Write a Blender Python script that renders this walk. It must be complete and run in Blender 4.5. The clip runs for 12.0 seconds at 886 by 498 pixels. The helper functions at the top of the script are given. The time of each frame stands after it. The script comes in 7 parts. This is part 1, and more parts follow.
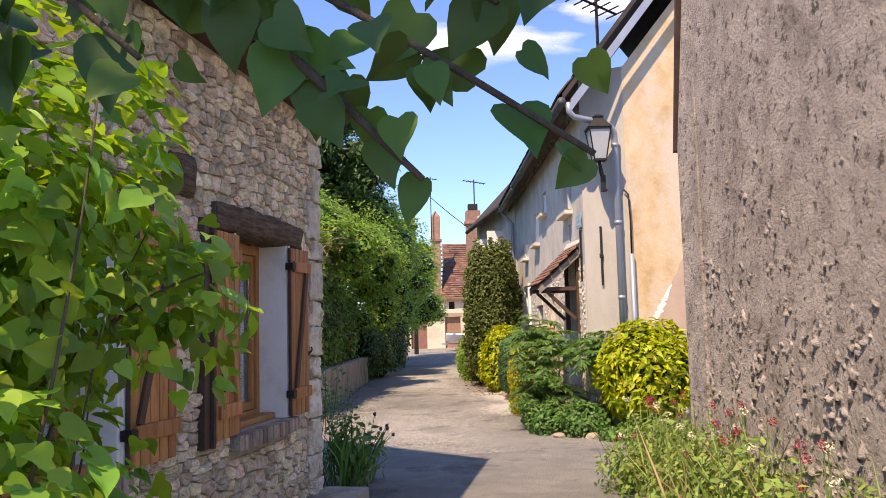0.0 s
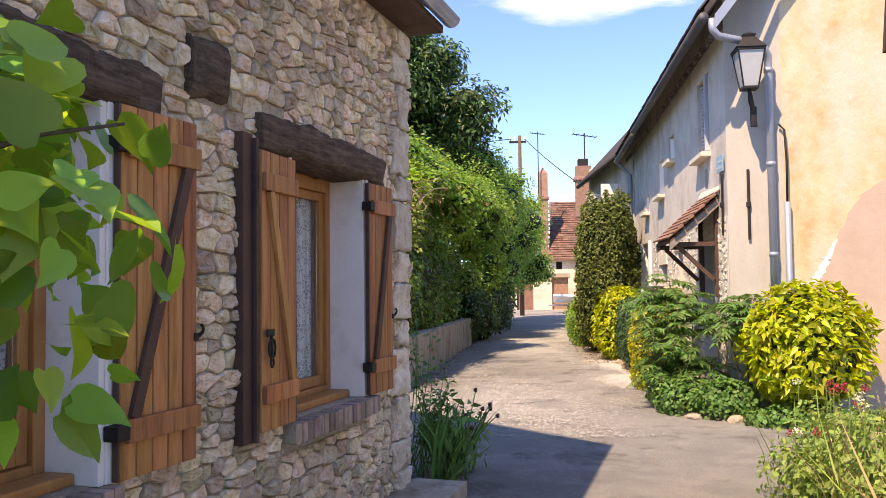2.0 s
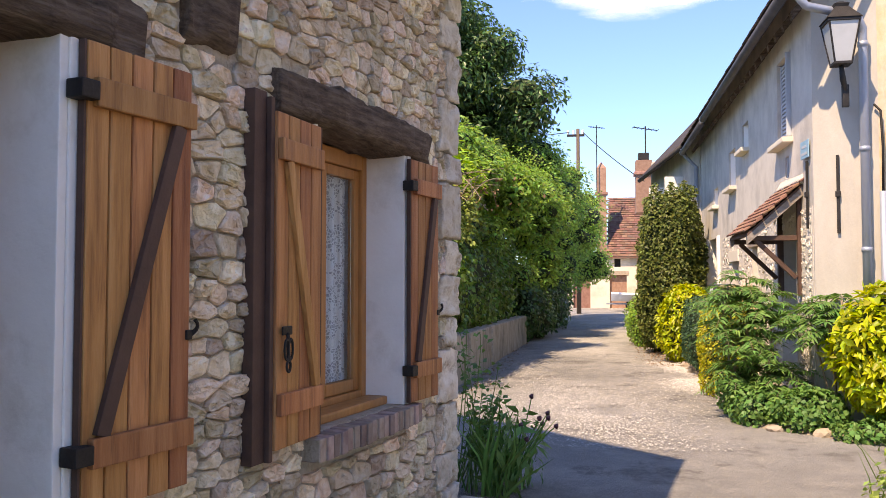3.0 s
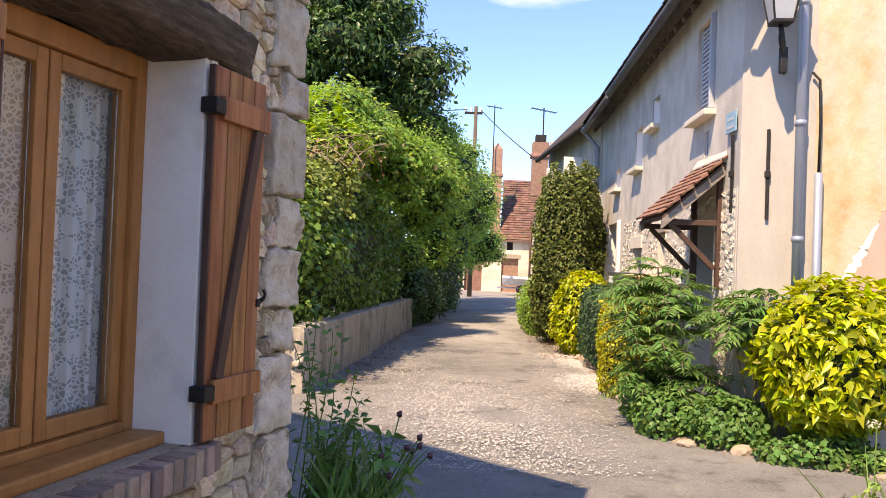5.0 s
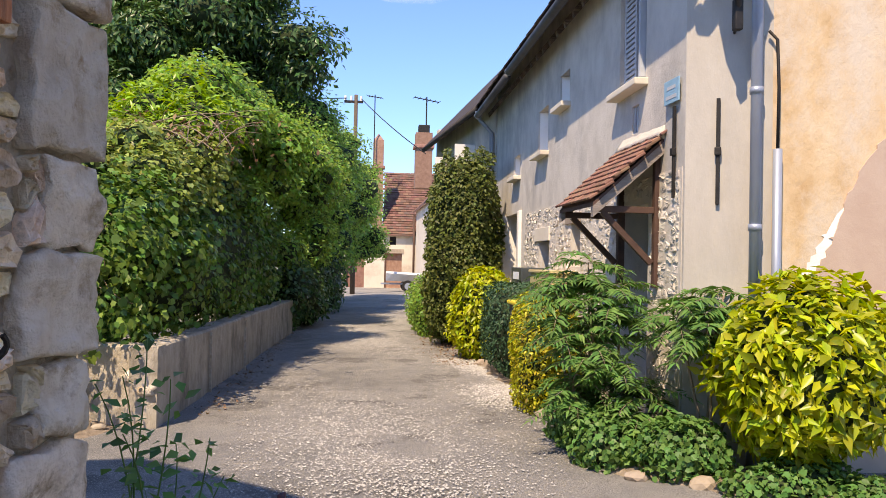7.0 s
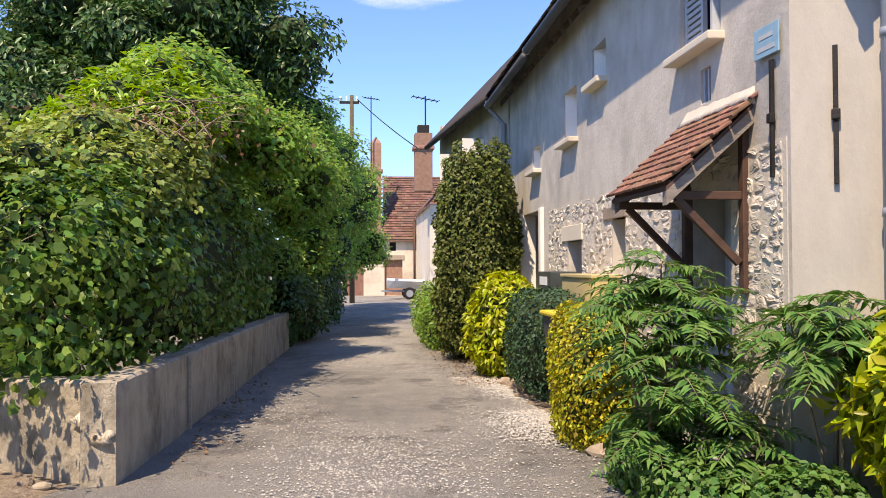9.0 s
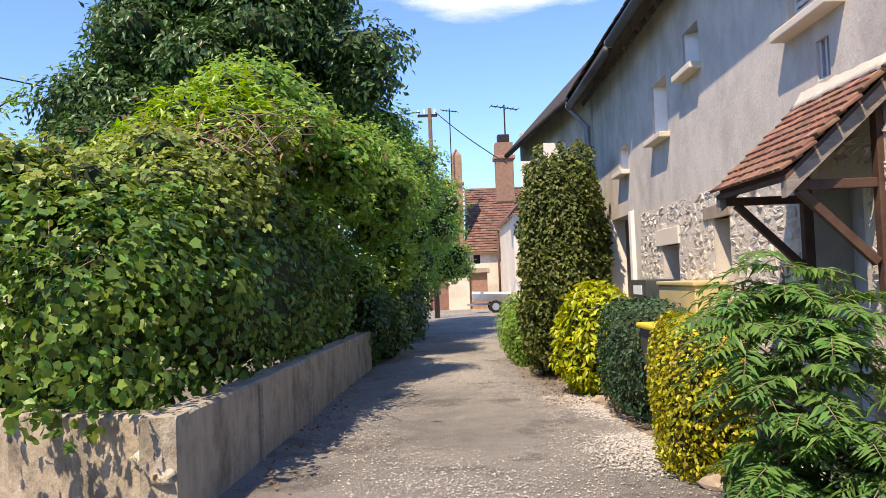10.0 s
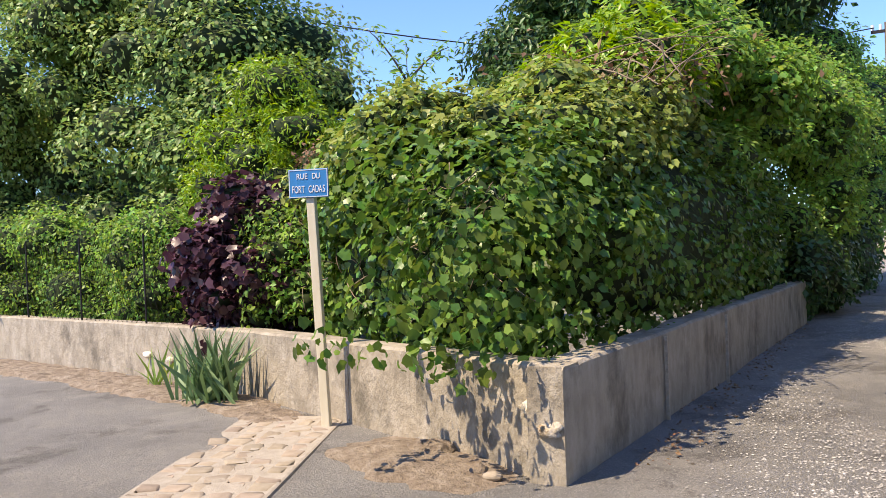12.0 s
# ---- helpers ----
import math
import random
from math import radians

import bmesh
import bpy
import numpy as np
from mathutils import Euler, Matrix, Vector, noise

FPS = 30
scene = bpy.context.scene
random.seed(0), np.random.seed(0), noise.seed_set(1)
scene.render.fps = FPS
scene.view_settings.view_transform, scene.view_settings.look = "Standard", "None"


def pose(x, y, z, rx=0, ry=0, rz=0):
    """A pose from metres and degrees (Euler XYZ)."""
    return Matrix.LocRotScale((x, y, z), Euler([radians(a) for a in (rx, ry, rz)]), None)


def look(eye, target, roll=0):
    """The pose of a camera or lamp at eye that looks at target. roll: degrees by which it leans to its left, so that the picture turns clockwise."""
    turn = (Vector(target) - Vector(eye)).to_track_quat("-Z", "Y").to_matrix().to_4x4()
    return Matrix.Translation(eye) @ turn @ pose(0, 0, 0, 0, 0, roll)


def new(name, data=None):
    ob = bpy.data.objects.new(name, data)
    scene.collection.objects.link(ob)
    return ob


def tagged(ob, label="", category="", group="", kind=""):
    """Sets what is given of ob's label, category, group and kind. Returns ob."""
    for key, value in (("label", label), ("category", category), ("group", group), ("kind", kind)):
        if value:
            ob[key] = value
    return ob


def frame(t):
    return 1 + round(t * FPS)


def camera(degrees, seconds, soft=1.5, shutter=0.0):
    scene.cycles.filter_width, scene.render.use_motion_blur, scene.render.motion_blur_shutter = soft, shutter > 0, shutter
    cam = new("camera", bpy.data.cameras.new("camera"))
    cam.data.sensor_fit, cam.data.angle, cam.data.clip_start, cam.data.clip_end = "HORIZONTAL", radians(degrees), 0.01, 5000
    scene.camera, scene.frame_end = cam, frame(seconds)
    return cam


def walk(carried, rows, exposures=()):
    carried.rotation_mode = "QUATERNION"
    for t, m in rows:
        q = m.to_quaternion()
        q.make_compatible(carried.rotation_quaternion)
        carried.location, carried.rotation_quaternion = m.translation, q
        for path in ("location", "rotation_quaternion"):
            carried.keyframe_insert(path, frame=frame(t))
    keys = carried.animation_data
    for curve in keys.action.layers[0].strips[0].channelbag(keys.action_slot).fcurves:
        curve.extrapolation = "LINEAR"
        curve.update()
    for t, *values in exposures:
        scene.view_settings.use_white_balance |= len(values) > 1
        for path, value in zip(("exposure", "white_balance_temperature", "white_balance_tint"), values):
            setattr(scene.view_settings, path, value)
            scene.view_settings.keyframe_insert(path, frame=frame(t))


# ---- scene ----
cam = camera(56.7, 12.0, soft=0.85)
METRES, EYE, TILT, LEAN, TURN = 8.0, 1.5, 0.0, 0.0, -1.3
ROWS = [
    (0.0, 0.0, 0.0, 0.0, 0.13, 5.14, 1.49),
    (0.5, 0.0047, 0.0458, -0.0019, 0.27, 3.7, 1.75),
    (1.0, 0.0067, 0.0903, -0.0036, 0.87, 2.42, 1.59),
    (1.5, -0.0002, 0.1423, -0.0027, 3.71, 2.5, 1.14),
    (2.0, -0.0118, 0.1841, -0.0026, 7.43, 2.52, 0.67),
    (2.5, -0.0205, 0.2246, -0.0053, 11.46, 2.47, 0.15),
    (4.5, -0.0228, 0.4119, -0.0058, 6.99, 1.4, -1.82),
    (5.0, -0.0257, 0.4592, -0.005, 3.8, 0.98, -2.12),
    (5.5, -0.0279, 0.5084, -0.0048, 1.13, 0.67, -2.09),
    (6.0, -0.0354, 0.5559, -0.0052, -1.15, 0.57, -1.88),
    (6.5, -0.0424, 0.5988, -0.0031, -2.98, 0.66, -1.43),
    (7.0, -0.0479, 0.6416, -0.0014, -4.59, 0.84, -1.08),
    (9.0, -0.0612, 0.8259, -0.0018, -4.75, 1.22, 0.23),
    (9.5, -0.0599, 0.8634, -0.0021, -2.31, 1.69, 1.16),
    (10.0, -0.0522, 0.9025, -0.001, 1.25, 2.23, 2.26),
    (10.5, -0.0488, 0.9404, -0.0037, 4.8, 2.12, 2.95),
    (11.0, -0.0467, 0.9665, -0.0045, 11.61, 1.45, 2.91),
    (11.5, -0.0448, 0.985, -0.0048, 21.6, 0.66, 2.33),
    (12.0, -0.048, 0.9903, -0.0053, 30.59, -0.43, 2.13),
]
walk(cam, [(t, pose(0, 0, EYE, TILT, LEAN, TURN) @ pose(METRES * x, METRES * y, METRES * z, 90 + pitch, roll, yaw)) for t, x, y, z, yaw, pitch, roll in ROWS],
     [(0.0, 1.4, 9200, 18), (1.5, 1.6, 9600, 19), (2.5, 1.75, 9600, 18), (5.0, 1.75, 9600, 18), (6.5, 1.45, 8900, 15), (9.0, 1.4, 8500, 14), (12.0, 1.48, 8200, 12)])

# ---- world, sun ----
SUN_WAY = Vector((1.19, 1.85, -3.37)).normalized()
world = bpy.data.worlds.new("sky")
scene.world = world
world.use_nodes = True
wn = world.node_tree.nodes
sky = wn.new("ShaderNodeTexSky")
sky.sky_type, sky.sun_disc = "NISHITA", False
sky.sun_elevation = math.asin(-SUN_WAY.z)
sky.sun_rotation = math.atan2(-SUN_WAY.x, -SUN_WAY.y)
sky.air_density, sky.dust_density, sky.ozone_density = 1.0, 0.2, 3.0
wn["Background"].inputs[1].default_value = 0.13
tint = wn.new("ShaderNodeMix")
tint.data_type, tint.blend_type = "RGBA", "MULTIPLY"
tint.inputs["Factor"].default_value, tint.inputs["B"].default_value = 1.0, (0.42, 0.615, 0.98, 1)
world.node_tree.links.new(sky.outputs[0], tint.inputs["A"])
world.node_tree.links.new(tint.outputs["Result"], wn["Background"].inputs[0])
sun = new("sun", bpy.data.lights.new("sun", "SUN"))
sun.data.energy, sun.data.angle, sun.data.color = 2.5, radians(0.6), (1.0, 0.92, 0.82)
sun.matrix_world = look((0, 0, 30), Vector((0, 0, 30)) + SUN_WAY)


# ---- materials ----
def material(name, colours, scale=6.0, rough=0.85, bump=0.3, bump_scale=40.0, vary=0.0, per="", metal=0.0, stain_or_shade=None, stain_shade_scale=1.2,
             stain_shade_at=(0.5, 0.65), stretch=(1, 1, 1), translucent=0.0, distance=0.01, spec=0.4):
    """Noise through a colour ramp, a second noise for staining and painted pit shade, a third for relief; per: 'object'
    or 'island' varies each piece.
    """
    m = bpy.data.materials.new(name)
    m.use_nodes = True
    nt = m.node_tree
    n, l = nt.nodes, nt.links
    bsdf = n["Principled BSDF"]
    bsdf.inputs["Roughness"].default_value = rough
    bsdf.inputs["Metallic"].default_value = metal
    bsdf.inputs["Specular IOR Level"].default_value = spec
    co = n.new("ShaderNodeTexCoord")
    mp = n.new("ShaderNodeMapping")
    mp.inputs["Scale"].default_value = stretch
    l.new(co.outputs["Object"], mp.inputs["Vector"])
    no = n.new("ShaderNodeTexNoise")
    no.inputs["Scale"].default_value, no.inputs["Detail"].default_value, no.inputs["Roughness"].default_value = scale, 6, 0.62
    ramp = n.new("ShaderNodeValToRGB")
    el = ramp.color_ramp.elements
    while len(el) < len(colours):
        el.new(0.5)
    for k, c in enumerate(colours):
        el[k].position = 0.28 + 0.44 * k / max(1, len(colours) - 1)
        el[k].color = (*c, 1)
    l.new(no.outputs["Fac"], ramp.inputs["Fac"])
    vector = mp.outputs["Vector"]
    if per:
        src = n.new("ShaderNodeObjectInfo").outputs["Random"] if per == "object" else n.new("ShaderNodeNewGeometry").outputs["Random Per Island"]
        sc = n.new("ShaderNodeMath")
        sc.operation, sc.inputs[1].default_value = "MULTIPLY", 37.0
        l.new(src, sc.inputs[0])
        ad = n.new("ShaderNodeVectorMath")
        l.new(mp.outputs["Vector"], ad.inputs[0])
        l.new(sc.outputs[0], ad.inputs[1])
        vector = ad.outputs[0]
    l.new(vector, no.inputs["Vector"])
    colour = ramp.outputs["Color"]
    if per and vary:
        hsv = n.new("ShaderNodeHueSaturation")
        mr = n.new("ShaderNodeMapRange")
        mr.inputs["To Min"].default_value, mr.inputs["To Max"].default_value = 1 - vary, 1 + vary
        l.new(src, mr.inputs["Value"])
        l.new(mr.outputs[0], hsv.inputs["Value"])
        wr = n.new("ShaderNodeMath")
        wr.operation, wr.inputs[1].default_value = "MULTIPLY", 7.31
        fr = n.new("ShaderNodeMath")
        fr.operation = "FRACT"
        mh = n.new("ShaderNodeMapRange")
        mh.inputs["To Min"].default_value, mh.inputs["To Max"].default_value = 0.5 - 0.035 * min(1, vary * 2), 0.5 + 0.03 * min(1, vary * 2)
        l.new(src, wr.inputs[0])
        l.new(wr.outputs[0], fr.inputs[0])
        l.new(fr.outputs[0], mh.inputs["Value"])
        l.new(mh.outputs[0], hsv.inputs["Hue"])
        l.new(colour, hsv.inputs["Color"])
        colour = hsv.outputs["Color"]
    if stain_or_shade:
        ns = n.new("ShaderNodeTexNoise")
        ns.inputs["Scale"].default_value, ns.inputs["Detail"].default_value, ns.inputs["Roughness"].default_value = stain_shade_scale, 7, 0.7
        l.new(vector, ns.inputs["Vector"])
        rs = n.new("ShaderNodeMapRange")
        rs.inputs["From Min"].default_value, rs.inputs["From Max"].default_value = stain_shade_at
        l.new(ns.outputs["Fac"], rs.inputs["Value"])
        mx = n.new("ShaderNodeMix")
        mx.data_type = "RGBA"
        mx.inputs["B"].default_value = (*stain_or_shade, 1)
        l.new(rs.outputs[0], mx.inputs["Factor"])
        l.new(colour, mx.inputs["A"])
        colour = mx.outputs["Result"]
    l.new(colour, bsdf.inputs["Base Color"])
    if bump:
        nb = n.new("ShaderNodeTexNoise")
        nb.inputs["Scale"].default_value, nb.inputs["Detail"].default_value, nb.inputs["Roughness"].default_value = bump_scale, 8, 0.65
        l.new(vector, nb.inputs["Vector"])
        bp = n.new("ShaderNodeBump")
        bp.inputs["Strength"].default_value, bp.inputs["Distance"].default_value = bump, distance
        l.new(nb.outputs["Fac"], bp.inputs["Height"])
        l.new(bp.outputs["Normal"], bsdf.inputs["Normal"])
    if translucent:
        tr = n.new("ShaderNodeBsdfTranslucent")
        br = n.new("ShaderNodeHueSaturation")
        br.inputs["Value"].default_value, br.inputs["Saturation"].default_value, br.inputs["Hue"].default_value = 1.5, 1.1, 0.485
        l.new(colour, br.inputs["Color"])
        l.new(br.outputs["Color"], tr.inputs["Color"])
        ms = n.new("ShaderNodeMixShader")
        ms.inputs["Fac"].default_value = translucent
        l.new(bsdf.outputs[0], ms.inputs[1])
        l.new(tr.outputs[0], ms.inputs[2])
        l.new(ms.outputs[0], n["Material Output"].inputs["Surface"])
    return m


def leaf_material(name, a, b, vary=0.35, rough=0.45, translucent=0.3):
    return material(name, [a, b], scale=3.0, rough=rough, bump=0.0, vary=vary, per="island", translucent=translucent, spec=0.35)


M_STONE = material("rubble_stone", [(0.46, 0.33, 0.19), (0.74, 0.60, 0.42), (0.88, 0.80, 0.67)], 14, 0.92, 1.0, 15, 0.34, "object", stain_or_shade=(0.34, 0.22, 0.11), stain_shade_scale=7, stain_shade_at=(0.57, 0.70), distance=0.035)
M_STONE_REST = material("rubble_stone_rest", [(0.46, 0.33, 0.19), (0.74, 0.60, 0.42), (0.88, 0.80, 0.67)], 14, 0.92, 1.0, 15, 0.34, "island", stain_or_shade=(0.34, 0.22, 0.11), stain_shade_scale=7, stain_shade_at=(0.57, 0.70), distance=0.035)
M_QUOIN = material("quoin_stone", [(0.56, 0.45, 0.31), (0.78, 0.69, 0.55), (0.86, 0.79, 0.67)], 9, 0.92, 1.0, 13, 0.18, "object", stain_or_shade=(0.38, 0.26, 0.14), stain_shade_scale=6, stain_shade_at=(0.54, 0.68), distance=0.05)
M_MORTAR = material("mortar", [(0.40, 0.33, 0.24), (0.62, 0.54, 0.43)], 20, 0.95, 1.0, 45, stain_or_shade=(0.26, 0.20, 0.14), stain_shade_scale=9, stain_shade_at=(0.55, 0.68), distance=0.03)
M_ORANGE = material("ochre_render", [(0.50, 0.315, 0.15), (0.64, 0.46, 0.27), (0.71, 0.58, 0.41)], 3.2, 0.92, 0.9, 18, stain_or_shade=(0.63, 0.53, 0.41), stain_shade_scale=1.0, stain_shade_at=(0.46, 0.60), stretch=(1, 1, 0.7))
M_PATCH = material("pink_cement_patch", [(0.46, 0.33, 0.25), (0.55, 0.42, 0.33)], 2.5, 0.93, 0.3, 35)
M_GREY = material("grey_beige_render", [(0.46, 0.42, 0.36), (0.58, 0.535, 0.47), (0.66, 0.615, 0.545)], 2.8, 0.92, 0.6, 30, stain_or_shade=(0.38, 0.355, 0.32), stain_shade_scale=0.9, stain_shade_at=(0.50, 0.68), stretch=(1, 1, 0.75))
M_CHAMFER = material("grey_cement_render", [(0.40, 0.365, 0.315), (0.54, 0.50, 0.43)], 2.4, 0.92, 0.45, 45, stain_or_shade=(0.34, 0.32, 0.29), stain_shade_scale=1.1, stain_shade_at=(0.5, 0.8), stretch=(1, 1, 0.4))
M_PALE = material("pale_rubble", [(0.50, 0.44, 0.36), (0.66, 0.61, 0.53)], 8, 0.92, 0.7, 30, 0.2, "island", stain_or_shade=(0.42, 0.30, 0.18), stain_shade_scale=5, stain_shade_at=(0.6, 0.75))
M_PALEMORTAR = material("pale_lime_mortar", [(0.54, 0.48, 0.40), (0.64, 0.58, 0.50)], 9, 0.95, 0.6, 40)
# the dark specks in this colour stand in for shade inside the roughcast pits
M_ROUGH = material("roughcast_wall", [(0.25, 0.215, 0.185), (0.43, 0.37, 0.325), (0.57, 0.50, 0.44)], 5.0, 0.97, 1.0, 30, stain_or_shade=(0.13, 0.11, 0.095), stain_shade_scale=13, stain_shade_at=(0.55, 0.63), distance=0.03)
M_CONCRETE = material("old_concrete", [(0.30, 0.26, 0.20), (0.42, 0.365, 0.285), (0.51, 0.455, 0.375)], 6, 0.94, 1.0, 16, stain_or_shade=(0.20, 0.175, 0.135), stain_shade_scale=2.2, stain_shade_at=(0.50, 0.66), stretch=(1, 1, 0.6), distance=0.03)
M_WHITE = material("white_reveal_paint", [(0.80, 0.75, 0.68), (0.88, 0.84, 0.78)], 3, 0.85, 0.35, 22, stain_or_shade=(0.66, 0.60, 0.52), stain_shade_scale=2.2, stain_shade_at=(0.56, 0.75))
M_CREAM = material("cream_render", [(0.66, 0.58, 0.46), (0.74, 0.68, 0.57)], 1.2, 0.92, 0.15, 20, stain_or_shade=(0.55, 0.46, 0.36), stain_shade_scale=0.6)
M_SHUTTER = material("varnished_wood", [(0.24, 0.085, 0.03), (0.46, 0.19, 0.066), (0.60, 0.285, 0.115)], 3.5, 0.5, 0.4, 30, 0.20, "object", stretch=(8, 8, 0.6), stain_or_shade=(0.12, 0.045, 0.02), stain_shade_scale=3.0, stain_shade_at=(0.58, 0.74))
M_WINWOOD = material("window_wood", [(0.36, 0.145, 0.045), (0.52, 0.235, 0.075)], 5, 0.45, 0.15, 40, stretch=(4, 4, 1))
M_DARKWOOD = material("dark_oak_beam", [(0.05, 0.033, 0.023), (0.14, 0.095, 0.065), (0.25, 0.185, 0.135)], 6, 0.9, 1.0, 9, stretch=(0.7, 7, 7), distance=0.03)
M_BROWN = material("brown_stained_wood", [(0.06, 0.03, 0.022), (0.12, 0.065, 0.045)], 6, 0.7, 0.4, 30)
M_IRON = material("black_iron", [(0.02, 0.019, 0.018), (0.045, 0.04, 0.036)], 12, 0.6, 0.4, 60, metal=0.5)
M_ZINC = material("zinc_grey", [(0.27, 0.30, 0.36), (0.38, 0.42, 0.48)], 5, 0.45, 0.15, 30, metal=0.35, stretch=(1, 1, 0.3))
M_TILE = material("clay_tile", [(0.13, 0.065, 0.045), (0.24, 0.12, 0.08), (0.34, 0.20, 0.135)], 7, 0.9, 0.5, 30, 0.3, "object", stain_or_shade=(0.13, 0.10, 0.08), stain_shade_scale=3, stain_shade_at=(0.55, 0.7))
M_TILE_FAR = material("old_clay_roof", [(0.12, 0.06, 0.042), (0.20, 0.105, 0.075), (0.25, 0.15, 0.11)], 2.0, 0.92, 0.6, 9, 0.3, "island", stain_or_shade=(0.13, 0.10, 0.085), stain_shade_scale=1.0)
M_DARKROOF = material("dark_slate_tile", [(0.035, 0.028, 0.026), (0.08, 0.062, 0.055)], 4, 0.85, 0.6, 20, 0.3, "island")
M_BRICK = material("chimney_brick", [(0.24, 0.125, 0.09), (0.37, 0.22, 0.16)], 6, 0.92, 0.5, 25, 0.2, "object")
M_BRICKSILL = material("sill_brick", [(0.24, 0.155, 0.125), (0.44, 0.34, 0.28)], 11, 0.9, 0.8, 30, 0.35, "object")
M_BLUE = material("blue_enamel", [(0.03, 0.21, 0.50), (0.035, 0.25, 0.58)], 4, 0.35, 0.0)
M_BLUEPALE = material("faded_blue_plate", [(0.20, 0.38, 0.50), (0.28, 0.46, 0.58)], 8, 0.5, 0.1)
M_LETTER = material("white_lettering", [(0.80, 0.82, 0.84), (0.84, 0.85, 0.86)], 4, 0.5, 0.0)
M_POST = material("cream_post", [(0.62, 0.56, 0.42), (0.72, 0.67, 0.54)], 4, 0.6, 0.15, 30, stretch=(3, 3, 0.6))
M_SHUTGREY = material("grey_painted_shutter", [(0.40, 0.43, 0.46), (0.50, 0.53, 0.55)], 5, 0.7, 0.2, 30)
# near-black paint that stands in for the unlit rooms behind openings
M_DARK = material("painted_dark_interior", [(0.02, 0.02, 0.022), (0.035, 0.033, 0.03)], 3, 0.9, 0.0)
M_BARK = material("bark", [(0.07, 0.05, 0.035), (0.16, 0.12, 0.085)], 14, 0.95, 0.9, 40, stretch=(3, 3, 0.6))
M_TWIG = material("pale_twig", [(0.20, 0.15, 0.10), (0.34, 0.26, 0.18)], 14, 0.9, 0.3, 60)
# near-black green for foliage cores: the shade between leaves put into colour
M_CORE = material("foliage_shade_core", [(0.016, 0.026, 0.009), (0.04, 0.062, 0.02)], 9, 0.95, 0.6, 20)
M_COBBLE = material("cobble", [(0.28, 0.225, 0.165), (0.41, 0.34, 0.265)], 8, 0.85, 0.5, 30, 0.15, "object")
M_PLASTIC = material("green_grey_bin", [(0.05, 0.06, 0.06), (0.07, 0.08, 0.08)], 8, 0.5, 0.05)
M_YELLOW = material("yellow_lid", [(0.72, 0.55, 0.05), (0.76, 0.60, 0.08)], 5, 0.45, 0.05)
M_BEIGEBOX = material("beige_box", [(0.50, 0.40, 0.20), (0.56, 0.46, 0.25)], 5, 0.6, 0.05)
M_BOAT = material("white_hull", [(0.66, 0.67, 0.67), (0.76, 0.77, 0.77)], 4, 0.35, 0.0)
M_SOIL = material("dry_soil", [(0.17, 0.125, 0.088), (0.30, 0.235, 0.172), (0.42, 0.35, 0.275)], 11, 0.97, 1.0, 22, stain_or_shade=(0.13, 0.10, 0.075), stain_shade_scale=6, stain_shade_at=(0.55, 0.68), distance=0.05)

L_LILAC = leaf_material("lilac_leaf", (0.17, 0.31, 0.045), (0.27, 0.44, 0.066), 0.45, 0.36, 0.45)
L_IVY = leaf_material("creeper_leaf", (0.075, 0.165, 0.03), (0.165, 0.285, 0.06), 0.5, 0.36, 0.28)
L_VINE = leaf_material("pale_vine_leaf", (0.19, 0.27, 0.055), (0.32, 0.39, 0.11), 0.5, 0.4, 0.3)
L_LAUREL = leaf_material("bright_laurel_leaf", (0.182, 0.322, 0.031), (0.280, 0.434, 0.049), 0.35, 0.35, 0.3)
L_HEDGE = leaf_material("mixed_green_leaf", (0.14, 0.28, 0.055), (0.27, 0.43, 0.10), 0.5, 0.38, 0.46)
L_TREE = leaf_material("dark_tree_leaf", (0.045, 0.105, 0.03), (0.085, 0.165, 0.045), 0.45, 0.36, 0.2)
L_YEW = leaf_material("clipped_yew_leaf", (0.063, 0.098, 0.020), (0.133, 0.154, 0.031), 0.45, 0.55, 0.15)
L_YELLOW = leaf_material("golden_leaf", (0.25, 0.34, 0.015), (0.44, 0.46, 0.032), 0.45, 0.36, 0.32)
L_GOLD = leaf_material("variegated_gold_leaf", (0.20, 0.27, 0.02), (0.52, 0.44, 0.035), 0.55, 0.42, 0.28)
L_SUMAC = leaf_material("sumac_leaflet", (0.077, 0.182, 0.042), (0.126, 0.252, 0.063), 0.35, 0.5, 0.28)
L_DARKHEDGE = leaf_material("dark_conifer_leaf", (0.025, 0.070, 0.034), (0.049, 0.105, 0.045), 0.35, 0.55, 0.15)
L_PURPLE = leaf_material("purple_leaf", (0.055, 0.022, 0.032), (0.11, 0.05, 0.062), 0.5, 0.35, 0.2)
L_GRASS = leaf_material("herb_leaf", (0.140, 0.238, 0.049), (0.280, 0.378, 0.098), 0.4, 0.55, 0.3)
L_STRAW = leaf_material("dry_grass", (0.36, 0.27, 0.13), (0.46, 0.36, 0.20), 0.3, 0.7, 0.25)
L_RED = leaf_material("crimson_petal", (0.30, 0.025, 0.04), (0.42, 0.05, 0.07), 0.3, 0.6, 0.2)
L_WHITEFL = leaf_material("cream_petal", (0.70, 0.66, 0.45), (0.78, 0.74, 0.55), 0.15, 0.6, 0.2)
L_BLUEGREEN = leaf_material("iris_blade", (0.112, 0.210, 0.098), (0.182, 0.294, 0.126), 0.3, 0.45, 0.2)
L_DRY = leaf_material("dead_leaf", (0.19, 0.115, 0.062), (0.28, 0.18, 0.1), 0.35, 0.75, 0.15)
L_FARTREE = leaf_material("blue_green_leaf", (0.16, 0.26, 0.075), (0.28, 0.40, 0.12), 0.5, 0.45, 0.28)



# ---- mesh helpers ----
rng = np.random.default_rng(7)


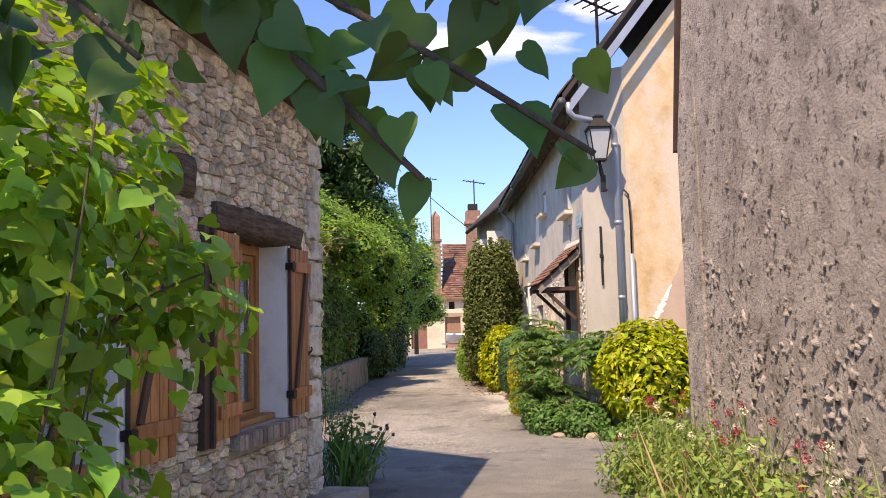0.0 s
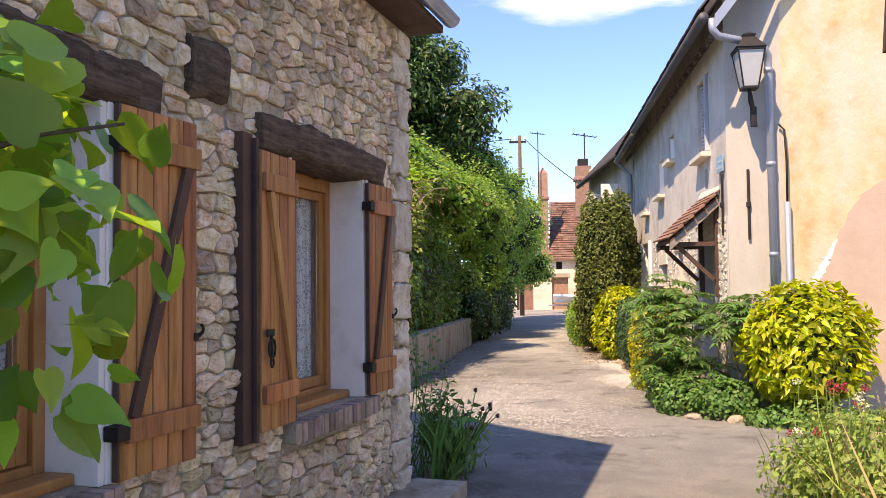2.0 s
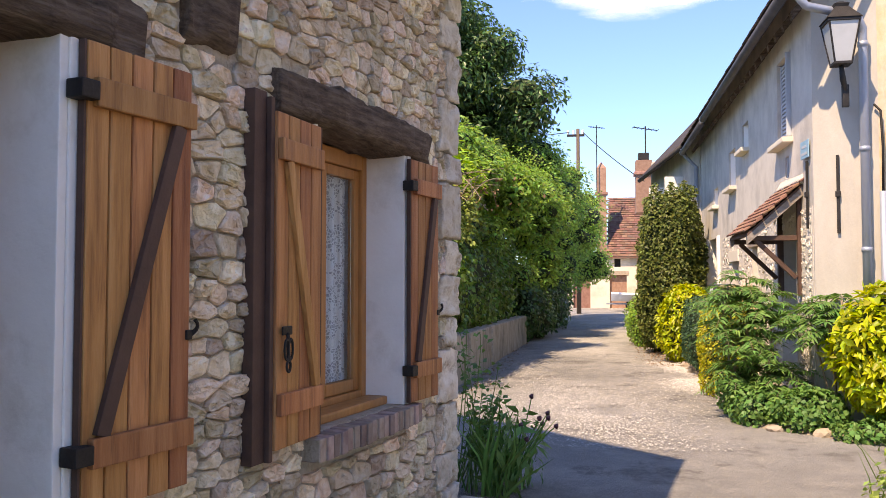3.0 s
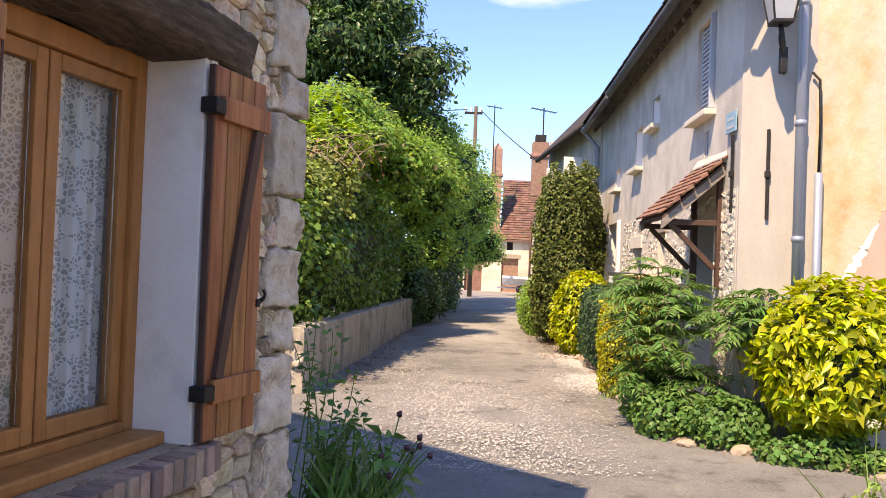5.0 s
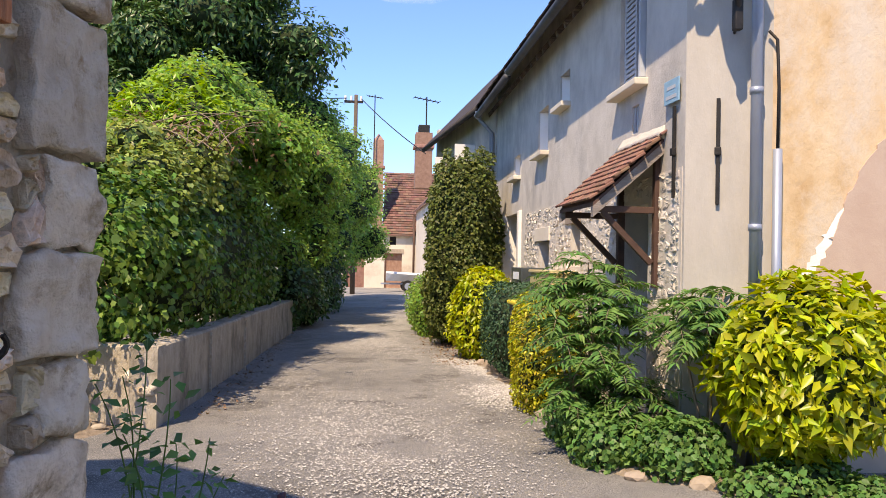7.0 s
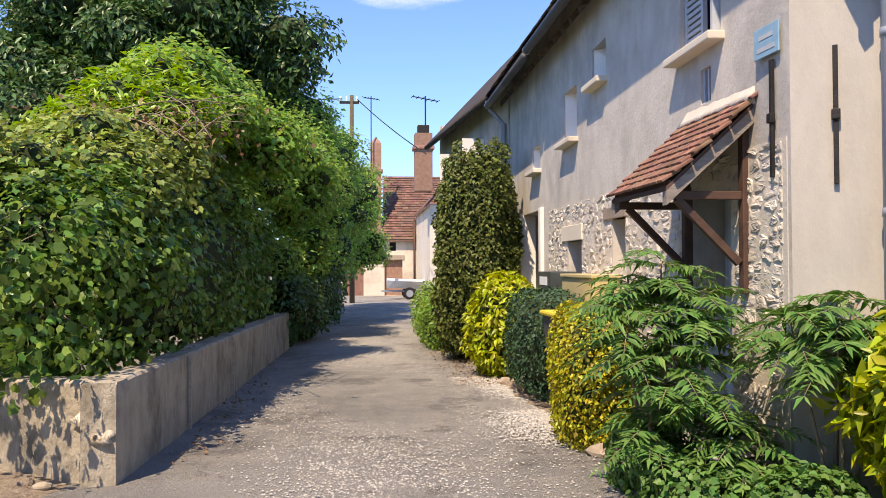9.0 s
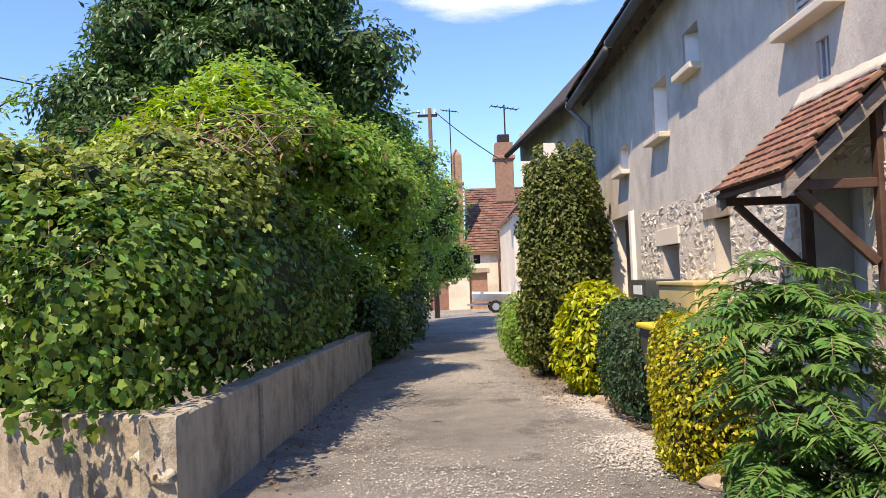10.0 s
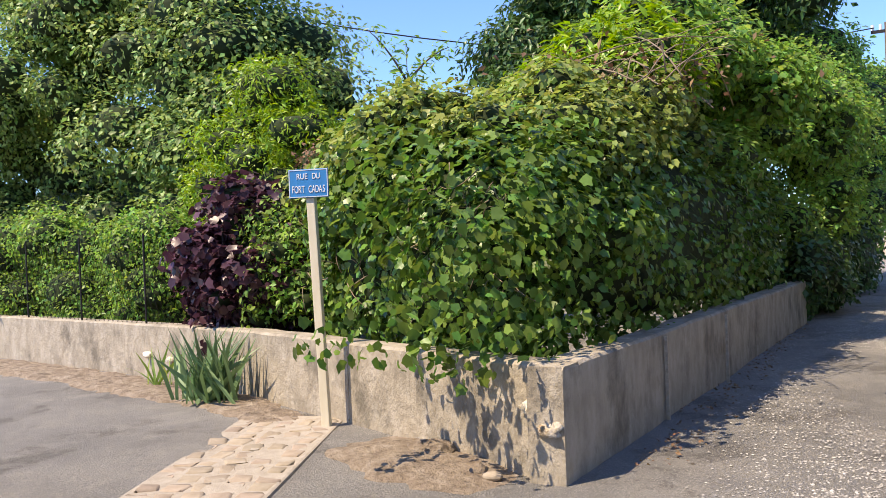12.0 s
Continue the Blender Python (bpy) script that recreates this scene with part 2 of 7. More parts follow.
def part(name, bm, mat, parent=None, label="", smooth=False):
    me = bpy.data.meshes.new(name)
    bm.normal_update()
    bm.to_mesh(me)
    bm.free()
    if mat:
        me.materials.append(mat)
    if smooth:
        me.polygons.foreach_set("use_smooth", [True] * len(me.polygons))
    ob = new(name, me)
    if parent:
        ob.parent = parent
    if label:
        ob["label"] = label
    return ob


def piece(name, me, parent, m):
    """One more object on a shared mesh."""
    ob = new(name, me)
    ob.parent = parent
    ob.matrix_basis = m
    return ob


def quick_mesh(name, verts, polys, mat, smooth=False):
    verts, polys = np.asarray(verts, np.float32), np.asarray(polys, np.int32)
    me = bpy.data.meshes.new(name)
    me.vertices.add(len(verts))
    me.vertices.foreach_set("co", verts.ravel())
    me.loops.add(polys.size)
    me.loops.foreach_set("vertex_index", polys.ravel())
    me.polygons.add(len(polys))
    me.polygons.foreach_set("loop_start", np.arange(0, polys.size, polys.shape[1], dtype=np.int32))
    me.update(calc_edges=True)
    me.validate()
    me.materials.append(mat)
    if smooth:
        me.polygons.foreach_set("use_smooth", np.ones(len(polys), bool))
    return me


def thing(name, label, category, at=(0, 0, 0), rz=0, group="", kind=""):
    ob = new(name)
    ob.empty_display_size = 0.1
    ob.matrix_basis = pose(*at, 0, 0, rz)
    return tagged(ob, label, category, group, kind)


def box(bm, x0, x1, y0, y1, z0, z1, bevel=0.0, m=None):
    vs = [bm.verts.new((x, y, z)) for z in (z0, z1) for y in (y0, y1) for x in (x0, x1)]
    fs = [bm.faces.new([vs[i] for i in q]) for q in ((0, 2, 3, 1), (4, 5, 7, 6), (0, 1, 5, 4), (2, 6, 7, 3), (0, 4, 6, 2), (1, 3, 7, 5))]
    if bevel:
        es = {e for f in fs for e in f.edges}
        made = bmesh.ops.bevel(bm, geom=list(es), offset=bevel, segments=2, affect="EDGES", profile=0.6)
        vs = list({v for f in made["faces"] for v in f.verts} | {v for v in vs if v.is_valid})
    if m is not None:
        for v in vs:
            v.co = m @ v.co
    return vs


def boxed(x0, x1, y0, y1, z0, z1, bevel=0.0, m=None):
    bm = bmesh.new()
    box(bm, x0, x1, y0, y1, z0, z1, bevel, m)
    return bm


def tube(bm, pts, radii, seg=8, cap=True):
    """A round bar along a line of points."""
    pts = [Vector([float(c) for c in p]) for p in pts]
    if not hasattr(radii, "__len__"):
        radii = [radii] * len(pts)
    radii = [float(q) for q in radii]
    rings = []
    side = None
    for i, p in enumerate(pts):
        d = (pts[min(i + 1, len(pts) - 1)] - pts[max(i - 1, 0)]).normalized()
        if side is None:
            side = d.orthogonal().normalized()
        side = (side - d * side.dot(d)).normalized()
        up = d.cross(side)
        rings.append([bm.verts.new(p + radii[i] * (math.cos(a) * side + math.sin(a) * up)) for a in [2 * math.pi * k / seg for k in range(seg)]])
    for a, b in zip(rings, rings[1:]):
        for k in range(seg):
            bm.faces.new((a[k], a[(k + 1) % seg], b[(k + 1) % seg], b[k]))
    if cap:
        bm.faces.new(rings[0][::-1])
        bm.faces.new(rings[-1])
    return bm


def curved(a, b, bend, n=7):
    a, b, bend = [Vector([float(c) for c in v]) for v in (a, b, bend)]
    return [a.lerp(b, float(f)) + bend * float(4 * f * (1 - f)) for f in np.linspace(0, 1, n)]


def tubed(pts, radii, seg=8):
    return tube(bmesh.new(), pts, radii, seg)


def prism(outline, z0, z1):
    """An upright prism over a ground outline."""
    bm = bmesh.new()
    lo = [bm.verts.new((x, y, z0)) for x, y in outline]
    hi = [bm.verts.new((x, y, z1)) for x, y in outline]
    n = len(outline)
    for k in range(n):
        bm.faces.new((lo[k], lo[(k + 1) % n], hi[(k + 1) % n], hi[k]))
    bm.faces.new(lo[::-1])
    bm.faces.new(hi)
    bmesh.ops.recalc_face_normals(bm, faces=bm.faces)
    return bm


def solid(points, faces):
    bm = bmesh.new()
    vs = [bm.verts.new(p) for p in points]
    for f in faces:
        bm.faces.new([vs[i] for i in f])
    bmesh.ops.recalc_face_normals(bm, faces=bm.faces)
    return bm


def holed_wall(length, z0, z1, thick, holes):
    """A wall in the local xz plane, front at y = 0, thickness to +y, with openings (x0, x1, z0, z1) through it."""
    xs = sorted({0.0, length, *[h[0] for h in holes], *[h[1] for h in holes]})
    zs = sorted({z0, z1, *[h[2] for h in holes], *[h[3] for h in holes]})
    bm = bmesh.new()
    vs = {}

    def v(x, y, z):
        key = (round(x, 5), y, round(z, 5))
        if key not in vs:
            vs[key] = bm.verts.new(key)
        return vs[key]

    def full(i, k):
        if i < 0 or k < 0 or i >= len(xs) - 1 or k >= len(zs) - 1:
            return False
        cx, cz = (xs[i] + xs[i + 1]) / 2, (zs[k] + zs[k + 1]) / 2
        return not any(h[0] < cx < h[1] and h[2] < cz < h[3] for h in holes)
    for i in range(len(xs) - 1):
        for k in range(len(zs) - 1):
            if not full(i, k):
                continue
            a, b, c, d = xs[i], xs[i + 1], zs[k], zs[k + 1]
            bm.faces.new((v(a, 0, c), v(b, 0, c), v(b, 0, d), v(a, 0, d)))
            bm.faces.new((v(a, thick, c), v(a, thick, d), v(b, thick, d), v(b, thick, c)))
            if not full(i - 1, k):
                bm.faces.new((v(a, 0, c), v(a, 0, d), v(a, thick, d), v(a, thick, c)))
            if not full(i + 1, k):
                bm.faces.new((v(b, 0, c), v(b, thick, c), v(b, thick, d), v(b, 0, d)))
            if not full(i, k - 1):
                bm.faces.new((v(a, 0, c), v(a, thick, c), v(b, thick, c), v(b, 0, c)))
            if not full(i, k + 1):
                bm.faces.new((v(a, 0, d), v(b, 0, d), v(b, thick, d), v(a, thick, d)))
    return bm


def along(x0, y0, x1, y1, z=0.0):
    """The frame of a wall whose front runs from the first point to the second, with its inside on the left hand of that way."""
    return pose(x0, y0, z, 0, 0, math.degrees(math.atan2(y1 - y0, x1 - x0)))


# ---- rubble stones ----
def cut(poly, p, n):
    """The part of a polygon on the far side of a line from n."""
    out = []
    for k in range(len(poly)):
        a, b = poly[k], poly[(k + 1) % len(poly)]
        da, db = (a - p) @ n, (b - p) @ n
        if da <= 0:
            out.append(a)
        if (da < 0) != (db < 0) and da != db:
            out.append(a + (b - a) * (da / (da - db)))
    return out


def stone_cells(x0, x1, z0, z1, w, h, gap, seed, holes=()):
    """Irregular flat cells that fill a rectangle, wider than high, with joints between."""
    r = np.random.default_rng(seed)
    pts = []
    z, row = z0, 0
    while z < z1:
        hh = h * r.uniform(0.65, 1.35)
        x = x0 - r.uniform(0, w)
        while x < x1 + w:
            ww = w * r.uniform(0.5, 1.6)
            if r.random() < 0.16:
                pts.append((x + ww / 2, z + hh * 0.25))
                pts.append((x + ww / 2 + r.uniform(-0.2, 0.2) * ww, z + hh * 0.75))
            else:
                pts.append((x + ww / 2, z + hh * (0.5 + r.uniform(-0.22, 0.22))))
            x += ww
        z += hh
        row += 1
    pts = np.array(pts)
    asp = w / h
    q = pts * (1, asp)
    cells = []
    for i, c in enumerate(q):
        d = np.hypot(*(q - c).T)
        near = np.argsort(d)[1:16]
        R = 2.2 * w
        poly = [c + np.array(v) * R for v in ((-1, -1), (1, -1), (1, 1), (-1, 1))]
        for j in near:
            n = (q[j] - c) / max(d[j], 1e-6)
            poly = cut(poly, c + n * (d[j] / 2), n)
            if len(poly) < 3:
                break
        if len(poly) < 3:
            continue
        poly = np.array(poly) / (1, asp)
        poly[:, 0] = np.clip(poly[:, 0], x0, x1)
        poly[:, 1] = np.clip(poly[:, 1], z0, z1)
        c2 = poly.mean(0)
        if any(hx0 < c2[0] < hx1 and hz0 < c2[1] < hz1 for hx0, hx1, hz0, hz1 in holes):
            continue
        for hx0, hx1, hz0, hz1 in holes:
            if hz0 < c2[1] < hz1:
                if c2[0] <= hx0:
                    poly[:, 0] = np.minimum(poly[:, 0], hx0)
                elif c2[0] >= hx1:
                    poly[:, 0] = np.maximum(poly[:, 0], hx1)
            elif hx0 < c2[0] < hx1:
                if c2[1] <= hz0:
                    poly[:, 1] = np.minimum(poly[:, 1], hz0)
                elif c2[1] >= hz1:
                    poly[:, 1] = np.maximum(poly[:, 1], hz1)
        soft = []
        for k in range(len(poly)):
            a, b = poly[k], poly[(k + 1) % len(poly)]
            soft += [a * 0.86 + b * 0.14, a * 0.14 + b * 0.86]
        soft = np.array(soft)
        c2 = soft.mean(0)
        size = np.ptp(soft, axis=0)
        if min(size) < 0.035:
            continue
        off = soft - c2
        k = np.maximum(0.2, 1 - gap / np.maximum(0.02, np.hypot(*off.T)))
        soft = c2 + off * k[:, None]
        cells.append(soft)
    return cells


def stone_rings(cell, depth, r):
    """Verts and faces of one rounded, uneven stone that stands out of the wall by depth."""
    c = cell.mean(0)
    n = len(cell)
    tilt = r.uniform(-0.12, 0.12, 2) * min(1.0, depth / 0.014)
    V, Fs = [], []
    for s, d in ((1.0, -0.03), (1.0, depth * 0.55), (0.90, depth * 0.95), (0.62, depth * 1.05), (0.3, depth)):
        for p in cell:
            q = c + (p - c) * s * (1 + (r.uniform(-0.06, 0.06) if d > 0 else 0))
            V.append((q[0], -(d + (tilt @ (p - c)) * (d > 0) + r.uniform(-0.3, 0.3) * depth * (d > 0)), q[1]))
    for k in range(4):
        for i in range(n):
            j = (i + 1) % n
            Fs.append((k * n + i, k * n + j, (k + 1) * n + j, (k + 1) * n + i))
    Fs.append(tuple(4 * n + i for i in range(n)))
    return V, Fs


def stones_on(parent, cells, depth, mat, rest_mat, seed, pick=None, limit=300, name="stone"):
    """The stones inside pick as objects of their own, the others joined into one."""
    r = np.random.default_rng(seed)
    V, Fs, count = [], [], 0
    for cell in cells:
        v, f = stone_rings(cell, depth * r.uniform(0.5, 1.35), r)
        c = cell.mean(0)
        if pick and pick(*c) and count < limit:
            count += 1
            me = bpy.data.meshes.new(name)
            me.from_pydata([(a - c[0], b, d - c[1]) for a, b, d in v], [], f)
            me.materials.append(mat)
            ob = piece(name, me, parent, pose(c[0], 0, c[1]))
        else:
            base = len(V)
            V += v
            Fs += [tuple(i + base for i in q) for q in f]
    if V:
        me = bpy.data.meshes.new("rubble")
        me.from_pydata(V, [], Fs)
        me.materials.append(rest_mat)
        ob = piece("rubble", me, parent, Matrix())
        ob["kind"] = "stuff"


# ---- leaves ----
OVAL = (np.array([(0, 0, 0), (-0.3, 0.42, 0.06), (0.3, 0.42, 0.06), (0, 1, -0.1), (0, 0.45, -0.03)]), np.array([(0, 4, 1), (0, 2, 4), (1, 4, 3), (4, 2, 3)]))
LONG = (np.array([(0, 0, 0), (-0.16, 0.4, 0.04), (0.16, 0.4, 0.04), (0, 1, -0.16), (0, 0.45, -0.02)]), OVAL[1])
SLIM = (LONG[0] * (0.68, 1, 1), LONG[1])
POINTED = (OVAL[0] * (0.72, 1, 1.3), OVAL[1])
HEART = (np.array([(0, 0.05, 0), (-0.17, -0.04, 0.03), (-0.33, 0.01, 0.06), (-0.43, 0.17, 0.08), (-0.41, 0.38, 0.08), (-0.30, 0.60, 0.05), (-0.14, 0.82, 0.0), (0, 1.02, -0.14),
                   (0.14, 0.82, 0.0), (0.30, 0.60, 0.05), (0.41, 0.38, 0.08), (0.43, 0.17, 0.08), (0.33, 0.01, 0.06), (0.17, -0.04, 0.03), (0, 0.45, -0.02)]),
         np.array([(14, k, (k + 1) % 14) for k in range(14)]))
LOBED = (np.array([(0, 0, 0), (-0.38, 0.06, 0.03), (-0.38, 0.34, 0.05), (-0.44, 0.56, 0.0), (-0.22, 0.72, 0.04), (0, 1, -0.14), (0.22, 0.72, 0.04), (0.44, 0.56, 0.0), (0.38, 0.34, 0.05), (0.38, 0.06, 0.03), (0, 0.45, -0.02)]),
         np.array([(10, 0, 1), (10, 1, 2), (10, 2, 3), (10, 3, 4), (10, 4, 5), (10, 5, 6), (10, 6, 7), (10, 7, 8), (10, 8, 9), (10, 9, 0)]))
BLADE = (np.array([(-0.03, 0, 0), (0.03, 0, 0), (-0.035, 0.5, 0.03), (0.035, 0.5, 0.03), (0, 1, -0.12)]), np.array([(0, 1, 2), (1, 3, 2), (2, 3, 4)]))


def unit(v):
    return v / np.maximum(1e-9, np.linalg.norm(v, axis=1, keepdims=True))


def leaf_arrays(shape, pos, normal, way, size):
    """One leaf at each place: its blade looks along normal, its tip points along way."""
    tv, tf = shape
    n = unit(normal)
    y = unit(way - n * (way * n).sum(1, keepdims=True))
    x = np.cross(y, n)
    V = pos[:, None] + size[:, None, None] * (tv[None, :, 0:1] * x[:, None] + tv[None, :, 1:2] * y[:, None] + tv[None, :, 2:3] * n[:, None])
    F_ = (np.arange(len(pos)) * len(tv))[:, None, None] + tf[None]
    return V.reshape(-1, 3), F_.reshape(-1, tf.shape[1])


def waves(seed, k=4, freq=3.0):
    r = np.random.default_rng(seed)
    return r.normal(0, freq, (k, 3)), r.uniform(0, 6.28, k)


def lumps(d, wv):
    return np.sin(d @ wv[0].T + wv[1]).mean(1)


def blob_points(n, centre, radii, seed, p=2.0, lump=0.22, shell=0.3, rz=0.0, freq=3.5, low=-1.0):
    """Places and outward ways spread over the skin of an uneven rounded body; p above 2 squares it."""
    r = np.random.default_rng(seed)
    d = unit(r.normal(size=(int(n * 1.6) + 8, 3)))
    d = d[d[:, 2] > low][:n]
    wv = waves(seed + 1, 5, freq)
    wv2 = waves(seed + 2, 4, freq * 2.6)
    rad = (np.abs(d) ** p).sum(1) ** (-1 / p) * (1 + lump * lumps(d, wv) + lump * 0.5 * lumps(d, wv2))
    rad = rad * (1 - shell * r.random(len(d)) ** 2)
    q = d * rad[:, None] * np.array(radii)
    out = unit(d / np.array(radii))
    c, s = math.cos(radians(rz)), math.sin(radians(rz))
    R = np.array([[c, -s, 0], [s, c, 0], [0, 0, 1]])
    return q @ R.T + np.array(centre), out @ R.T


def clumps(n, centre, radii, r0, leaves, seed, low=-0.5, inner=0.7):
    """Many small leafy bodies set over a larger rounded one, for an uneven crown."""
    r = np.random.default_rng(seed)
    out = []
    while len(out) < n:
        d = unit(r.normal(size=(1, 3)))[0]
        if d[2] < low:
            continue
        f = r.uniform(inner, 1.0)
        s = r0 * r.uniform(0.6, 1.35)
        out.append(dict(n=int(leaves * 1.3 * (s / r0) ** 2), centre=tuple(np.array(centre) + d * f * np.array(radii)), radii=(s * r.uniform(0.8, 1.2), s * r.uniform(0.8, 1.2), s * r.uniform(0.6, 0.9)), seed=seed * 101 + len(out), lump=0.35, shell=0.45, core=0.55))
    return out


def core_mesh(bm, centre, radii, seed, p=2.0, lump=0.22, scale=0.8, rz=0.0, freq=3.5, fine=3):
    geom = bmesh.ops.create_icosphere(bm, subdivisions=fine, radius=1)
    d = unit(np.array([v.co[:] for v in geom["verts"]]))
    wv = waves(seed + 1, 5, freq)
    wv2 = waves(seed + 2, 4, freq * 2.6)
    rad = (np.abs(d) ** p).sum(1) ** (-1 / p) * (1 + lump * lumps(d, wv) + lump * 0.5 * lumps(d, wv2)) * scale
    q = d * rad[:, None] * np.array(radii)
    c, s = math.cos(radians(rz)), math.sin(radians(rz))
    for v, a in zip(geom["verts"], q):
        v.co = (c * a[0] - s * a[1] + centre[0], s * a[0] + c * a[1] + centre[1], max(0.01, a[2] + centre[2]))


def foliage(parent, mat, shape, size, blobs, seed=0, droop=0.5, upward=0.35, scatter=0.7, name="foliage", core=0.8, label="", floor=0.0, gaps=0.0):
    """Leaves on the skins of several bodies as one part, with dark cores that stand in for inner shade as another.
    blobs: dicts for blob_points.
    """
    r = np.random.default_rng(seed + 99)
    P, O = [], []
    bm = bmesh.new()
    for k, b in enumerate(blobs):
        b = dict(b)
        b.setdefault("seed", seed * 31 + k * 7 + 1)
        pc = b.pop("core", core)
        q, o = blob_points(**b)
        P.append(q)
        O.append(o)
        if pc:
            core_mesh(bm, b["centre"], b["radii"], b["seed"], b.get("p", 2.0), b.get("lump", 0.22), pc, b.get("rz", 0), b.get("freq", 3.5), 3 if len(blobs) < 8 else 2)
    P, O = np.concatenate(P), np.concatenate(O)
    keep = P[:, 2] > floor
    if gaps:
        bare = lumps(P, waves(seed + 5, 5, 2.6)) + 0.6 * lumps(P, waves(seed + 6, 4, 6.0))
        keep &= (bare < 0.22) | (r.random(len(P)) > gaps)
    P, O = P[keep], O[keep]
    nrm = O * 0.8 + r.normal(0, scatter, P.shape) * 0.7 + np.array((0, 0, upward))
    way = O * 0.6 + r.normal(0, 0.8, P.shape) + np.array((0, 0, -droop))
    V, F_ = leaf_arrays(shape, P, nrm, way, size * r.uniform(0.55, 1.25, len(P)))
    ob = piece(name, quick_mesh(name, V, F_, mat), parent, parent.matrix_basis.inverted())
    ob["kind"] = "stuff"
    if label:
        ob["label"] = label
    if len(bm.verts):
        co = part("shade_core", bm, M_CORE, parent, "", True)
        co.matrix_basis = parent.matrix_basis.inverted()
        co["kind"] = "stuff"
    else:
        bm.free()
    return ob


def plant(name, label, category, at, **kw):
    t = thing(name, label, category, at)
    foliage(t, **kw)
    return t



# ---- ground ----
def ground_material():
    m = bpy.data.materials.new("worn_asphalt")
    m.use_nodes = True
    nt = m.node_tree
    n, l = nt.nodes, nt.links
    bsdf = n["Principled BSDF"]
    bsdf.inputs["Roughness"].default_value = 0.93
    bsdf.inputs["Specular IOR Level"].default_value = 0.25
    co = n.new("ShaderNodeTexCoord")

    def noise_tex(scale, detail=8, rough=0.65):
        t = n.new("ShaderNodeTexNoise")
        t.inputs["Scale"].default_value, t.inputs["Detail"].default_value, t.inputs["Roughness"].default_value = scale, detail, rough
        l.new(co.outputs["Object"], t.inputs["Vector"])
        return t.outputs["Fac"]

    def span(v, a, b):
        r = n.new("ShaderNodeMapRange")
        r.inputs["From Min"].default_value, r.inputs["From Max"].default_value = a, b
        l.new(v, r.inputs["Value"])
        return r.outputs[0]

    def mix(f, a, b):
        x = n.new("ShaderNodeMix")
        x.data_type = "RGBA"
        l.new(f, x.inputs["Factor"])
        for key, c in (("A", a), ("B", b)):
            if isinstance(c, tuple):
                x.inputs[key].default_value = (*c, 1)
            else:
                l.new(c, x.inputs[key])
        return x.outputs["Result"]
    base = mix(span(noise_tex(0.55), 0.35, 0.65), (0.222, 0.217, 0.204), (0.335, 0.322, 0.298))
    base = mix(span(noise_tex(2.6), 0.5, 0.7), base, (0.375, 0.35, 0.312))
    base = mix(span(noise_tex(0.9, 10, 0.75), 0.54, 0.60), base, (0.17, 0.162, 0.15))
    coarse = n.new("ShaderNodeTexVoronoi")
    coarse.inputs["Scale"].default_value = 62
    l.new(co.outputs["Object"], coarse.inputs["Vector"])
    stones = n.new("ShaderNodeMath")
    stones.operation = "MULTIPLY"
    l.new(span(coarse.outputs["Distance"], 0.36, 0.26), stones.inputs[0])
    l.new(span(noise_tex(1.1, 6), 0.46, 0.60), stones.inputs[1])
    base = mix(stones.outputs[0], base, (0.43, 0.395, 0.345))
    grit = n.new("ShaderNodeTexVoronoi")
    grit.inputs["Scale"].default_value = 75
    l.new(co.outputs["Object"], grit.inputs["Vector"])
    base = mix(span(grit.outputs["Distance"], 0.38, 0.12), base, (0.60, 0.55, 0.48))
    base = mix(span(noise_tex(120, 3), 0.52, 0.66), base, (0.11, 0.10, 0.09))
    l.new(base, bsdf.inputs["Base Color"])
    b1 = n.new("ShaderNodeBump")
    b1.inputs["Strength"].default_value, b1.inputs["Distance"].default_value = 1.0, 0.035
    l.new(noise_tex(70, 6), b1.inputs["Height"])
    l.new(b1.outputs["Normal"], bsdf.inputs["Normal"])
    return m


M_GROUND = ground_material()


def ground_sheet():
    """One sheet, fine near the walk and coarse out to the horizon."""
    xs = np.concatenate([[-900, -300, -100, -40, -20], np.arange(-12, 8.01, 0.25), [15, 40, 100, 300, 900]])
    ys = np.concatenate([[-900, -300, -100, -30, -10], np.arange(-3, 52.01, 0.25), [60, 80, 150, 400, 1200]])
    X, Y = np.meshgrid(xs, ys)
    Z = 0.012 * np.sin(X * 1.3 + 0.4 * Y) * np.sin(Y * 0.9) + 0.008 * np.sin(X * 3.1 + 1) * np.sin(Y * 2.3 + X)
    V = np.stack([X, Y, Z], -1).reshape(-1, 3)
    w = len(xs)
    I = (np.arange(len(ys) - 1)[:, None] * w + np.arange(w - 1)[None]).ravel()
    me = quick_mesh("ground", V, np.stack([I, I + 1, I + w + 1, I + w], 1), M_GROUND, True)
    return tagged(new("ground", me), "worn grey asphalt lane with gravel and dry dirt", "ground", kind="structure")


ground_sheet()


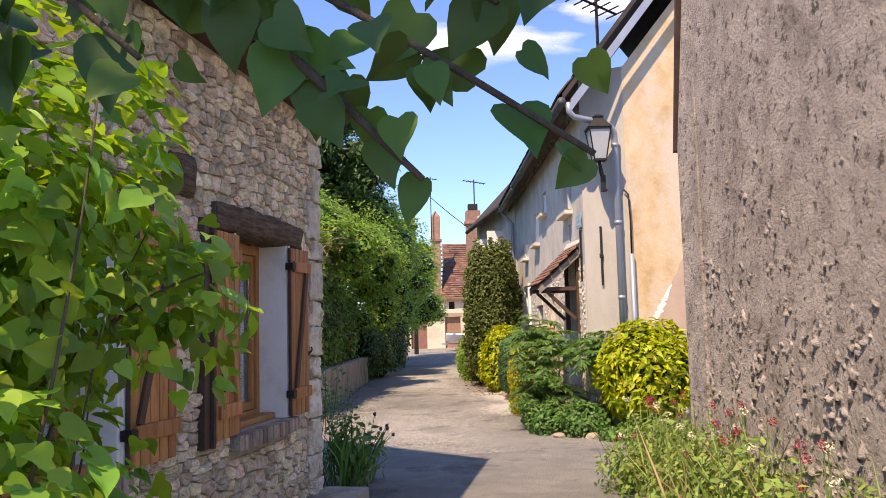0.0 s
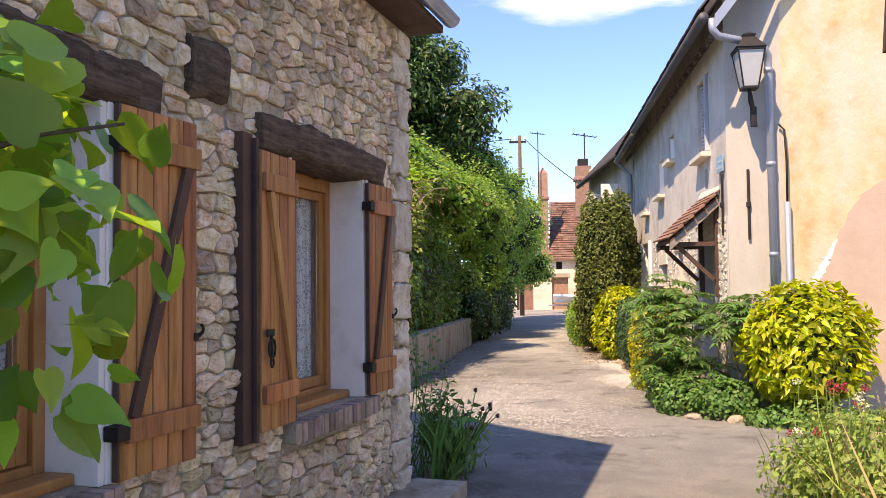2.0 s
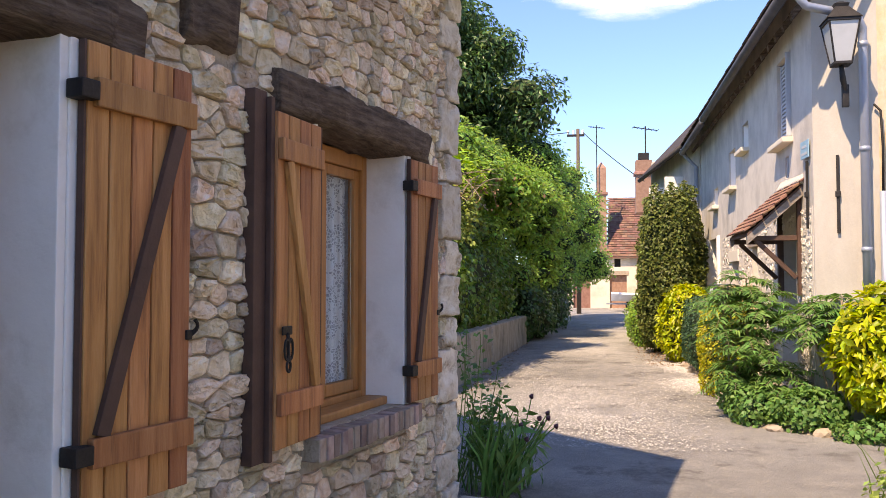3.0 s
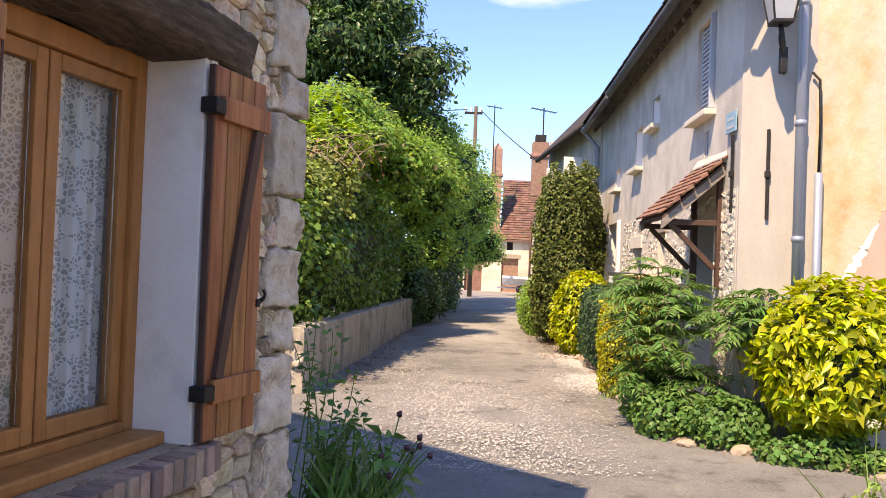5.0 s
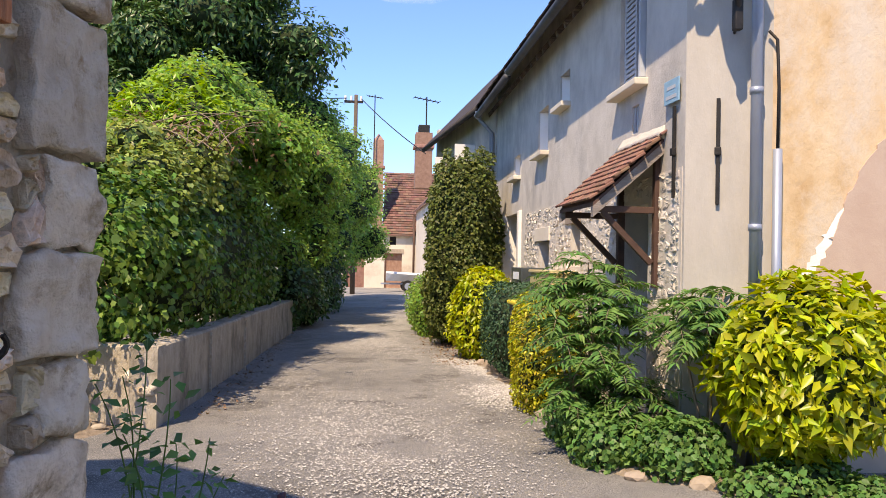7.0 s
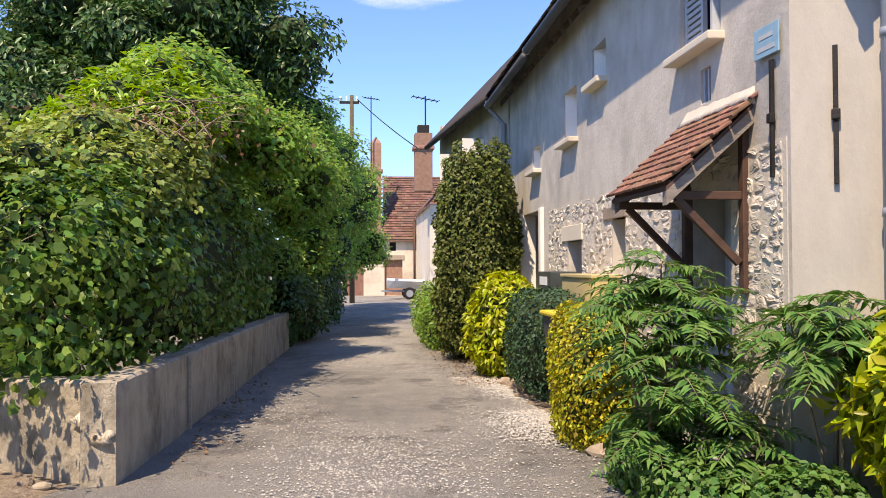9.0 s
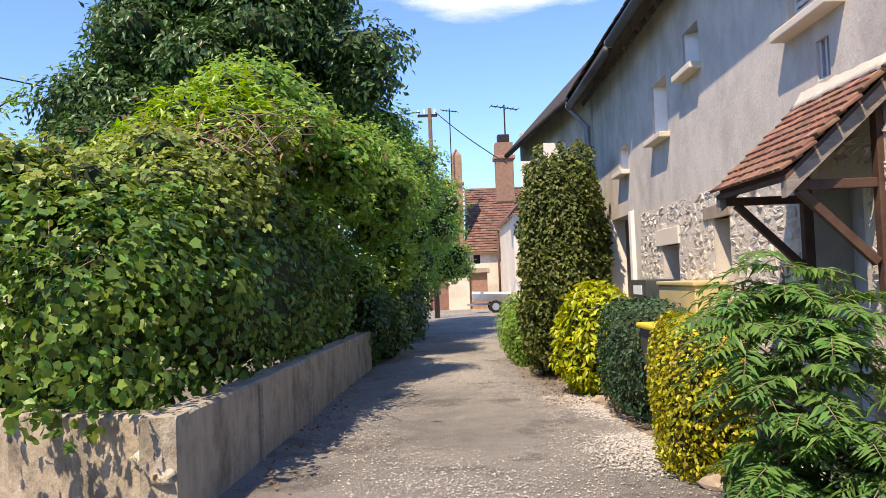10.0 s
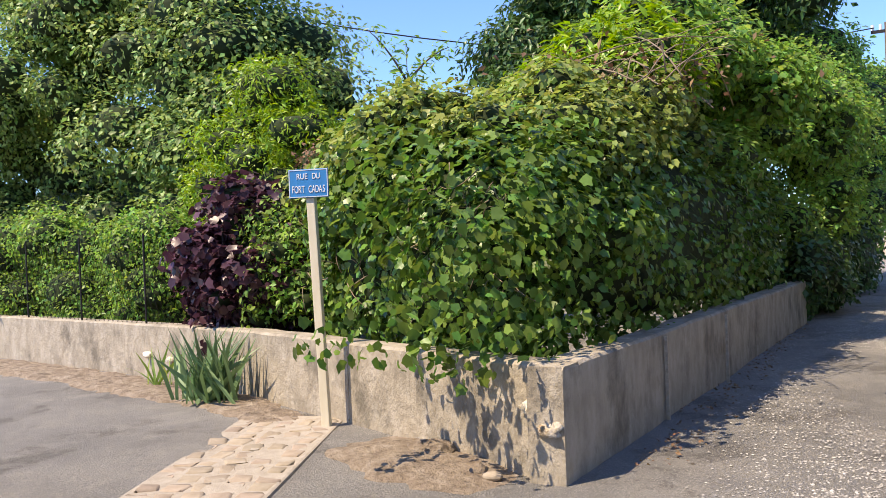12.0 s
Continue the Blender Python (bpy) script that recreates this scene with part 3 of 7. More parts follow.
def strip(name, line, widths, z, mat, label, category, seed=3):
    """An uneven low bank of loose earth or gravel along a line on the ground."""
    r = np.random.default_rng(seed)
    V, Fs, m = [], [], 9
    pts = []
    for (a, b), (wa, wb) in zip(zip(line, line[1:]), zip(widths, widths[1:])):
        k = max(2, int(math.dist(a, b) / 0.12))
        for i in range(k):
            f = i / k
            pts.append((a[0] + (b[0] - a[0]) * f, a[1] + (b[1] - a[1]) * f, wa + (wb - wa) * f))
    pts.append((*line[-1], widths[-1]))
    for i, (x, y, w) in enumerate(pts):
        a, b = pts[max(0, i - 1)], pts[min(len(pts) - 1, i + 1)]
        d = Vector((b[0] - a[0], b[1] - a[1])).normalized()
        wl, wr = w * r.uniform(0.75, 1.1), w * r.uniform(0.75, 1.1)
        for k in range(m):
            s = -1 + 2 * k / (m - 1)
            o = s * (wl if s < 0 else wr) / 2
            taper = min(1.0, i / 5, (len(pts) - 1 - i) / 5)
            hgt = z * (1 - s * s) ** 0.6 * r.uniform(0.6, 1.2) * taper - 0.03 * (1 - taper) if abs(s) < 0.99 else -0.03
            V.append((x - d.y * o, y + d.x * o, hgt))
    for i in range(len(pts) - 1):
        for k in range(m - 1):
            a = i * m + k
            Fs.append((a, a + 1, a + m + 1, a + m))
    me = bpy.data.meshes.new(name)
    me.from_pydata(V, [], Fs)
    me.materials.append(mat)
    me.polygons.foreach_set("use_smooth", [True] * len(Fs))
    return tagged(new(name, me), label, category, kind="structure")


strip("verge_dirt", [(-13, 15.0), (-8.8, 14.35), (-5.9, 13.75), (-4.4, 13.1)], [0.9, 0.9, 0.8, 0.5], 0.05, M_SOIL, "dry brown soil at the foot of the low wall", "soil", 4)
strip("verge_dirt", [(-4.0, 13.05), (-2.9, 12.55), (-2.2, 12.25)], [0.9, 1.05, 0.5], 0.05, M_SOIL, "dry brown soil at the foot of the low wall", "soil", 5)
strip("planting_bed", [(3.4, 9.9), (2.5, 10.5), (1.9, 10.9), (1.65, 11.6), (1.75, 12.8)], [0.8, 0.8, 0.7, 0.55, 0.5], 0.07, M_SOIL, "earth bed with a stony edge under the shrubs", "flower bed", 6)
strip("planting_bed", [(1.9, 14), (1.9, 17), (1.75, 20), (1.5, 25)], [0.9, 1.1, 1.0, 1.0], 0.05, M_SOIL, "earth bed under the clipped shrubs", "flower bed", 7)
strip("planting_bed", [(2.0, 1.0), (2.0, 6.5), (2.3, 8.2)], [0.7, 0.75, 0.6], 0.08, M_SOIL, "earth bed at the foot of the roughcast wall", "flower bed", 8)


def pebbles(name, label, area, n, size, mat, seed):
    """Loose gravel: flattened little stones strewn inside an outline given by a test."""
    r = np.random.default_rng(seed)
    x0, x1, y0, y1, test = area
    P = np.stack([r.uniform(x0, x1, n * 3), r.uniform(y0, y1, n * 3)], 1)
    P = P[[test(a, b, r.random()) for a, b in P]][:n]
    t = np.array([(1, 0, 0), (0.3, 0.9, 0), (-0.8, 0.6, 0), (-0.8, -0.6, 0), (0.3, -0.9, 0), (0, 0, 0.6), (0, 0, -0.4)])
    tf = np.array([(0, 1, 5), (1, 2, 5), (2, 3, 5), (3, 4, 5), (4, 0, 5)])
    a = r.uniform(0, 6.28, len(P))
    s = size * r.uniform(0.5, 1.5, len(P))
    x = t[None, :, 0] * np.cos(a)[:, None] - t[None, :, 1] * np.sin(a)[:, None]
    y = t[None, :, 0] * np.sin(a)[:, None] + t[None, :, 1] * np.cos(a)[:, None]
    V = np.stack([P[:, 0:1] + s[:, None] * x, P[:, 1:2] + s[:, None] * y * 0.75, 0.012 + s[:, None] * t[None, :, 2]], -1)
    Fs = (np.arange(len(P)) * 7)[:, None, None] + tf[None]
    return tagged(new(name, quick_mesh(name, V.reshape(-1, 3), Fs.reshape(-1, 3), mat)), label, "gravel", kind="stuff")


M_GRAVEL = material("pale_gravel", [(0.32, 0.305, 0.28), (0.50, 0.475, 0.43)], 8, 0.95, 0.3, 60, 0.3, "island")
pebbles("gravel", "pale loose gravel strewn over the lane", (-1.6, 1.5, 9.5, 30, lambda a, b, q: q < (0.28 + 0.3 * math.sin(a * 2.2 + b * 0.7) + 0.3 * math.sin(b * 0.6 + 1.0 - a)) * math.exp(-((a + 0.05) / 1.3) ** 2)), 42000, 0.0080, M_GRAVEL, 1)
pebbles("gravel", "pale gravel patch beside the shrubs", (0.9, 1.9, 13.2, 17.5, lambda a, b, q: q < 0.9 * min(1, max(0, (a - 0.95 - 0.15 * math.sin(b * 1.7)) / 0.45)) * min(1, max(0, (b - 13.1) / 1.2))), 9000, 0.011, M_GRAVEL, 2)

# ---- stone house beside the lane ----
HOUSE = along(-2.18, 1.2, -0.94, 7.40)
HLEN = math.hypot(-0.94 + 2.18, 6.2)
KX = HLEN / 6.2
HLEN -= 0.12


def hx(y):
    """Distance along the house wall of a place with this y."""
    return (y - 1.2) * KX


WB0, WB1, WA0, WA1 = hx(5.54), hx(6.505), hx(3.20), hx(4.215)
HZ0, HZ1 = 0.80, 2.16
HOLES = [(WA0, WA1, HZ0, HZ1), (WB0, WB1, HZ0, HZ1)]
EAVE = 3.42


def house_left():
    h = tagged(new("wall_stone_house"), "old rubble stone house wall with two shuttered windows", "house wall", kind="structure")
    h.matrix_basis = HOUSE @ pose(0, 0, 0)
    wall = part("wall", holed_wall(HLEN, -0.05, EAVE, 0.5, HOLES), M_MORTAR, h)
    gable = solid([(HLEN, 0.02, -0.05), (HLEN, 6.3, -0.05), (HLEN, 6.3, EAVE), (HLEN, 3.15, EAVE + 2.62), (HLEN, 0.02, EAVE),
                   (HLEN - 0.4, 0.5, -0.05), (HLEN - 0.4, 6.3, -0.05), (HLEN - 0.4, 6.3, EAVE), (HLEN - 0.4, 3.15, EAVE + 2.62), (HLEN - 0.4, 0.5, EAVE)],
                  [(0, 1, 2, 3, 4), (9, 8, 7, 6, 5), (0, 5, 6, 1), (1, 6, 7, 2), (2, 7, 8, 3), (3, 8, 9, 4), (4, 9, 5, 0)])
    part("gable", gable, M_STONE_REST, h)
    part("back_wall", boxed(0, HLEN - 0.45, 6.1, 6.3, -0.05, EAVE), M_MORTAR, h)
    part("end_wall", boxed(0, 0.3, 0.55, 6.05, -0.05, EAVE), M_MORTAR, h)
    for side in (0, 1):
        y0, y1 = (-0.30, 3.15) if side == 0 else (6.6, 3.15)
        z0 = EAVE - 0.02
        z1 = z0 + 2.70
        part("roof", solid([(-0.2, y0, z0), (HLEN + 0.15, y0, z0), (HLEN + 0.15, y1, z1), (-0.2, y1, z1),
                            (-0.2, y0, z0 + 0.09), (HLEN + 0.15, y0, z0 + 0.09), (HLEN + 0.15, y1, z1 + 0.09), (-0.2, y1, z1 + 0.09)],
                           [(0, 1, 2, 3), (4, 7, 6, 5), (0, 4, 5, 1), (1, 5, 6, 2), (2, 6, 7, 3), (3, 7, 4, 0)]), M_TILE_FAR, h)
    part("soffit_board", boxed(-0.2, HLEN + 0.14, -0.27, 0.0, EAVE - 0.10, EAVE - 0.045), M_BROWN, h)
    bm = bmesh.new()
    n = 10
    rings = []
    for x in (-0.2, HLEN + 0.16):
        rings.append([bm.verts.new((x, -0.33 + 0.065 * math.cos(math.pi + math.pi * k / n), EAVE + 0.0 + 0.065 * math.sin(math.pi + math.pi * k / n))) for k in range(n + 1)])
    for k in range(n):
        bm.faces.new((rings[0][k], rings[0][k + 1], rings[1][k + 1], rings[1][k]))
    bm.faces.new(rings[1])
    bmesh.ops.solidify(bm, geom=bm.faces[:], thickness=0.006)
    part("gutter", bm, M_ZINC, h)
    # stones
    cells = stone_cells(0.3, HLEN - 0.02, 0.0, EAVE - 0.12, 0.135, 0.082, 0.006, 5,
                        [(WA0 - 0.05, WA1 + 0.02, HZ0 - 0.16, HZ1 + 0.14), (WB0 - 0.05, WB1 + 0.02, HZ0 - 0.16, HZ1 + 0.14), (hx(4.71), hx(4.98), 2.27, 2.55), (HLEN - 0.28, HLEN + 1, -1, 9)])
    stones_on(h, cells, 0.026, M_STONE, M_STONE_REST, 6, lambda x, z: hx(4.3) < x and 0.3 < z < 2.75)
    # corner stones
    r = np.random.default_rng(12)
    z, k = 0.0, 0
    while z < EAVE - 0.15:
        hh = r.uniform(0.17, 0.36)
        hh = min(hh, EAVE - 0.13 - z)
        w = 0.28 if k % 2 else 0.19
        bm = boxed(-w, 0.035, -0.036 - r.uniform(0, 0.015), 0.4 if k % 2 else 0.25, 0.008, hh - 0.008, 0.014)
        bmesh.ops.subdivide_edges(bm, edges=[e for e in bm.edges if e.calc_length() > 0.1], cuts=7, use_grid_fill=True)
        for v in bm.verts:
            p = v.co.copy()
            v.co += Vector((noise.noise(p * 11 + Vector((k, 0, 0))), noise.noise(p * 11 + Vector((0, k, 7))), noise.noise(p * 10 + Vector((3, 0, k))))) * 0.026
            v.co += Vector((noise.noise(p * 38 + Vector((k, 5, 0))), noise.noise(p * 38 + Vector((0, k, 3))), 0)) * 0.010
        q = part("quoin", bm, M_QUOIN, h, "", True)
        q.matrix_basis = pose(HLEN - 0.045 + 0.02 * z + r.uniform(-0.012, 0.012), 0, z)
        if w < 0.25:
            cs = stone_cells(HLEN - 0.28, HLEN - w - 0.005, z, z + hh, 0.1, 0.09, 0.006, 40 + k)
            stones_on(h, cs, 0.03, M_STONE, M_STONE_REST, 60 + k, lambda x, zz: True, 6)
        z += hh
        k += 1
    return h


house_left()
part_floor = boxed(hx(4.6), HLEN + 0.12, -0.42, -0.02, -0.05, 0.10, 0.02, HOUSE)
tagged(part("plinth_step", part_floor, M_CONCRETE), "grey stone plinth slab along the foot of the house", "plinth", kind="structure")

# ---- roughcast building on the other side ----
def roughcast():
    y0, y1, z1 = 2.9, 6.55, 4.6
    ys = np.linspace(y0, y1, 290)
    zs = np.linspace(-0.05, z1, 300)
    ny, nz = len(ys), len(zs)
    Y, Z = np.meshgrid(ys, zs)
    D = np.zeros_like(Y)
    for i in range(nz):
        for k in range(ny):
            p = Vector((Y[i, k], 0.3, Z[i, k]))
            a = noise.noise(p * 6) * 0.026 + noise.noise(p * 2) * 0.02
            c = noise.noise(Vector((p.x * 13 + p.z * 4, 4, p.z * 8)))
            e = noise.noise(Vector((p.x * 30, 9, p.z * 24)))
            D[i, k] = a - 0.75 * max(0, c - 0.08) - 0.36 * max(0, e - 0.08) + 0.026 * noise.noise(p * 22) + 0.012 * noise.noise(p * 45)
    lean = 0.05 * np.clip((2.6 - Z) / 2.6, 0, 1)
    X = 2.13 - D - lean
    Yb = Y - np.clip(Z - 2.85, 0, None) * 0.2 * np.clip((Y - 4.5) / (y1 - 4.5), 0, 1)
    V = np.stack([X, Yb, Z], -1).reshape(-1, 3)
    I = (np.arange(nz - 1)[:, None] * ny + np.arange(ny - 1)[None]).ravel()
    h = tagged(new("wall_roughcast"), "tall weathered grey-brown roughcast rubble wall", "wall", kind="structure")
    piece("wall_face", quick_mesh("wall_face", V, np.stack([I, I + ny, I + ny + 1, I + 1], 1), M_ROUGH, True), h, Matrix())
    part("wall_end", boxed(2.10, 2.75, y0, y1 - 0.40, -0.05, z1 - 0.02), M_ROUGH, h)
    end = solid([(2.07, 6.13, -0.05), (2.75, 6.13, -0.05), (2.75, 6.13, z1), (2.10, 6.13, z1), (2.07, 6.52, -0.05), (2.75, 6.52, -0.05), (2.75, 6.16, z1), (2.10, 6.16, z1), (2.07, 6.52, 2.85), (2.75, 6.52, 2.85)],
                [(0, 1, 2, 3), (4, 8, 9, 5), (8, 7, 6, 9), (0, 3, 7, 8, 4), (1, 5, 9, 6, 2), (0, 4, 5, 1), (3, 2, 6, 7)])
    part("wall_return", end, M_ROUGH, h)
    # thin dark strip along the slanting upper edge of the wall
    part("dark_edge_trim", solid([(2.06, 6.57, 2.85), (2.16, 6.57, 2.85), (2.16, 6.21, z1), (2.06, 6.21, z1), (2.06, 6.61, 2.84), (2.16, 6.61, 2.84), (2.16, 6.25, z1), (2.06, 6.25, z1)],
                              [(0, 1, 2, 3), (4, 7, 6, 5), (0, 4, 5, 1), (1, 5, 6, 2), (2, 6, 7, 3), (3, 7, 4, 0)]), M_BROWN, h)


roughcast()

# ---- rendered house with the canopy ----
A = (2.20, 11.18)
B = (2.36, 20.8)
C = (2.74, 10.88)
DD = (7.2, 10.55)
REAVE = 4.42


M_ROOFTILE = material("dark_weathered_tile", [(0.05, 0.038, 0.033), (0.11, 0.08, 0.066), (0.16, 0.12, 0.10)], 7, 0.9, 0.5, 30, 0.35, "object")


M_GUTTER = material("dark_zinc_gutter", [(0.055, 0.055, 0.06), (0.10, 0.10, 0.108)], 5, 0.6, 0.2, 25, metal=0.3)


def facade_house():
    h = tagged(new("wall_rendered_house"), "long grey-beige rendered old house with a chamfered corner", "house", kind="structure")
    fl = math.dist(A, B)
    fr = along(*B, *A)
    front = new("facade")
    front.parent = h
    front.matrix_basis = fr

    def fx(y):
        return (B[1] - y) * fl / (B[1] - A[1])
    holes = [(fx(12.88), fx(12.12), 3.13, 4.15), (fx(15.45), fx(14.93), 3.47, 3.88), (fx(16.80), fx(16.15), 3.03, 3.66), (fx(18.8), fx(18.25), 2.90, 3.25),
             (fx(16.62), fx(15.95), 1.05, 1.79), (fx(14.72), fx(14.30), 1.45, 1.96), (fx(12.78), fx(11.98), 0.02, 2.02), (fx(19.75), fx(18.05), 0.0, 2.30), (fx(12.48), fx(12.30), 2.68, 2.94)]
    wall = part("wall", holed_wall(fl, -0.05, REAVE + 0.42, 0.42, holes), M_GREY, front)
    part("inner_wall", boxed(0.0, fl, 0.9, 0.95, -0.05, REAVE), M_CREAM, front)
    # stonework left bare under the render
    cells = stone_cells(fx(17.7), fx(11.26), 0.0, 2.24, 0.15, 0.09, 0.013, 21, [(a - 0.02, b + 0.02, c - 0.02, d + 0.04) for a, b, c, d in holes[4:8]])
    stones_on(front, cells, 0.0115, M_PALE, M_PALE, 22)
    part("bare_masonry", holed_wall(fx(11.22) - fx(17.7), 0.0, 2.25, 0.012, [(a - fx(17.7), b - fx(17.7), c, d) for a, b, c, d in holes[4:7]]), M_PALEMORTAR, front).matrix_basis = pose(fx(17.7), -0.006, 0)
    for hole, w in ((holes[0], 0.10), (holes[1], 0.08), (holes[2], 0.08), (holes[3], 0.07)):
        part("window_sill", boxed(hole[0] - 0.06, hole[1] + 0.06, -0.12, 0.10, hole[2] - 0.065, hole[2] - 0.003, 0.01), M_CREAM, front, "pale stone sill")
    for a, b, c, d in holes[1:4]:
        part("splayed_reveal", solid([(a + 0.003, 0.02, c), (a + 0.003, 0.29, c), (a + 0.22, 0.29, c), (a + 0.003, 0.02, d), (a + 0.003, 0.29, d), (a + 0.22, 0.29, d)], [(0, 1, 2), (5, 4, 3), (0, 2, 5, 3), (0, 3, 4, 1), (1, 4, 5, 2)]), M_WHITE, front, "white splayed reveal")
    for hole in holes[1:4]:
        part("window_pane", boxed(hole[0], hole[1], 0.30, 0.32, hole[2], hole[3]), M_DARK, front)
    part("lintel", boxed(fx(16.85), fx(15.88), -0.03, 0.1, 1.79, 1.98, 0.008), M_CREAM, front, "white-painted stone lintel")
    part("lintel", boxed(fx(14.98), fx(14.25), -0.03, 0.1, 1.96, 2.08, 0.008), M_COBBLE, front, "tan stone lintel")
    part("niche_back", boxed(fx(16.62), fx(15.95), 0.33, 0.35, 1.05, 1.79), M_CREAM, front)
    part("window_pane", boxed(fx(14.72), fx(14.30), 0.22, 0.24, 1.45, 1.96), M_DARK, front)
    for a, b in ((fx(19.75), fx(19.6)), (fx(18.2), fx(18.05))):
        part("door_post", boxed(a, b, -0.05, 0.2, 0.0, 2.32, 0.01), M_WHITE, front, "white painted post")
    part("garage_door", boxed(fx(19.6), fx(18.2), 0.32, 0.36, 0.0, 2.30), M_CREAM, front)
    # shuttered upper window
    a, b, c, d = holes[0]
    part("window_pane", boxed(a, b, 0.22, 0.24, c, d), M_DARK, front)
    for u0, u1, y0, y1 in ((a + 0.005, a + 0.36, 0.04, 0.075), (b - 0.06, b - 0.025, -0.05, 0.20)):
        bm = bmesh.new()
        box(bm, u0, u0 + (0.04 if u1 - u0 > 0.1 else 0.035), y0, y1, c + 0.02, d - 0.02)
        if u1 - u0 > 0.1:
            box(bm, u1 - 0.04, u1, y0, y1, c + 0.02, d - 0.02)
            for z in np.arange(c + 0.05, d - 0.06, 0.05):
                box(bm, u0 + 0.035, u1 - 0.035, y0 + 0.005, y1 - 0.005, z, z + 0.03)
        part("shutter", bm, M_SHUTGREY, front, "grey louvred wooden shutter")
    bm = bmesh.new()
    for k in range(2):
        box(bm, fx(12.48) + 0.08 * k, fx(12.48) + 0.03 + 0.08 * k, 0.02, 0.05, 2.68, 2.94)
    part("vent_grille", bm, M_SHUTGREY, front)
    part("vent_back", boxed(fx(12.48), fx(12.30), 0.12, 0.14, 2.68, 2.94), M_DARK, front)
    # door under the canopy
    dr = part("door", boxed(fx(12.78) + 0.01, fx(11.98) - 0.01, 0.30, 0.35, 0.05, 2.0, 0.006), M_SHUTGREY, front, "grey painted door in a deep shaded recess")
    for z0, z1 in ((0.25, 0.9), (1.05, 1.8)):
        part("panel", boxed(fx(12.66), fx(12.10), 0.285, 0.305, z0, z1, 0.008), M_SHUTGREY, dr)
    # chamfered corner and gable
    cl = math.dist(A, C)
    ch = part("corner_wall", holed_wall(cl, -0.05, REAVE + 0.5, 0.3, []), M_CHAMFER, h, "grey cement-rendered chamfered corner")
    ch.matrix_basis = along(*A, *C)
    gl = math.dist(C, DD)
    top = solid([(0, 0, -0.05), (gl, 0, -0.05), (gl, 0, 7.5), (3.2, 0, 8.9), (0, 0, 4.9), (0, 0.4, -0.05), (gl, 0.4, -0.05), (gl, 0.4, 7.5), (3.2, 0.4, 8.9), (0, 0.4, 4.9)],
                [(0, 1, 2, 3, 4), (9, 8, 7, 6, 5), (0, 5, 6, 1), (1, 6, 7, 2), (2, 7, 8, 3), (3, 8, 9, 4), (4, 9, 5, 0)])
    g = part("gable_wall", top, M_ORANGE, h, "ochre rendered gable with worn patches")
    g.matrix_basis = along(*C, *DD)
    # cement patch with a ragged edge low on the gable
    r = np.random.default_rng(3)
    edge = [(0.10, 1.38), (0.32, 1.46), (0.46, 1.70), (0.56, 2.05), (0.85, 2.48), (1.30, 2.75), (4.0, 2.8), (4.0, -0.02), (0.10, -0.02)]
    fine = []
    for k in range(5):
        p, q = np.array(edge[k]), np.array(edge[k + 1])
        fine += [tuple(p + (q - p) * f + r.normal(0, 0.012, 2)) for f in np.arange(0, 1, 0.12)]
    fine += edge[5:]
    pts = [(x, -0.014, z) for x, z in fine] + [(x, 0.01, z) for x, z in fine]
    n = len(fine)
    pt = part("cement_patch", solid(pts, [tuple(range(n)), tuple(range(2 * n - 1, n - 1, -1))] + [(k, (k + 1) % n, n + (k + 1) % n, n + k) for k in range(n)]), M_PATCH, h)
    pt.matrix_basis = along(*C, *DD)
    low = fine[2:24]
    fl2 = [(x - 0.075 * math.sin(math.pi * k / 21) ** 0.6 , z + 0.02) for k, (x, z) in enumerate(low)]
    pts = [(x, -0.006, z) for x, z in fl2] + [(x, -0.006, z) for x, z in low]
    n = len(fl2)
    bare = part("bare_plaster", solid(pts, [(k, k + 1, n + k + 1, n + k) for k in range(n - 1)]), M_WHITE, h, "pale bare plaster along the patch")
    bare.matrix_basis = along(*C, *DD)
    # roof: a steep slope over the facade with a thin dark edge
    e0, e1 = Vector((1.88, 10.62, REAVE - 0.02)), Vector((1.99, 20.9, REAVE))
    up = Vector((3.2, -0.2, 4.1))
    th = Vector((0, 0, 0.09))
    part("roof", solid([e0, e1, e1 + up, e0 + up, e0 + th, e1 + th, e1 + up + th, e0 + up + th],
                       [(0, 1, 2, 3), (4, 7, 6, 5), (0, 4, 5, 1), (1, 5, 6, 2), (2, 6, 7, 3), (3, 7, 4, 0)]), M_DARKROOF, h)
    part("roof", solid([e0 + up, e1 + up, e1 + up + Vector((3, 0, -4)), e0 + up + Vector((3, 0, -4)), e0 + up + th, e1 + up + th, e1 + up + th + Vector((3, 0, -4)), e0 + up + th + Vector((3, 0, -4))],
                       [(0, 1, 2, 3), (4, 7, 6, 5), (0, 4, 5, 1), (1, 5, 6, 2), (2, 6, 7, 3), (3, 7, 4, 0)]), M_DARKROOF, h)
    part("verge_board", solid([e0 + Vector((0.1, -0.03, 0.0)), e0 + up + Vector((0.1, -0.03, 0.0)), e0 + up + Vector((0.1, -0.03, -0.16)), e0 + Vector((0.1, -0.03, -0.16)),
                               e0 + Vector((0.1, 0.0, 0.0)), e0 + up + Vector((0.1, 0.0, 0.0)), e0 + up + Vector((0.1, 0.0, -0.16)), e0 + Vector((0.1, 0.0, -0.16))],
                              [(0, 1, 2, 3), (4, 7, 6, 5), (0, 4, 5, 1), (1, 5, 6, 2), (2, 6, 7, 3), (3, 7, 4, 0)]), M_ZINC, h)
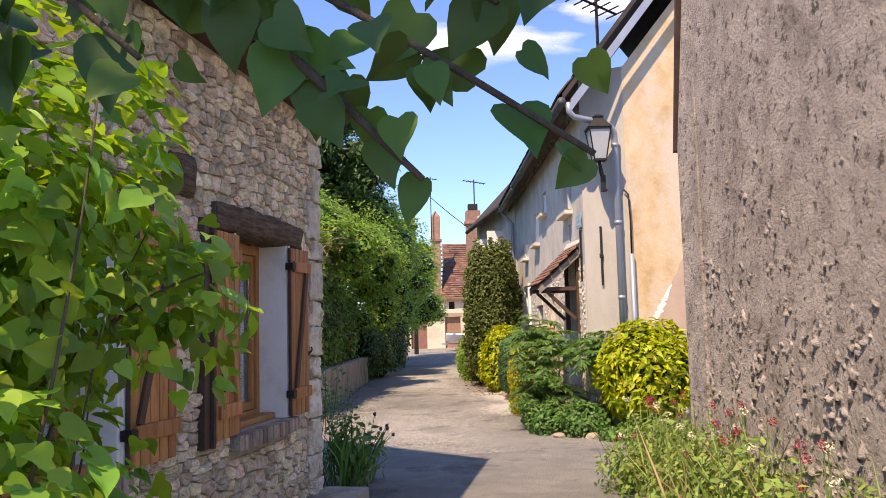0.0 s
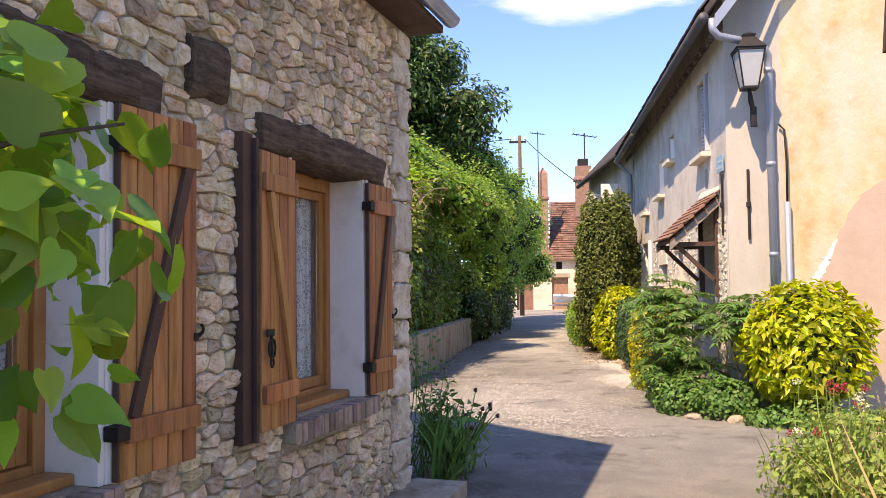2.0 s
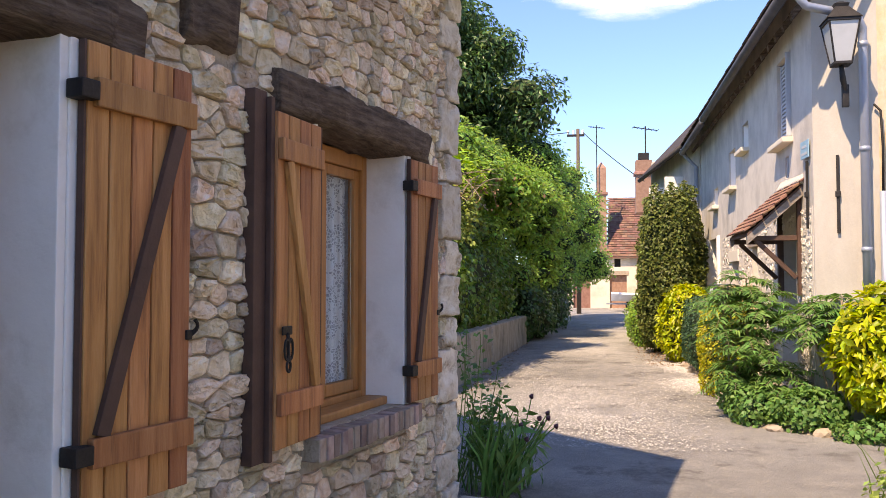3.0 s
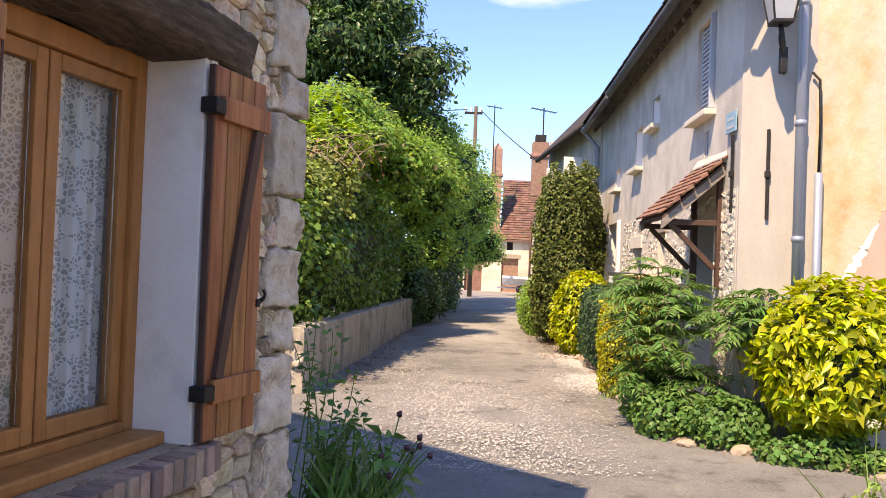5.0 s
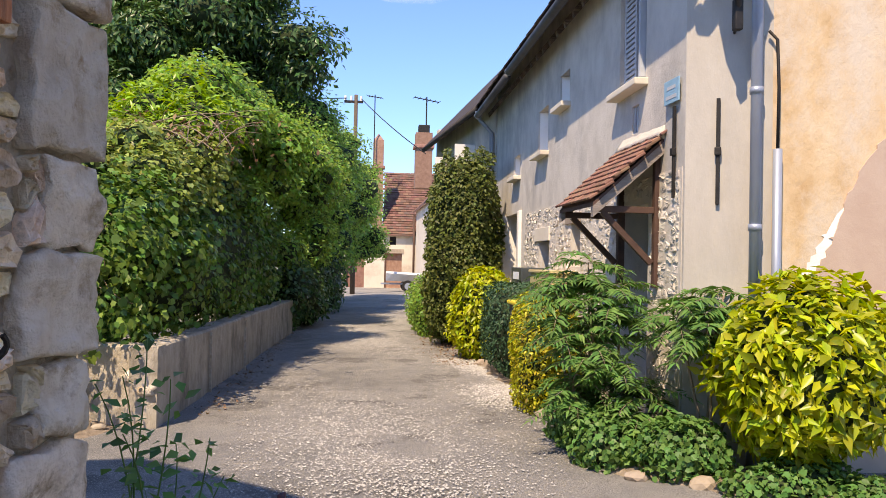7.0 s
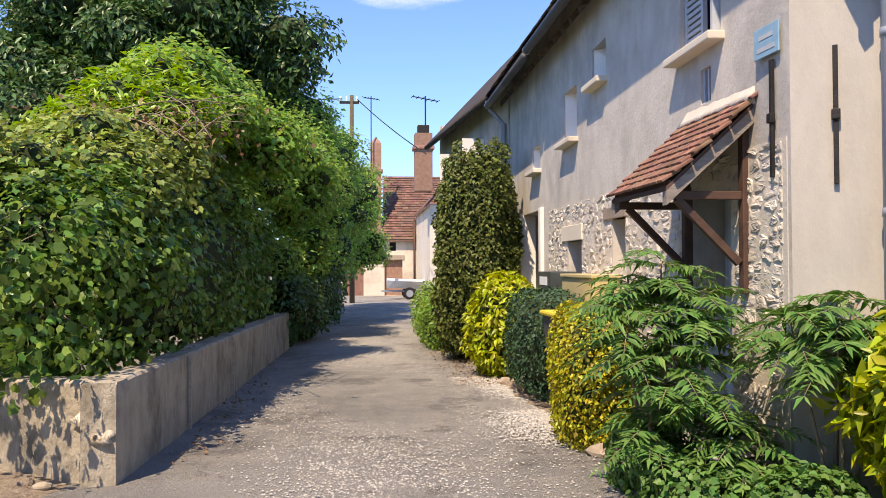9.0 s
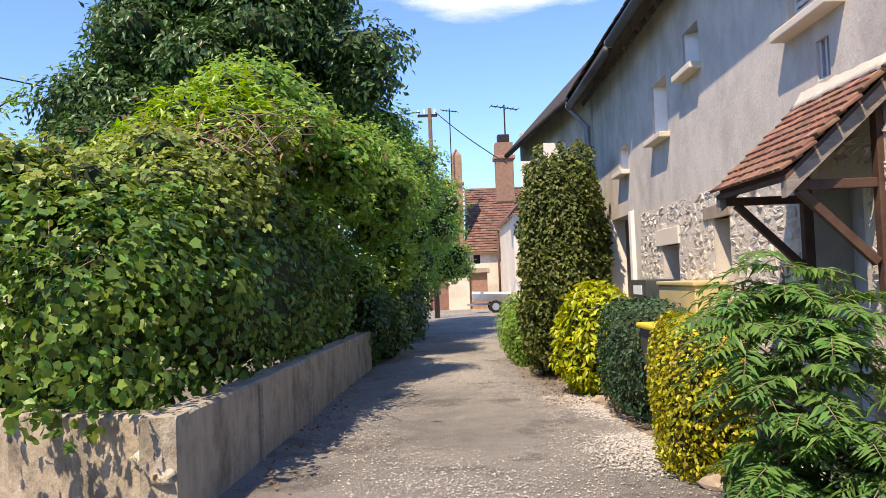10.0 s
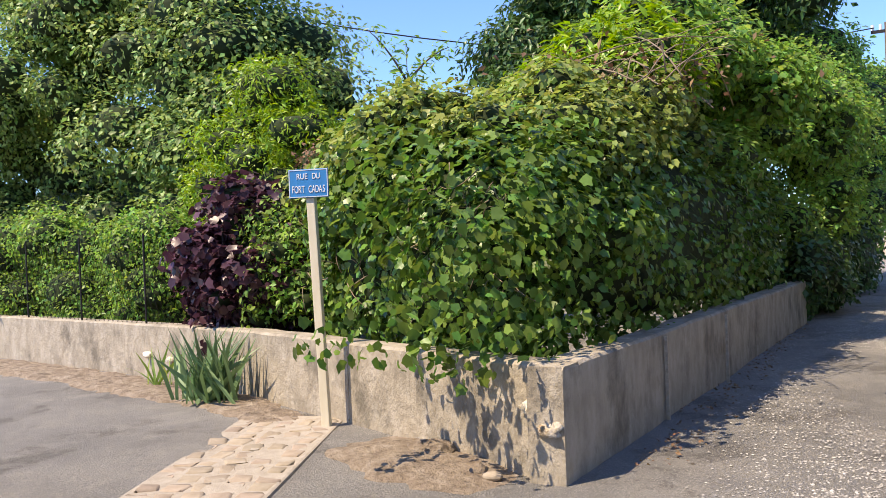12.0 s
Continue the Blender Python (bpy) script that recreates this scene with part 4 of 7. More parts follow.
    for k in range(24):
        y = 11.2 + k * 0.4
        x = 2.0 + (y - 10.6) * 0.0126
        part("rafter_end", solid([(x, y, REAVE - 0.12), (x + 0.35, y, REAVE + 0.30), (x + 0.35, y, REAVE + 0.20), (x + 0.02, y, REAVE - 0.2), (x, y + 0.08, REAVE - 0.12), (x + 0.35, y + 0.08, REAVE + 0.30), (x + 0.35, y + 0.08, REAVE + 0.20), (x + 0.02, y + 0.08, REAVE - 0.2)],
                                 [(0, 1, 2, 3), (7, 6, 5, 4), (0, 4, 5, 1), (1, 5, 6, 2), (2, 6, 7, 3), (3, 7, 4, 0)]), M_DARKWOOD, h)
    for y_0, y_1, drop in ((10.6, 17.3, 0.045), (17.45, 20.8, 0.10)):
        ends = [(1.86 + (y - 10.6) * 0.0107, y, REAVE - drop - 0.01 * k) for k, y in enumerate((y_0, y_1))]
        part("gutter", tubed(ends, 0.06, 10), M_GUTTER, h, "dark half-round gutter", True)
        part("gutter_end", tubed([ends[1], (ends[1][0], ends[1][1] + 0.03, ends[1][2])], 0.064, 10), M_ZINC, h, "pale zinc gutter end")
    r = np.random.default_rng(14)
    tile = None
    for row in range(3):
        for k in range(60):
            y = 10.64 + k * 0.171 + (row % 2) * 0.08
            m = Matrix.Translation((1.83 + (y - 10.6) * 0.0107 + row * 0.11, y, REAVE + 0.045 + row * 0.141 + r.uniform(-0.008, 0.008))) @ Matrix.Rotation(radians(-50 + r.uniform(-3, 3)), 4, "Y") @ Matrix.Rotation(radians(r.uniform(-3, 3)), 4, "Z")
            if tile is None:
                ob = part("roof_tile", boxed(0, 0.24, 0, 0.162, 0, 0.022, 0.005), M_ROOFTILE, h)
                tile = ob.data
                ob.matrix_basis = m
            else:
                piece("roof_tile", tile, h, m)
    part("chimney_pot", tubed([(3.1, 15.5, 5.6), (3.1, 15.5, 6.45)], [0.12, 0.10], 10), M_BRICK, h, "short red clay chimney pot", True)


facade_house()


def second_house():
    h = tagged(new("wall_second_house"), "further rendered house with white shutters in the lane", "house", kind="structure")
    P, Q = (1.80, 26.9), (2.34, 20.85)
    fl = math.dist(P, Q)
    front = new("facade")
    front.parent = h
    front.matrix_basis = along(*P, *Q)
    holes = [(3.6, 4.3, 2.9, 4.0), (1.3, 2.0, 2.9, 4.0), (2.2, 3.0, 0.05, 2.1)]
    part("wall", holed_wall(fl, -0.05, 4.84, 0.4, holes), M_GREY, front)
    for a, b, c, d in holes:
        part("window_pane", boxed(a, b, 0.2, 0.22, c, d), M_DARK, front)
        if c > 1:
            part("shutter", boxed(a - 0.5, a - 0.02, -0.05, -0.01, c, d, 0.006), M_WHITE, front, "white panelled shutter")
            part("shutter", boxed(b + 0.02, b + 0.04, -0.45, -0.01, c, d), M_WHITE, front, "white panelled shutter")
    part("end_wall", boxed(-0.3, -0.005, 0.0, 4, -0.05, 5.0), M_CREAM, front)
    part("roof", solid([(-0.2, -0.32, 4.48), (fl + 0.1, -0.32, 4.48), (fl + 0.1, 3.4, 8.4), (-0.2, 3.4, 8.4), (-0.2, -0.32, 4.58), (fl + 0.1, -0.32, 4.58), (fl + 0.1, 3.4, 8.5), (-0.2, 3.4, 8.5)],
                       [(0, 1, 2, 3), (4, 7, 6, 5), (0, 4, 5, 1), (1, 5, 6, 2), (2, 6, 7, 3), (3, 7, 4, 0)]), M_DARKROOF, front)
    part("gutter", tubed([(-0.2, -0.36, 4.46), (fl + 0.05, -0.36, 4.46)], 0.06, 8), M_DARKROOF, front, "", True)
    part("downpipe", tubed([(fl - 0.1, -0.36, 4.42), (fl - 0.1, -0.3, 4.25), (fl - 0.1, -0.06, 4.0), (fl - 0.1, -0.06, 0.02)], 0.045, 8), M_ZINC, front, "grey downpipe", True)


second_house()


def far_house():
    h = tagged(new("wall_far_house"), "cream house with a steep brown tiled roof at the lane's end", "house", kind="structure")
    Y = 49.0
    front = new("facade")
    front.parent = h
    front.matrix_basis = pose(-3.2, Y, 0)
    X = lambda x: x + 3.2
    holes = [(X(1.12), X(2.05), 0.0, 1.85), (X(-0.9), X(0.05), 0.0, 1.9), (X(1.38), X(1.72), 2.3, 2.75)]
    part("wall", holed_wall(10, -0.05, 2.9, 0.5, holes), M_CREAM, front)
    part("door", boxed(X(1.12), X(2.05), 0.18, 0.22, 0.0, 1.85), M_BRICK, front, "red-brown wooden door")
    part("door", boxed(X(-0.9), X(0.05), 0.18, 0.22, 0.0, 1.9), M_BRICK, front, "red-brown wooden door")
    part("window_pane", boxed(X(1.38), X(1.72), 0.18, 0.2, 2.3, 2.75), M_DARK, front)
    part("lintel", boxed(X(1.0), X(2.15), -0.03, 0.1, 1.85, 2.08), M_COBBLE, front)
    V, Fs = [], []
    r = np.random.default_rng(5)
    for row in range(26):
        f0, f1 = row / 26, (row + 1.25) / 26
        for k in range(20):
            x0 = 4.15 + k * 0.3 + (row % 2) * 0.15
            lift = 0.05 + r.uniform(0, 0.02)
            b = len(V)
            for x, f, e in ((x0, f0, lift), (x0 + 0.285, f0, lift), (x0 + 0.285, f1, 0.0), (x0, f1, 0.0)):
                V.append((x, -0.25 + 3.2 * f, 2.85 + 3.6 * f + e))
            Fs.append((b, b + 1, b + 2, b + 3))
    part("roof", solid([(4.15, -0.25, 2.78), (10.5, -0.25, 2.78), (10.5, 2.95, 6.38), (4.4, 2.95, 6.38), (4.15, -0.25, 2.84), (10.5, -0.25, 2.84), (10.5, 2.95, 6.44), (4.4, 2.95, 6.44)],
                       [(0, 1, 2, 3), (4, 7, 6, 5), (0, 4, 5, 1), (1, 5, 6, 2), (2, 6, 7, 3), (3, 7, 4, 0)]), M_TILE_FAR, front)
    ob = piece("roof_tiles", quick_mesh("roof_tiles", V, Fs, M_TILE_FAR), front, Matrix())
    ob["kind"] = "stuff"
    # darker wing at one side and cream wing at the other
    part("wing_wall", boxed(X(2.75), X(6), -8, -0.3, -0.05, 4.1), M_CREAM, front)
    part("wing_roof", solid([(X(2.6), -8.2, 4.0), (X(2.6), -0.2, 4.0), (X(5.5), -0.2, 7.2), (X(5.5), -8.2, 7.2), (X(2.6), -8.2, 4.1), (X(2.6), -0.2, 4.1), (X(5.5), -0.2, 7.3), (X(5.5), -8.2, 7.3)],
                            [(0, 1, 2, 3), (4, 7, 6, 5), (0, 4, 5, 1), (1, 5, 6, 2), (2, 6, 7, 3), (3, 7, 4, 0)]), M_TILE_FAR, front)
    part("downpipe", tubed([(X(2.65), -0.35, 3.9), (X(2.65), -0.35, 0)], 0.06, 8), M_BROWN, front, "", True)


far_house()

# ---- low concrete garden wall ----
def low_wall():
    h = tagged(new("wall_garden"), "low weathered concrete garden wall with exposed stones", "wall", kind="structure")
    line = [(-1.55, 21.8), (-1.97, 12.45), (-3.35, 13.05), (-5.85, 14.05), (-8.5, 14.72), (-14.0, 15.7)]
    tops = [0.66, 0.70, 0.68, 0.66, 0.63, 0.6]
    for k in range(5):
        (x0, y0), (x1, y1) = line[k], line[k + 1]
        L = math.dist(line[k], line[k + 1])
        n = max(2, int(L / 0.12))
        bm = bmesh.new()
        rows = []
        for i in range(n + 1):
            f = i / n
            t = tops[k] + (tops[k + 1] - tops[k]) * f
            col = []
            for d, z in ((0, -0.05), (0, 0.22), (0, 0.45), (0, t - 0.02), (0.02, t), (0.22, t), (0.24, t - 0.02), (0.24, -0.05)):
                p = Vector((L * f + (d * 0.40 if k == 1 and i == 0 else 0), d, z))
                j = noise.noise(Vector((x0 + L * f, k * 3.0, z * 2)) * 2.5) * 0.012 if 0 < i < n else 0
                col.append(bm.verts.new((p.x, p.y + j, p.z + (j * 0.6 if z > 0.4 else 0))))
            rows.append(col)
        for a, b in zip(rows, rows[1:]):
            for q in range(7):
                bm.faces.new((a[q], b[q], b[q + 1], a[q + 1]))
        bm.faces.new(rows[0])
        bm.faces.new(rows[-1][::-1])
        bmesh.ops.recalc_face_normals(bm, faces=bm.faces)
        w = part("wall", bm, M_CONCRETE, h)
        a = along(x0, y0, x1, y1)
        w.matrix_basis = a @ Matrix.Diagonal((1, -1, 1, 1))
    for x, y in ((-4.22, 13.40), (-1.72, 16.2), (-1.85, 14.4)):
        part('joint', boxed(-0.012, 0.012, -0.006, 0.02, 0.0, 0.66), M_MORTAR, h).matrix_basis = pose(x, y, 0, 0, 0, -22 if x < -3 else 87)
    r = np.random.default_rng(8)
    for x, y, z, s in ((-2.2, 12.53, 0.43, 0.085), (-2.07, 12.47, 0.32, 0.10), (-2.14, 12.51, 0.33, 0.07), (-7.9, 14.55, 0.28, 0.07), (-7.4, 14.44, 0.26, 0.07), (-6.6, 14.22, 0.1, 0.09)):
        bm = bmesh.new()
        bmesh.ops.create_icosphere(bm, subdivisions=2, radius=1)
        for v in bm.verts:
            v.co = Vector((v.co.x * s * 1.1, v.co.y * 0.05, v.co.z * s * 0.55)) * (1 + 0.8 * noise.noise(v.co * 2.2 + Vector((x * 9, 0, 0))))
        st = part("stone", bm, M_QUOIN, h, "", True)
        st.matrix_basis = pose(x, y, z, 0, 0, -23)


low_wall()



# ---- shrubs on the lane's other side ----
plant("golden_choisya", "round yellow-green shrub at the ochre gable", "shrub", (2.78, 10.42, 0), mat=L_YELLOW, shape=POINTED, size=0.125, seed=1,
      blobs=[dict(n=4200, centre=(2.78, 10.42, 0.80), radii=(0.62, 0.5, 0.62), lump=0.2)], droop=0.2, upward=0.5)
plant("golden_choisya", "yellow-green shrub in front of the dark hedge", "shrub", (1.66, 17.6, 0), mat=L_YELLOW, shape=POINTED, size=0.11, seed=2,
      blobs=[dict(n=3600, centre=(1.66, 17.6, 0.72), radii=(0.5, 0.55, 0.68))], upward=0.5)
plant("clipped_hedge", "small dark green clipped conifer hedge", "hedge", (1.85, 15.7, 0), mat=L_DARKHEDGE, shape=OVAL, size=0.05, seed=3,
      blobs=[dict(n=10000, centre=(1.87, 15.65, 0.66), radii=(0.46, 0.98, 0.55), p=5, lump=0.08, shell=0.15)])
plant("golden_hedge", "clipped gold-variegated euonymus hedge", "hedge", (1.65, 13.5, 0), mat=L_GOLD, shape=OVAL, size=0.047, seed=4,
      blobs=[dict(n=11000, centre=(1.66, 13.45, 0.56), radii=(0.32, 0.6, 0.58), p=4, lump=0.12, shell=0.2)])
plant("yew_column", "tall clipped rounded yew column by the facade", "topiary", (1.58, 19.6, 0), mat=L_YEW, shape=OVAL, size=0.075, seed=5,
      blobs=[dict(n=26000, centre=(1.58, 19.6, 1.72), radii=(0.68, 0.75, 1.62), p=2.7, lump=0.24, shell=0.25)])
plant("green_bush", "low leafy green bush at the foot of the yew", "shrub", (1.3, 22, 0), mat=L_HEDGE, shape=OVAL, size=0.08, seed=6,
      blobs=[dict(n=5000, centre=(1.25, 22.0, 0.5), radii=(0.45, 1.5, 0.6)), dict(n=3000, centre=(1.4, 25.0, 0.5), radii=(0.5, 1.5, 0.7))])

# ---- hedge on the garden wall ----
plant("creeper_hedge", "overgrown creeper hedge hanging over the garden wall", "hedge", (-2.6, 14, 0.0), mat=L_IVY, shape=LOBED, size=0.078, seed=10, floor=0.54, scatter=0.65, droop=0.9, upward=0.45, gaps=0.72,
      blobs=[dict(n=8500, centre=(-3.75, 14.15, 1.42), radii=(1.70, 0.52, 0.92), p=5, rz=-23, lump=0.20, shell=0.3, freq=7, core=0.74),
             dict(n=17000, centre=(-2.64, 16.95, 1.42), radii=(0.79, 4.55, 0.95), p=5, rz=-2.6, lump=0.20, shell=0.3, freq=9, core=0.74)]
      + clumps(26, (-3.8, 14.35, 1.65), (1.3, 0.65, 0.75), 0.32, 380, 61, -0.2) + clumps(30, (-2.68, 16.7, 1.7), (0.5, 3.8, 0.8), 0.34, 380, 62, -0.3))
plant("vine_thicket", "pale vine sprawling over the top of the hedge", "vine", (-3, 14.8, 1.8), mat=L_VINE, shape=LOBED, size=0.072, seed=11, floor=0.5, gaps=0.6,
      blobs=clumps(34, (-3.5, 14.65, 2.25), (1.3, 1.0, 0.5), 0.38, 330, 63, -0.1) + clumps(24, (-2.8, 16.4, 2.5), (0.6, 2.3, 0.5), 0.4, 330, 64, -0.1) + clumps(12, (-5.2, 15.1, 1.9), (0.9, 0.8, 0.4), 0.36, 300, 65, 0), upward=0.7)
plant("laurel_bush", "bright green laurel bush rising out of the hedge", "shrub", (-3, 17.2, 0.0), mat=L_LAUREL, shape=LONG, size=0.16, seed=12, floor=0.5,
      blobs=clumps(26, (-3.0, 17.0, 3.1), (0.85, 1.0, 0.8), 0.42, 260, 66, -0.4), upward=0.9, droop=-0.6)
plant("elder_bush", "large leafy elder thicket behind the garden wall", "shrub", (-3, 20, 0.0), mat=L_HEDGE, shape=OVAL, size=0.115, seed=13, floor=0.2, upward=0.7, gaps=0.3,
      blobs=clumps(40, (-2.8, 19.4, 3.0), (1.2, 1.9, 1.5), 0.55, 520, 67, -0.6) + clumps(50, (-2.3, 23.6, 2.75), (1.25, 2.7, 2.05), 0.62, 560, 68, -0.7)
      + clumps(46, (-1.8, 28.5, 3.2), (1.25, 2.8, 2.5), 0.68, 480, 69, -0.8) + clumps(40, (-1.2, 33, 3.4), (1.1, 2.6, 2.5), 0.66, 400, 70, -0.9) + clumps(32, (-0.45, 36.6, 3.2), (1.0, 1.8, 1.9), 0.55, 320, 71, -0.9) + clumps(8, (0.25, 37, 2.2), (0.4, 0.8, 0.5), 0.4, 220, 81, -0.9))
plant("dark_undergrowth", "dark leafy undergrowth at the lane's edge", "shrub", (-1.6, 23.5, 0.0), mat=L_TREE, shape=OVAL, size=0.12, seed=14,
      blobs=[dict(n=4500, centre=(-2.5, 21.6, 1.3), radii=(0.6, 1.3, 1.3), lump=0.3), dict(n=5000, centre=(-1.65, 23.8, 0.7), radii=(0.7, 2.2, 0.9), lump=0.35), dict(n=4000, centre=(-1.3, 29, 0.9), radii=(0.7, 3, 1.1), lump=0.35)])
plant("chestnut_tree", "big dark green chestnut tree behind the hedge", "tree", (-5.6, 28.0, 0.0), mat=L_TREE, shape=POINTED, size=0.21, seed=15, upward=0.5, droop=0.8,
      blobs=clumps(105, (-5.2, 28, 6.7), (3.7, 2.8, 3.7), 1.0, 680, 72, -0.7, 0.6) + clumps(34, (-7.6, 27.0, 5.0), (2.0, 1.8, 1.6), 0.9, 560, 73, -0.6, 0.6))
part("trunk", tubed([(0, 0, 0), (0.1, 0, 1.6), (0.0, 0.1, 4.5), (0.2, 0, 7.0)], [0.36, 0.28, 0.2, 0.08], 10), M_BARK, bpy.data.objects["chestnut_tree"], "", True)
plant("ivy_clad_tree", "tall dark ivy-clad trees behind the fence", "tree", (-12, 19, 0.0), mat=L_FARTREE, shape=OVAL, size=0.115, seed=16, upward=0.6,
      blobs=clumps(100, (-13.2, 18.9, 3.6), (4.6, 1.8, 4.2), 0.9, 640, 74, -0.95, 0.75) + clumps(24, (-16.5, 19.0, 6.0), (2.6, 1.4, 2.4), 0.9, 560, 84, -0.8, 0.6) + clumps(34, (-9.6, 18.2, 2.7), (1.3, 1.2, 2.4), 0.65, 480, 75, -0.9, 0.75))
part("trunk", tubed([(0, 0, 0), (-0.2, 0, 2.0), (-0.4, 0.1, 5.0)], [0.3, 0.22, 0.1], 10), M_BARK, bpy.data.objects["ivy_clad_tree"], "", True)
plant("light_green_bush", "light green feathery bush beside the trees", "shrub", (-7.9, 16.6, 0.0), mat=L_LAUREL, shape=LONG, size=0.095, seed=17,
      blobs=clumps(40, (-7.7, 16.8, 2.4), (1.1, 0.9, 1.35), 0.45, 420, 76, -0.8))
plant("purple_shrub", "dark purple-leaved shrub behind the low wall", "shrub", (-6.6, 14.9, 0.0), mat=L_PURPLE, shape=LOBED, size=0.11, seed=18, floor=0.3,
      blobs=clumps(40, (-6.6, 14.85, 1.25), (0.72, 0.45, 0.95), 0.33, 150, 77, -0.9))
plant("fence_shrubs", "mixed green shrubs grown through a wire fence", "shrub", (-10.5, 15.9, 0.0), mat=L_HEDGE, shape=OVAL, size=0.075, seed=19, floor=0.3,
      blobs=clumps(84, (-11.0, 16.0, 1.1), (3.2, 0.5, 0.85), 0.46, 300, 78, -0.95) + clumps(22, (-6.2, 15.0, 1.15), (0.9, 0.5, 0.8), 0.38, 260, 79, -0.9))
plant("withered_shrub", "half-withered brown climbing shrub behind the hedge", "shrub", (-6.1, 16.0, 0.0), mat=L_DRY, shape=OVAL, size=0.06, seed=20, floor=0.5,
      blobs=clumps(14, (-6.0, 15.9, 2.35), (0.6, 0.4, 0.4), 0.28, 130, 80, -0.6))
plant("back_hedge", "dense dark green hedge at the back of the garden", "hedge", (-12, 20.6, 0.0), mat=L_TREE, shape=OVAL, size=0.12, seed=21,
      blobs=[dict(n=14000, centre=(-12, 20.8, 1.6), radii=(7.5, 0.7, 2.4), p=4, lump=0.25, freq=8)])



# ---- windows and shutters of the stone house ----
def lace_material():
    m = bpy.data.materials.new("lace_curtain")
    m.use_nodes = True
    n, l = m.node_tree.nodes, m.node_tree.links
    n["Principled BSDF"].inputs["Base Color"].default_value = (0.82, 0.82, 0.80, 1)
    n["Principled BSDF"].inputs["Roughness"].default_value = 0.9
    co = n.new("ShaderNodeTexCoord")
    v = n.new("ShaderNodeTexVoronoi")
    v.inputs["Scale"].default_value = 12
    l.new(co.outputs["Object"], v.inputs["Vector"])
    v2 = n.new("ShaderNodeTexVoronoi")
    v2.feature, v2.inputs["Scale"].default_value = "DISTANCE_TO_EDGE", 55
    l.new(co.outputs["Object"], v2.inputs["Vector"])
    a = n.new("ShaderNodeMath")
    a.operation, a.inputs[1].default_value = "LESS_THAN", 0.42
    l.new(v.outputs["Distance"], a.inputs[0])
    b = n.new("ShaderNodeMath")
    b.operation, b.inputs[1].default_value = "LESS_THAN", 0.12
    l.new(v2.outputs["Distance"], b.inputs[0])
    c = n.new("ShaderNodeMath")
    c.operation = "MAXIMUM"
    l.new(a.outputs[0], c.inputs[0])
    l.new(b.outputs[0], c.inputs[1])
    f = n.new("ShaderNodeMapRange")
    f.inputs["To Min"].default_value, f.inputs["To Max"].default_value = 0.45, 0.97
    l.new(c.outputs[0], f.inputs["Value"])
    t = n.new("ShaderNodeBsdfTransparent")
    mx = n.new("ShaderNodeMixShader")
    l.new(f.outputs[0], mx.inputs[0])
    l.new(t.outputs[0], mx.inputs[1])
    l.new(n["Principled BSDF"].outputs[0], mx.inputs[2])
    l.new(mx.outputs[0], n["Material Output"].inputs["Surface"])
    return m


def glass_material():
    m = bpy.data.materials.new("window_glass")
    m.use_nodes = True
    b = m.node_tree.nodes["Principled BSDF"]
    b.inputs["Base Color"].default_value = (0.95, 0.97, 0.97, 1)
    b.inputs["Roughness"].default_value = 0.02
    b.inputs["Transmission Weight"].default_value = 1.0
    b.inputs["IOR"].default_value = 1.45
    return m


M_LACE, M_GLASS = lace_material(), glass_material()


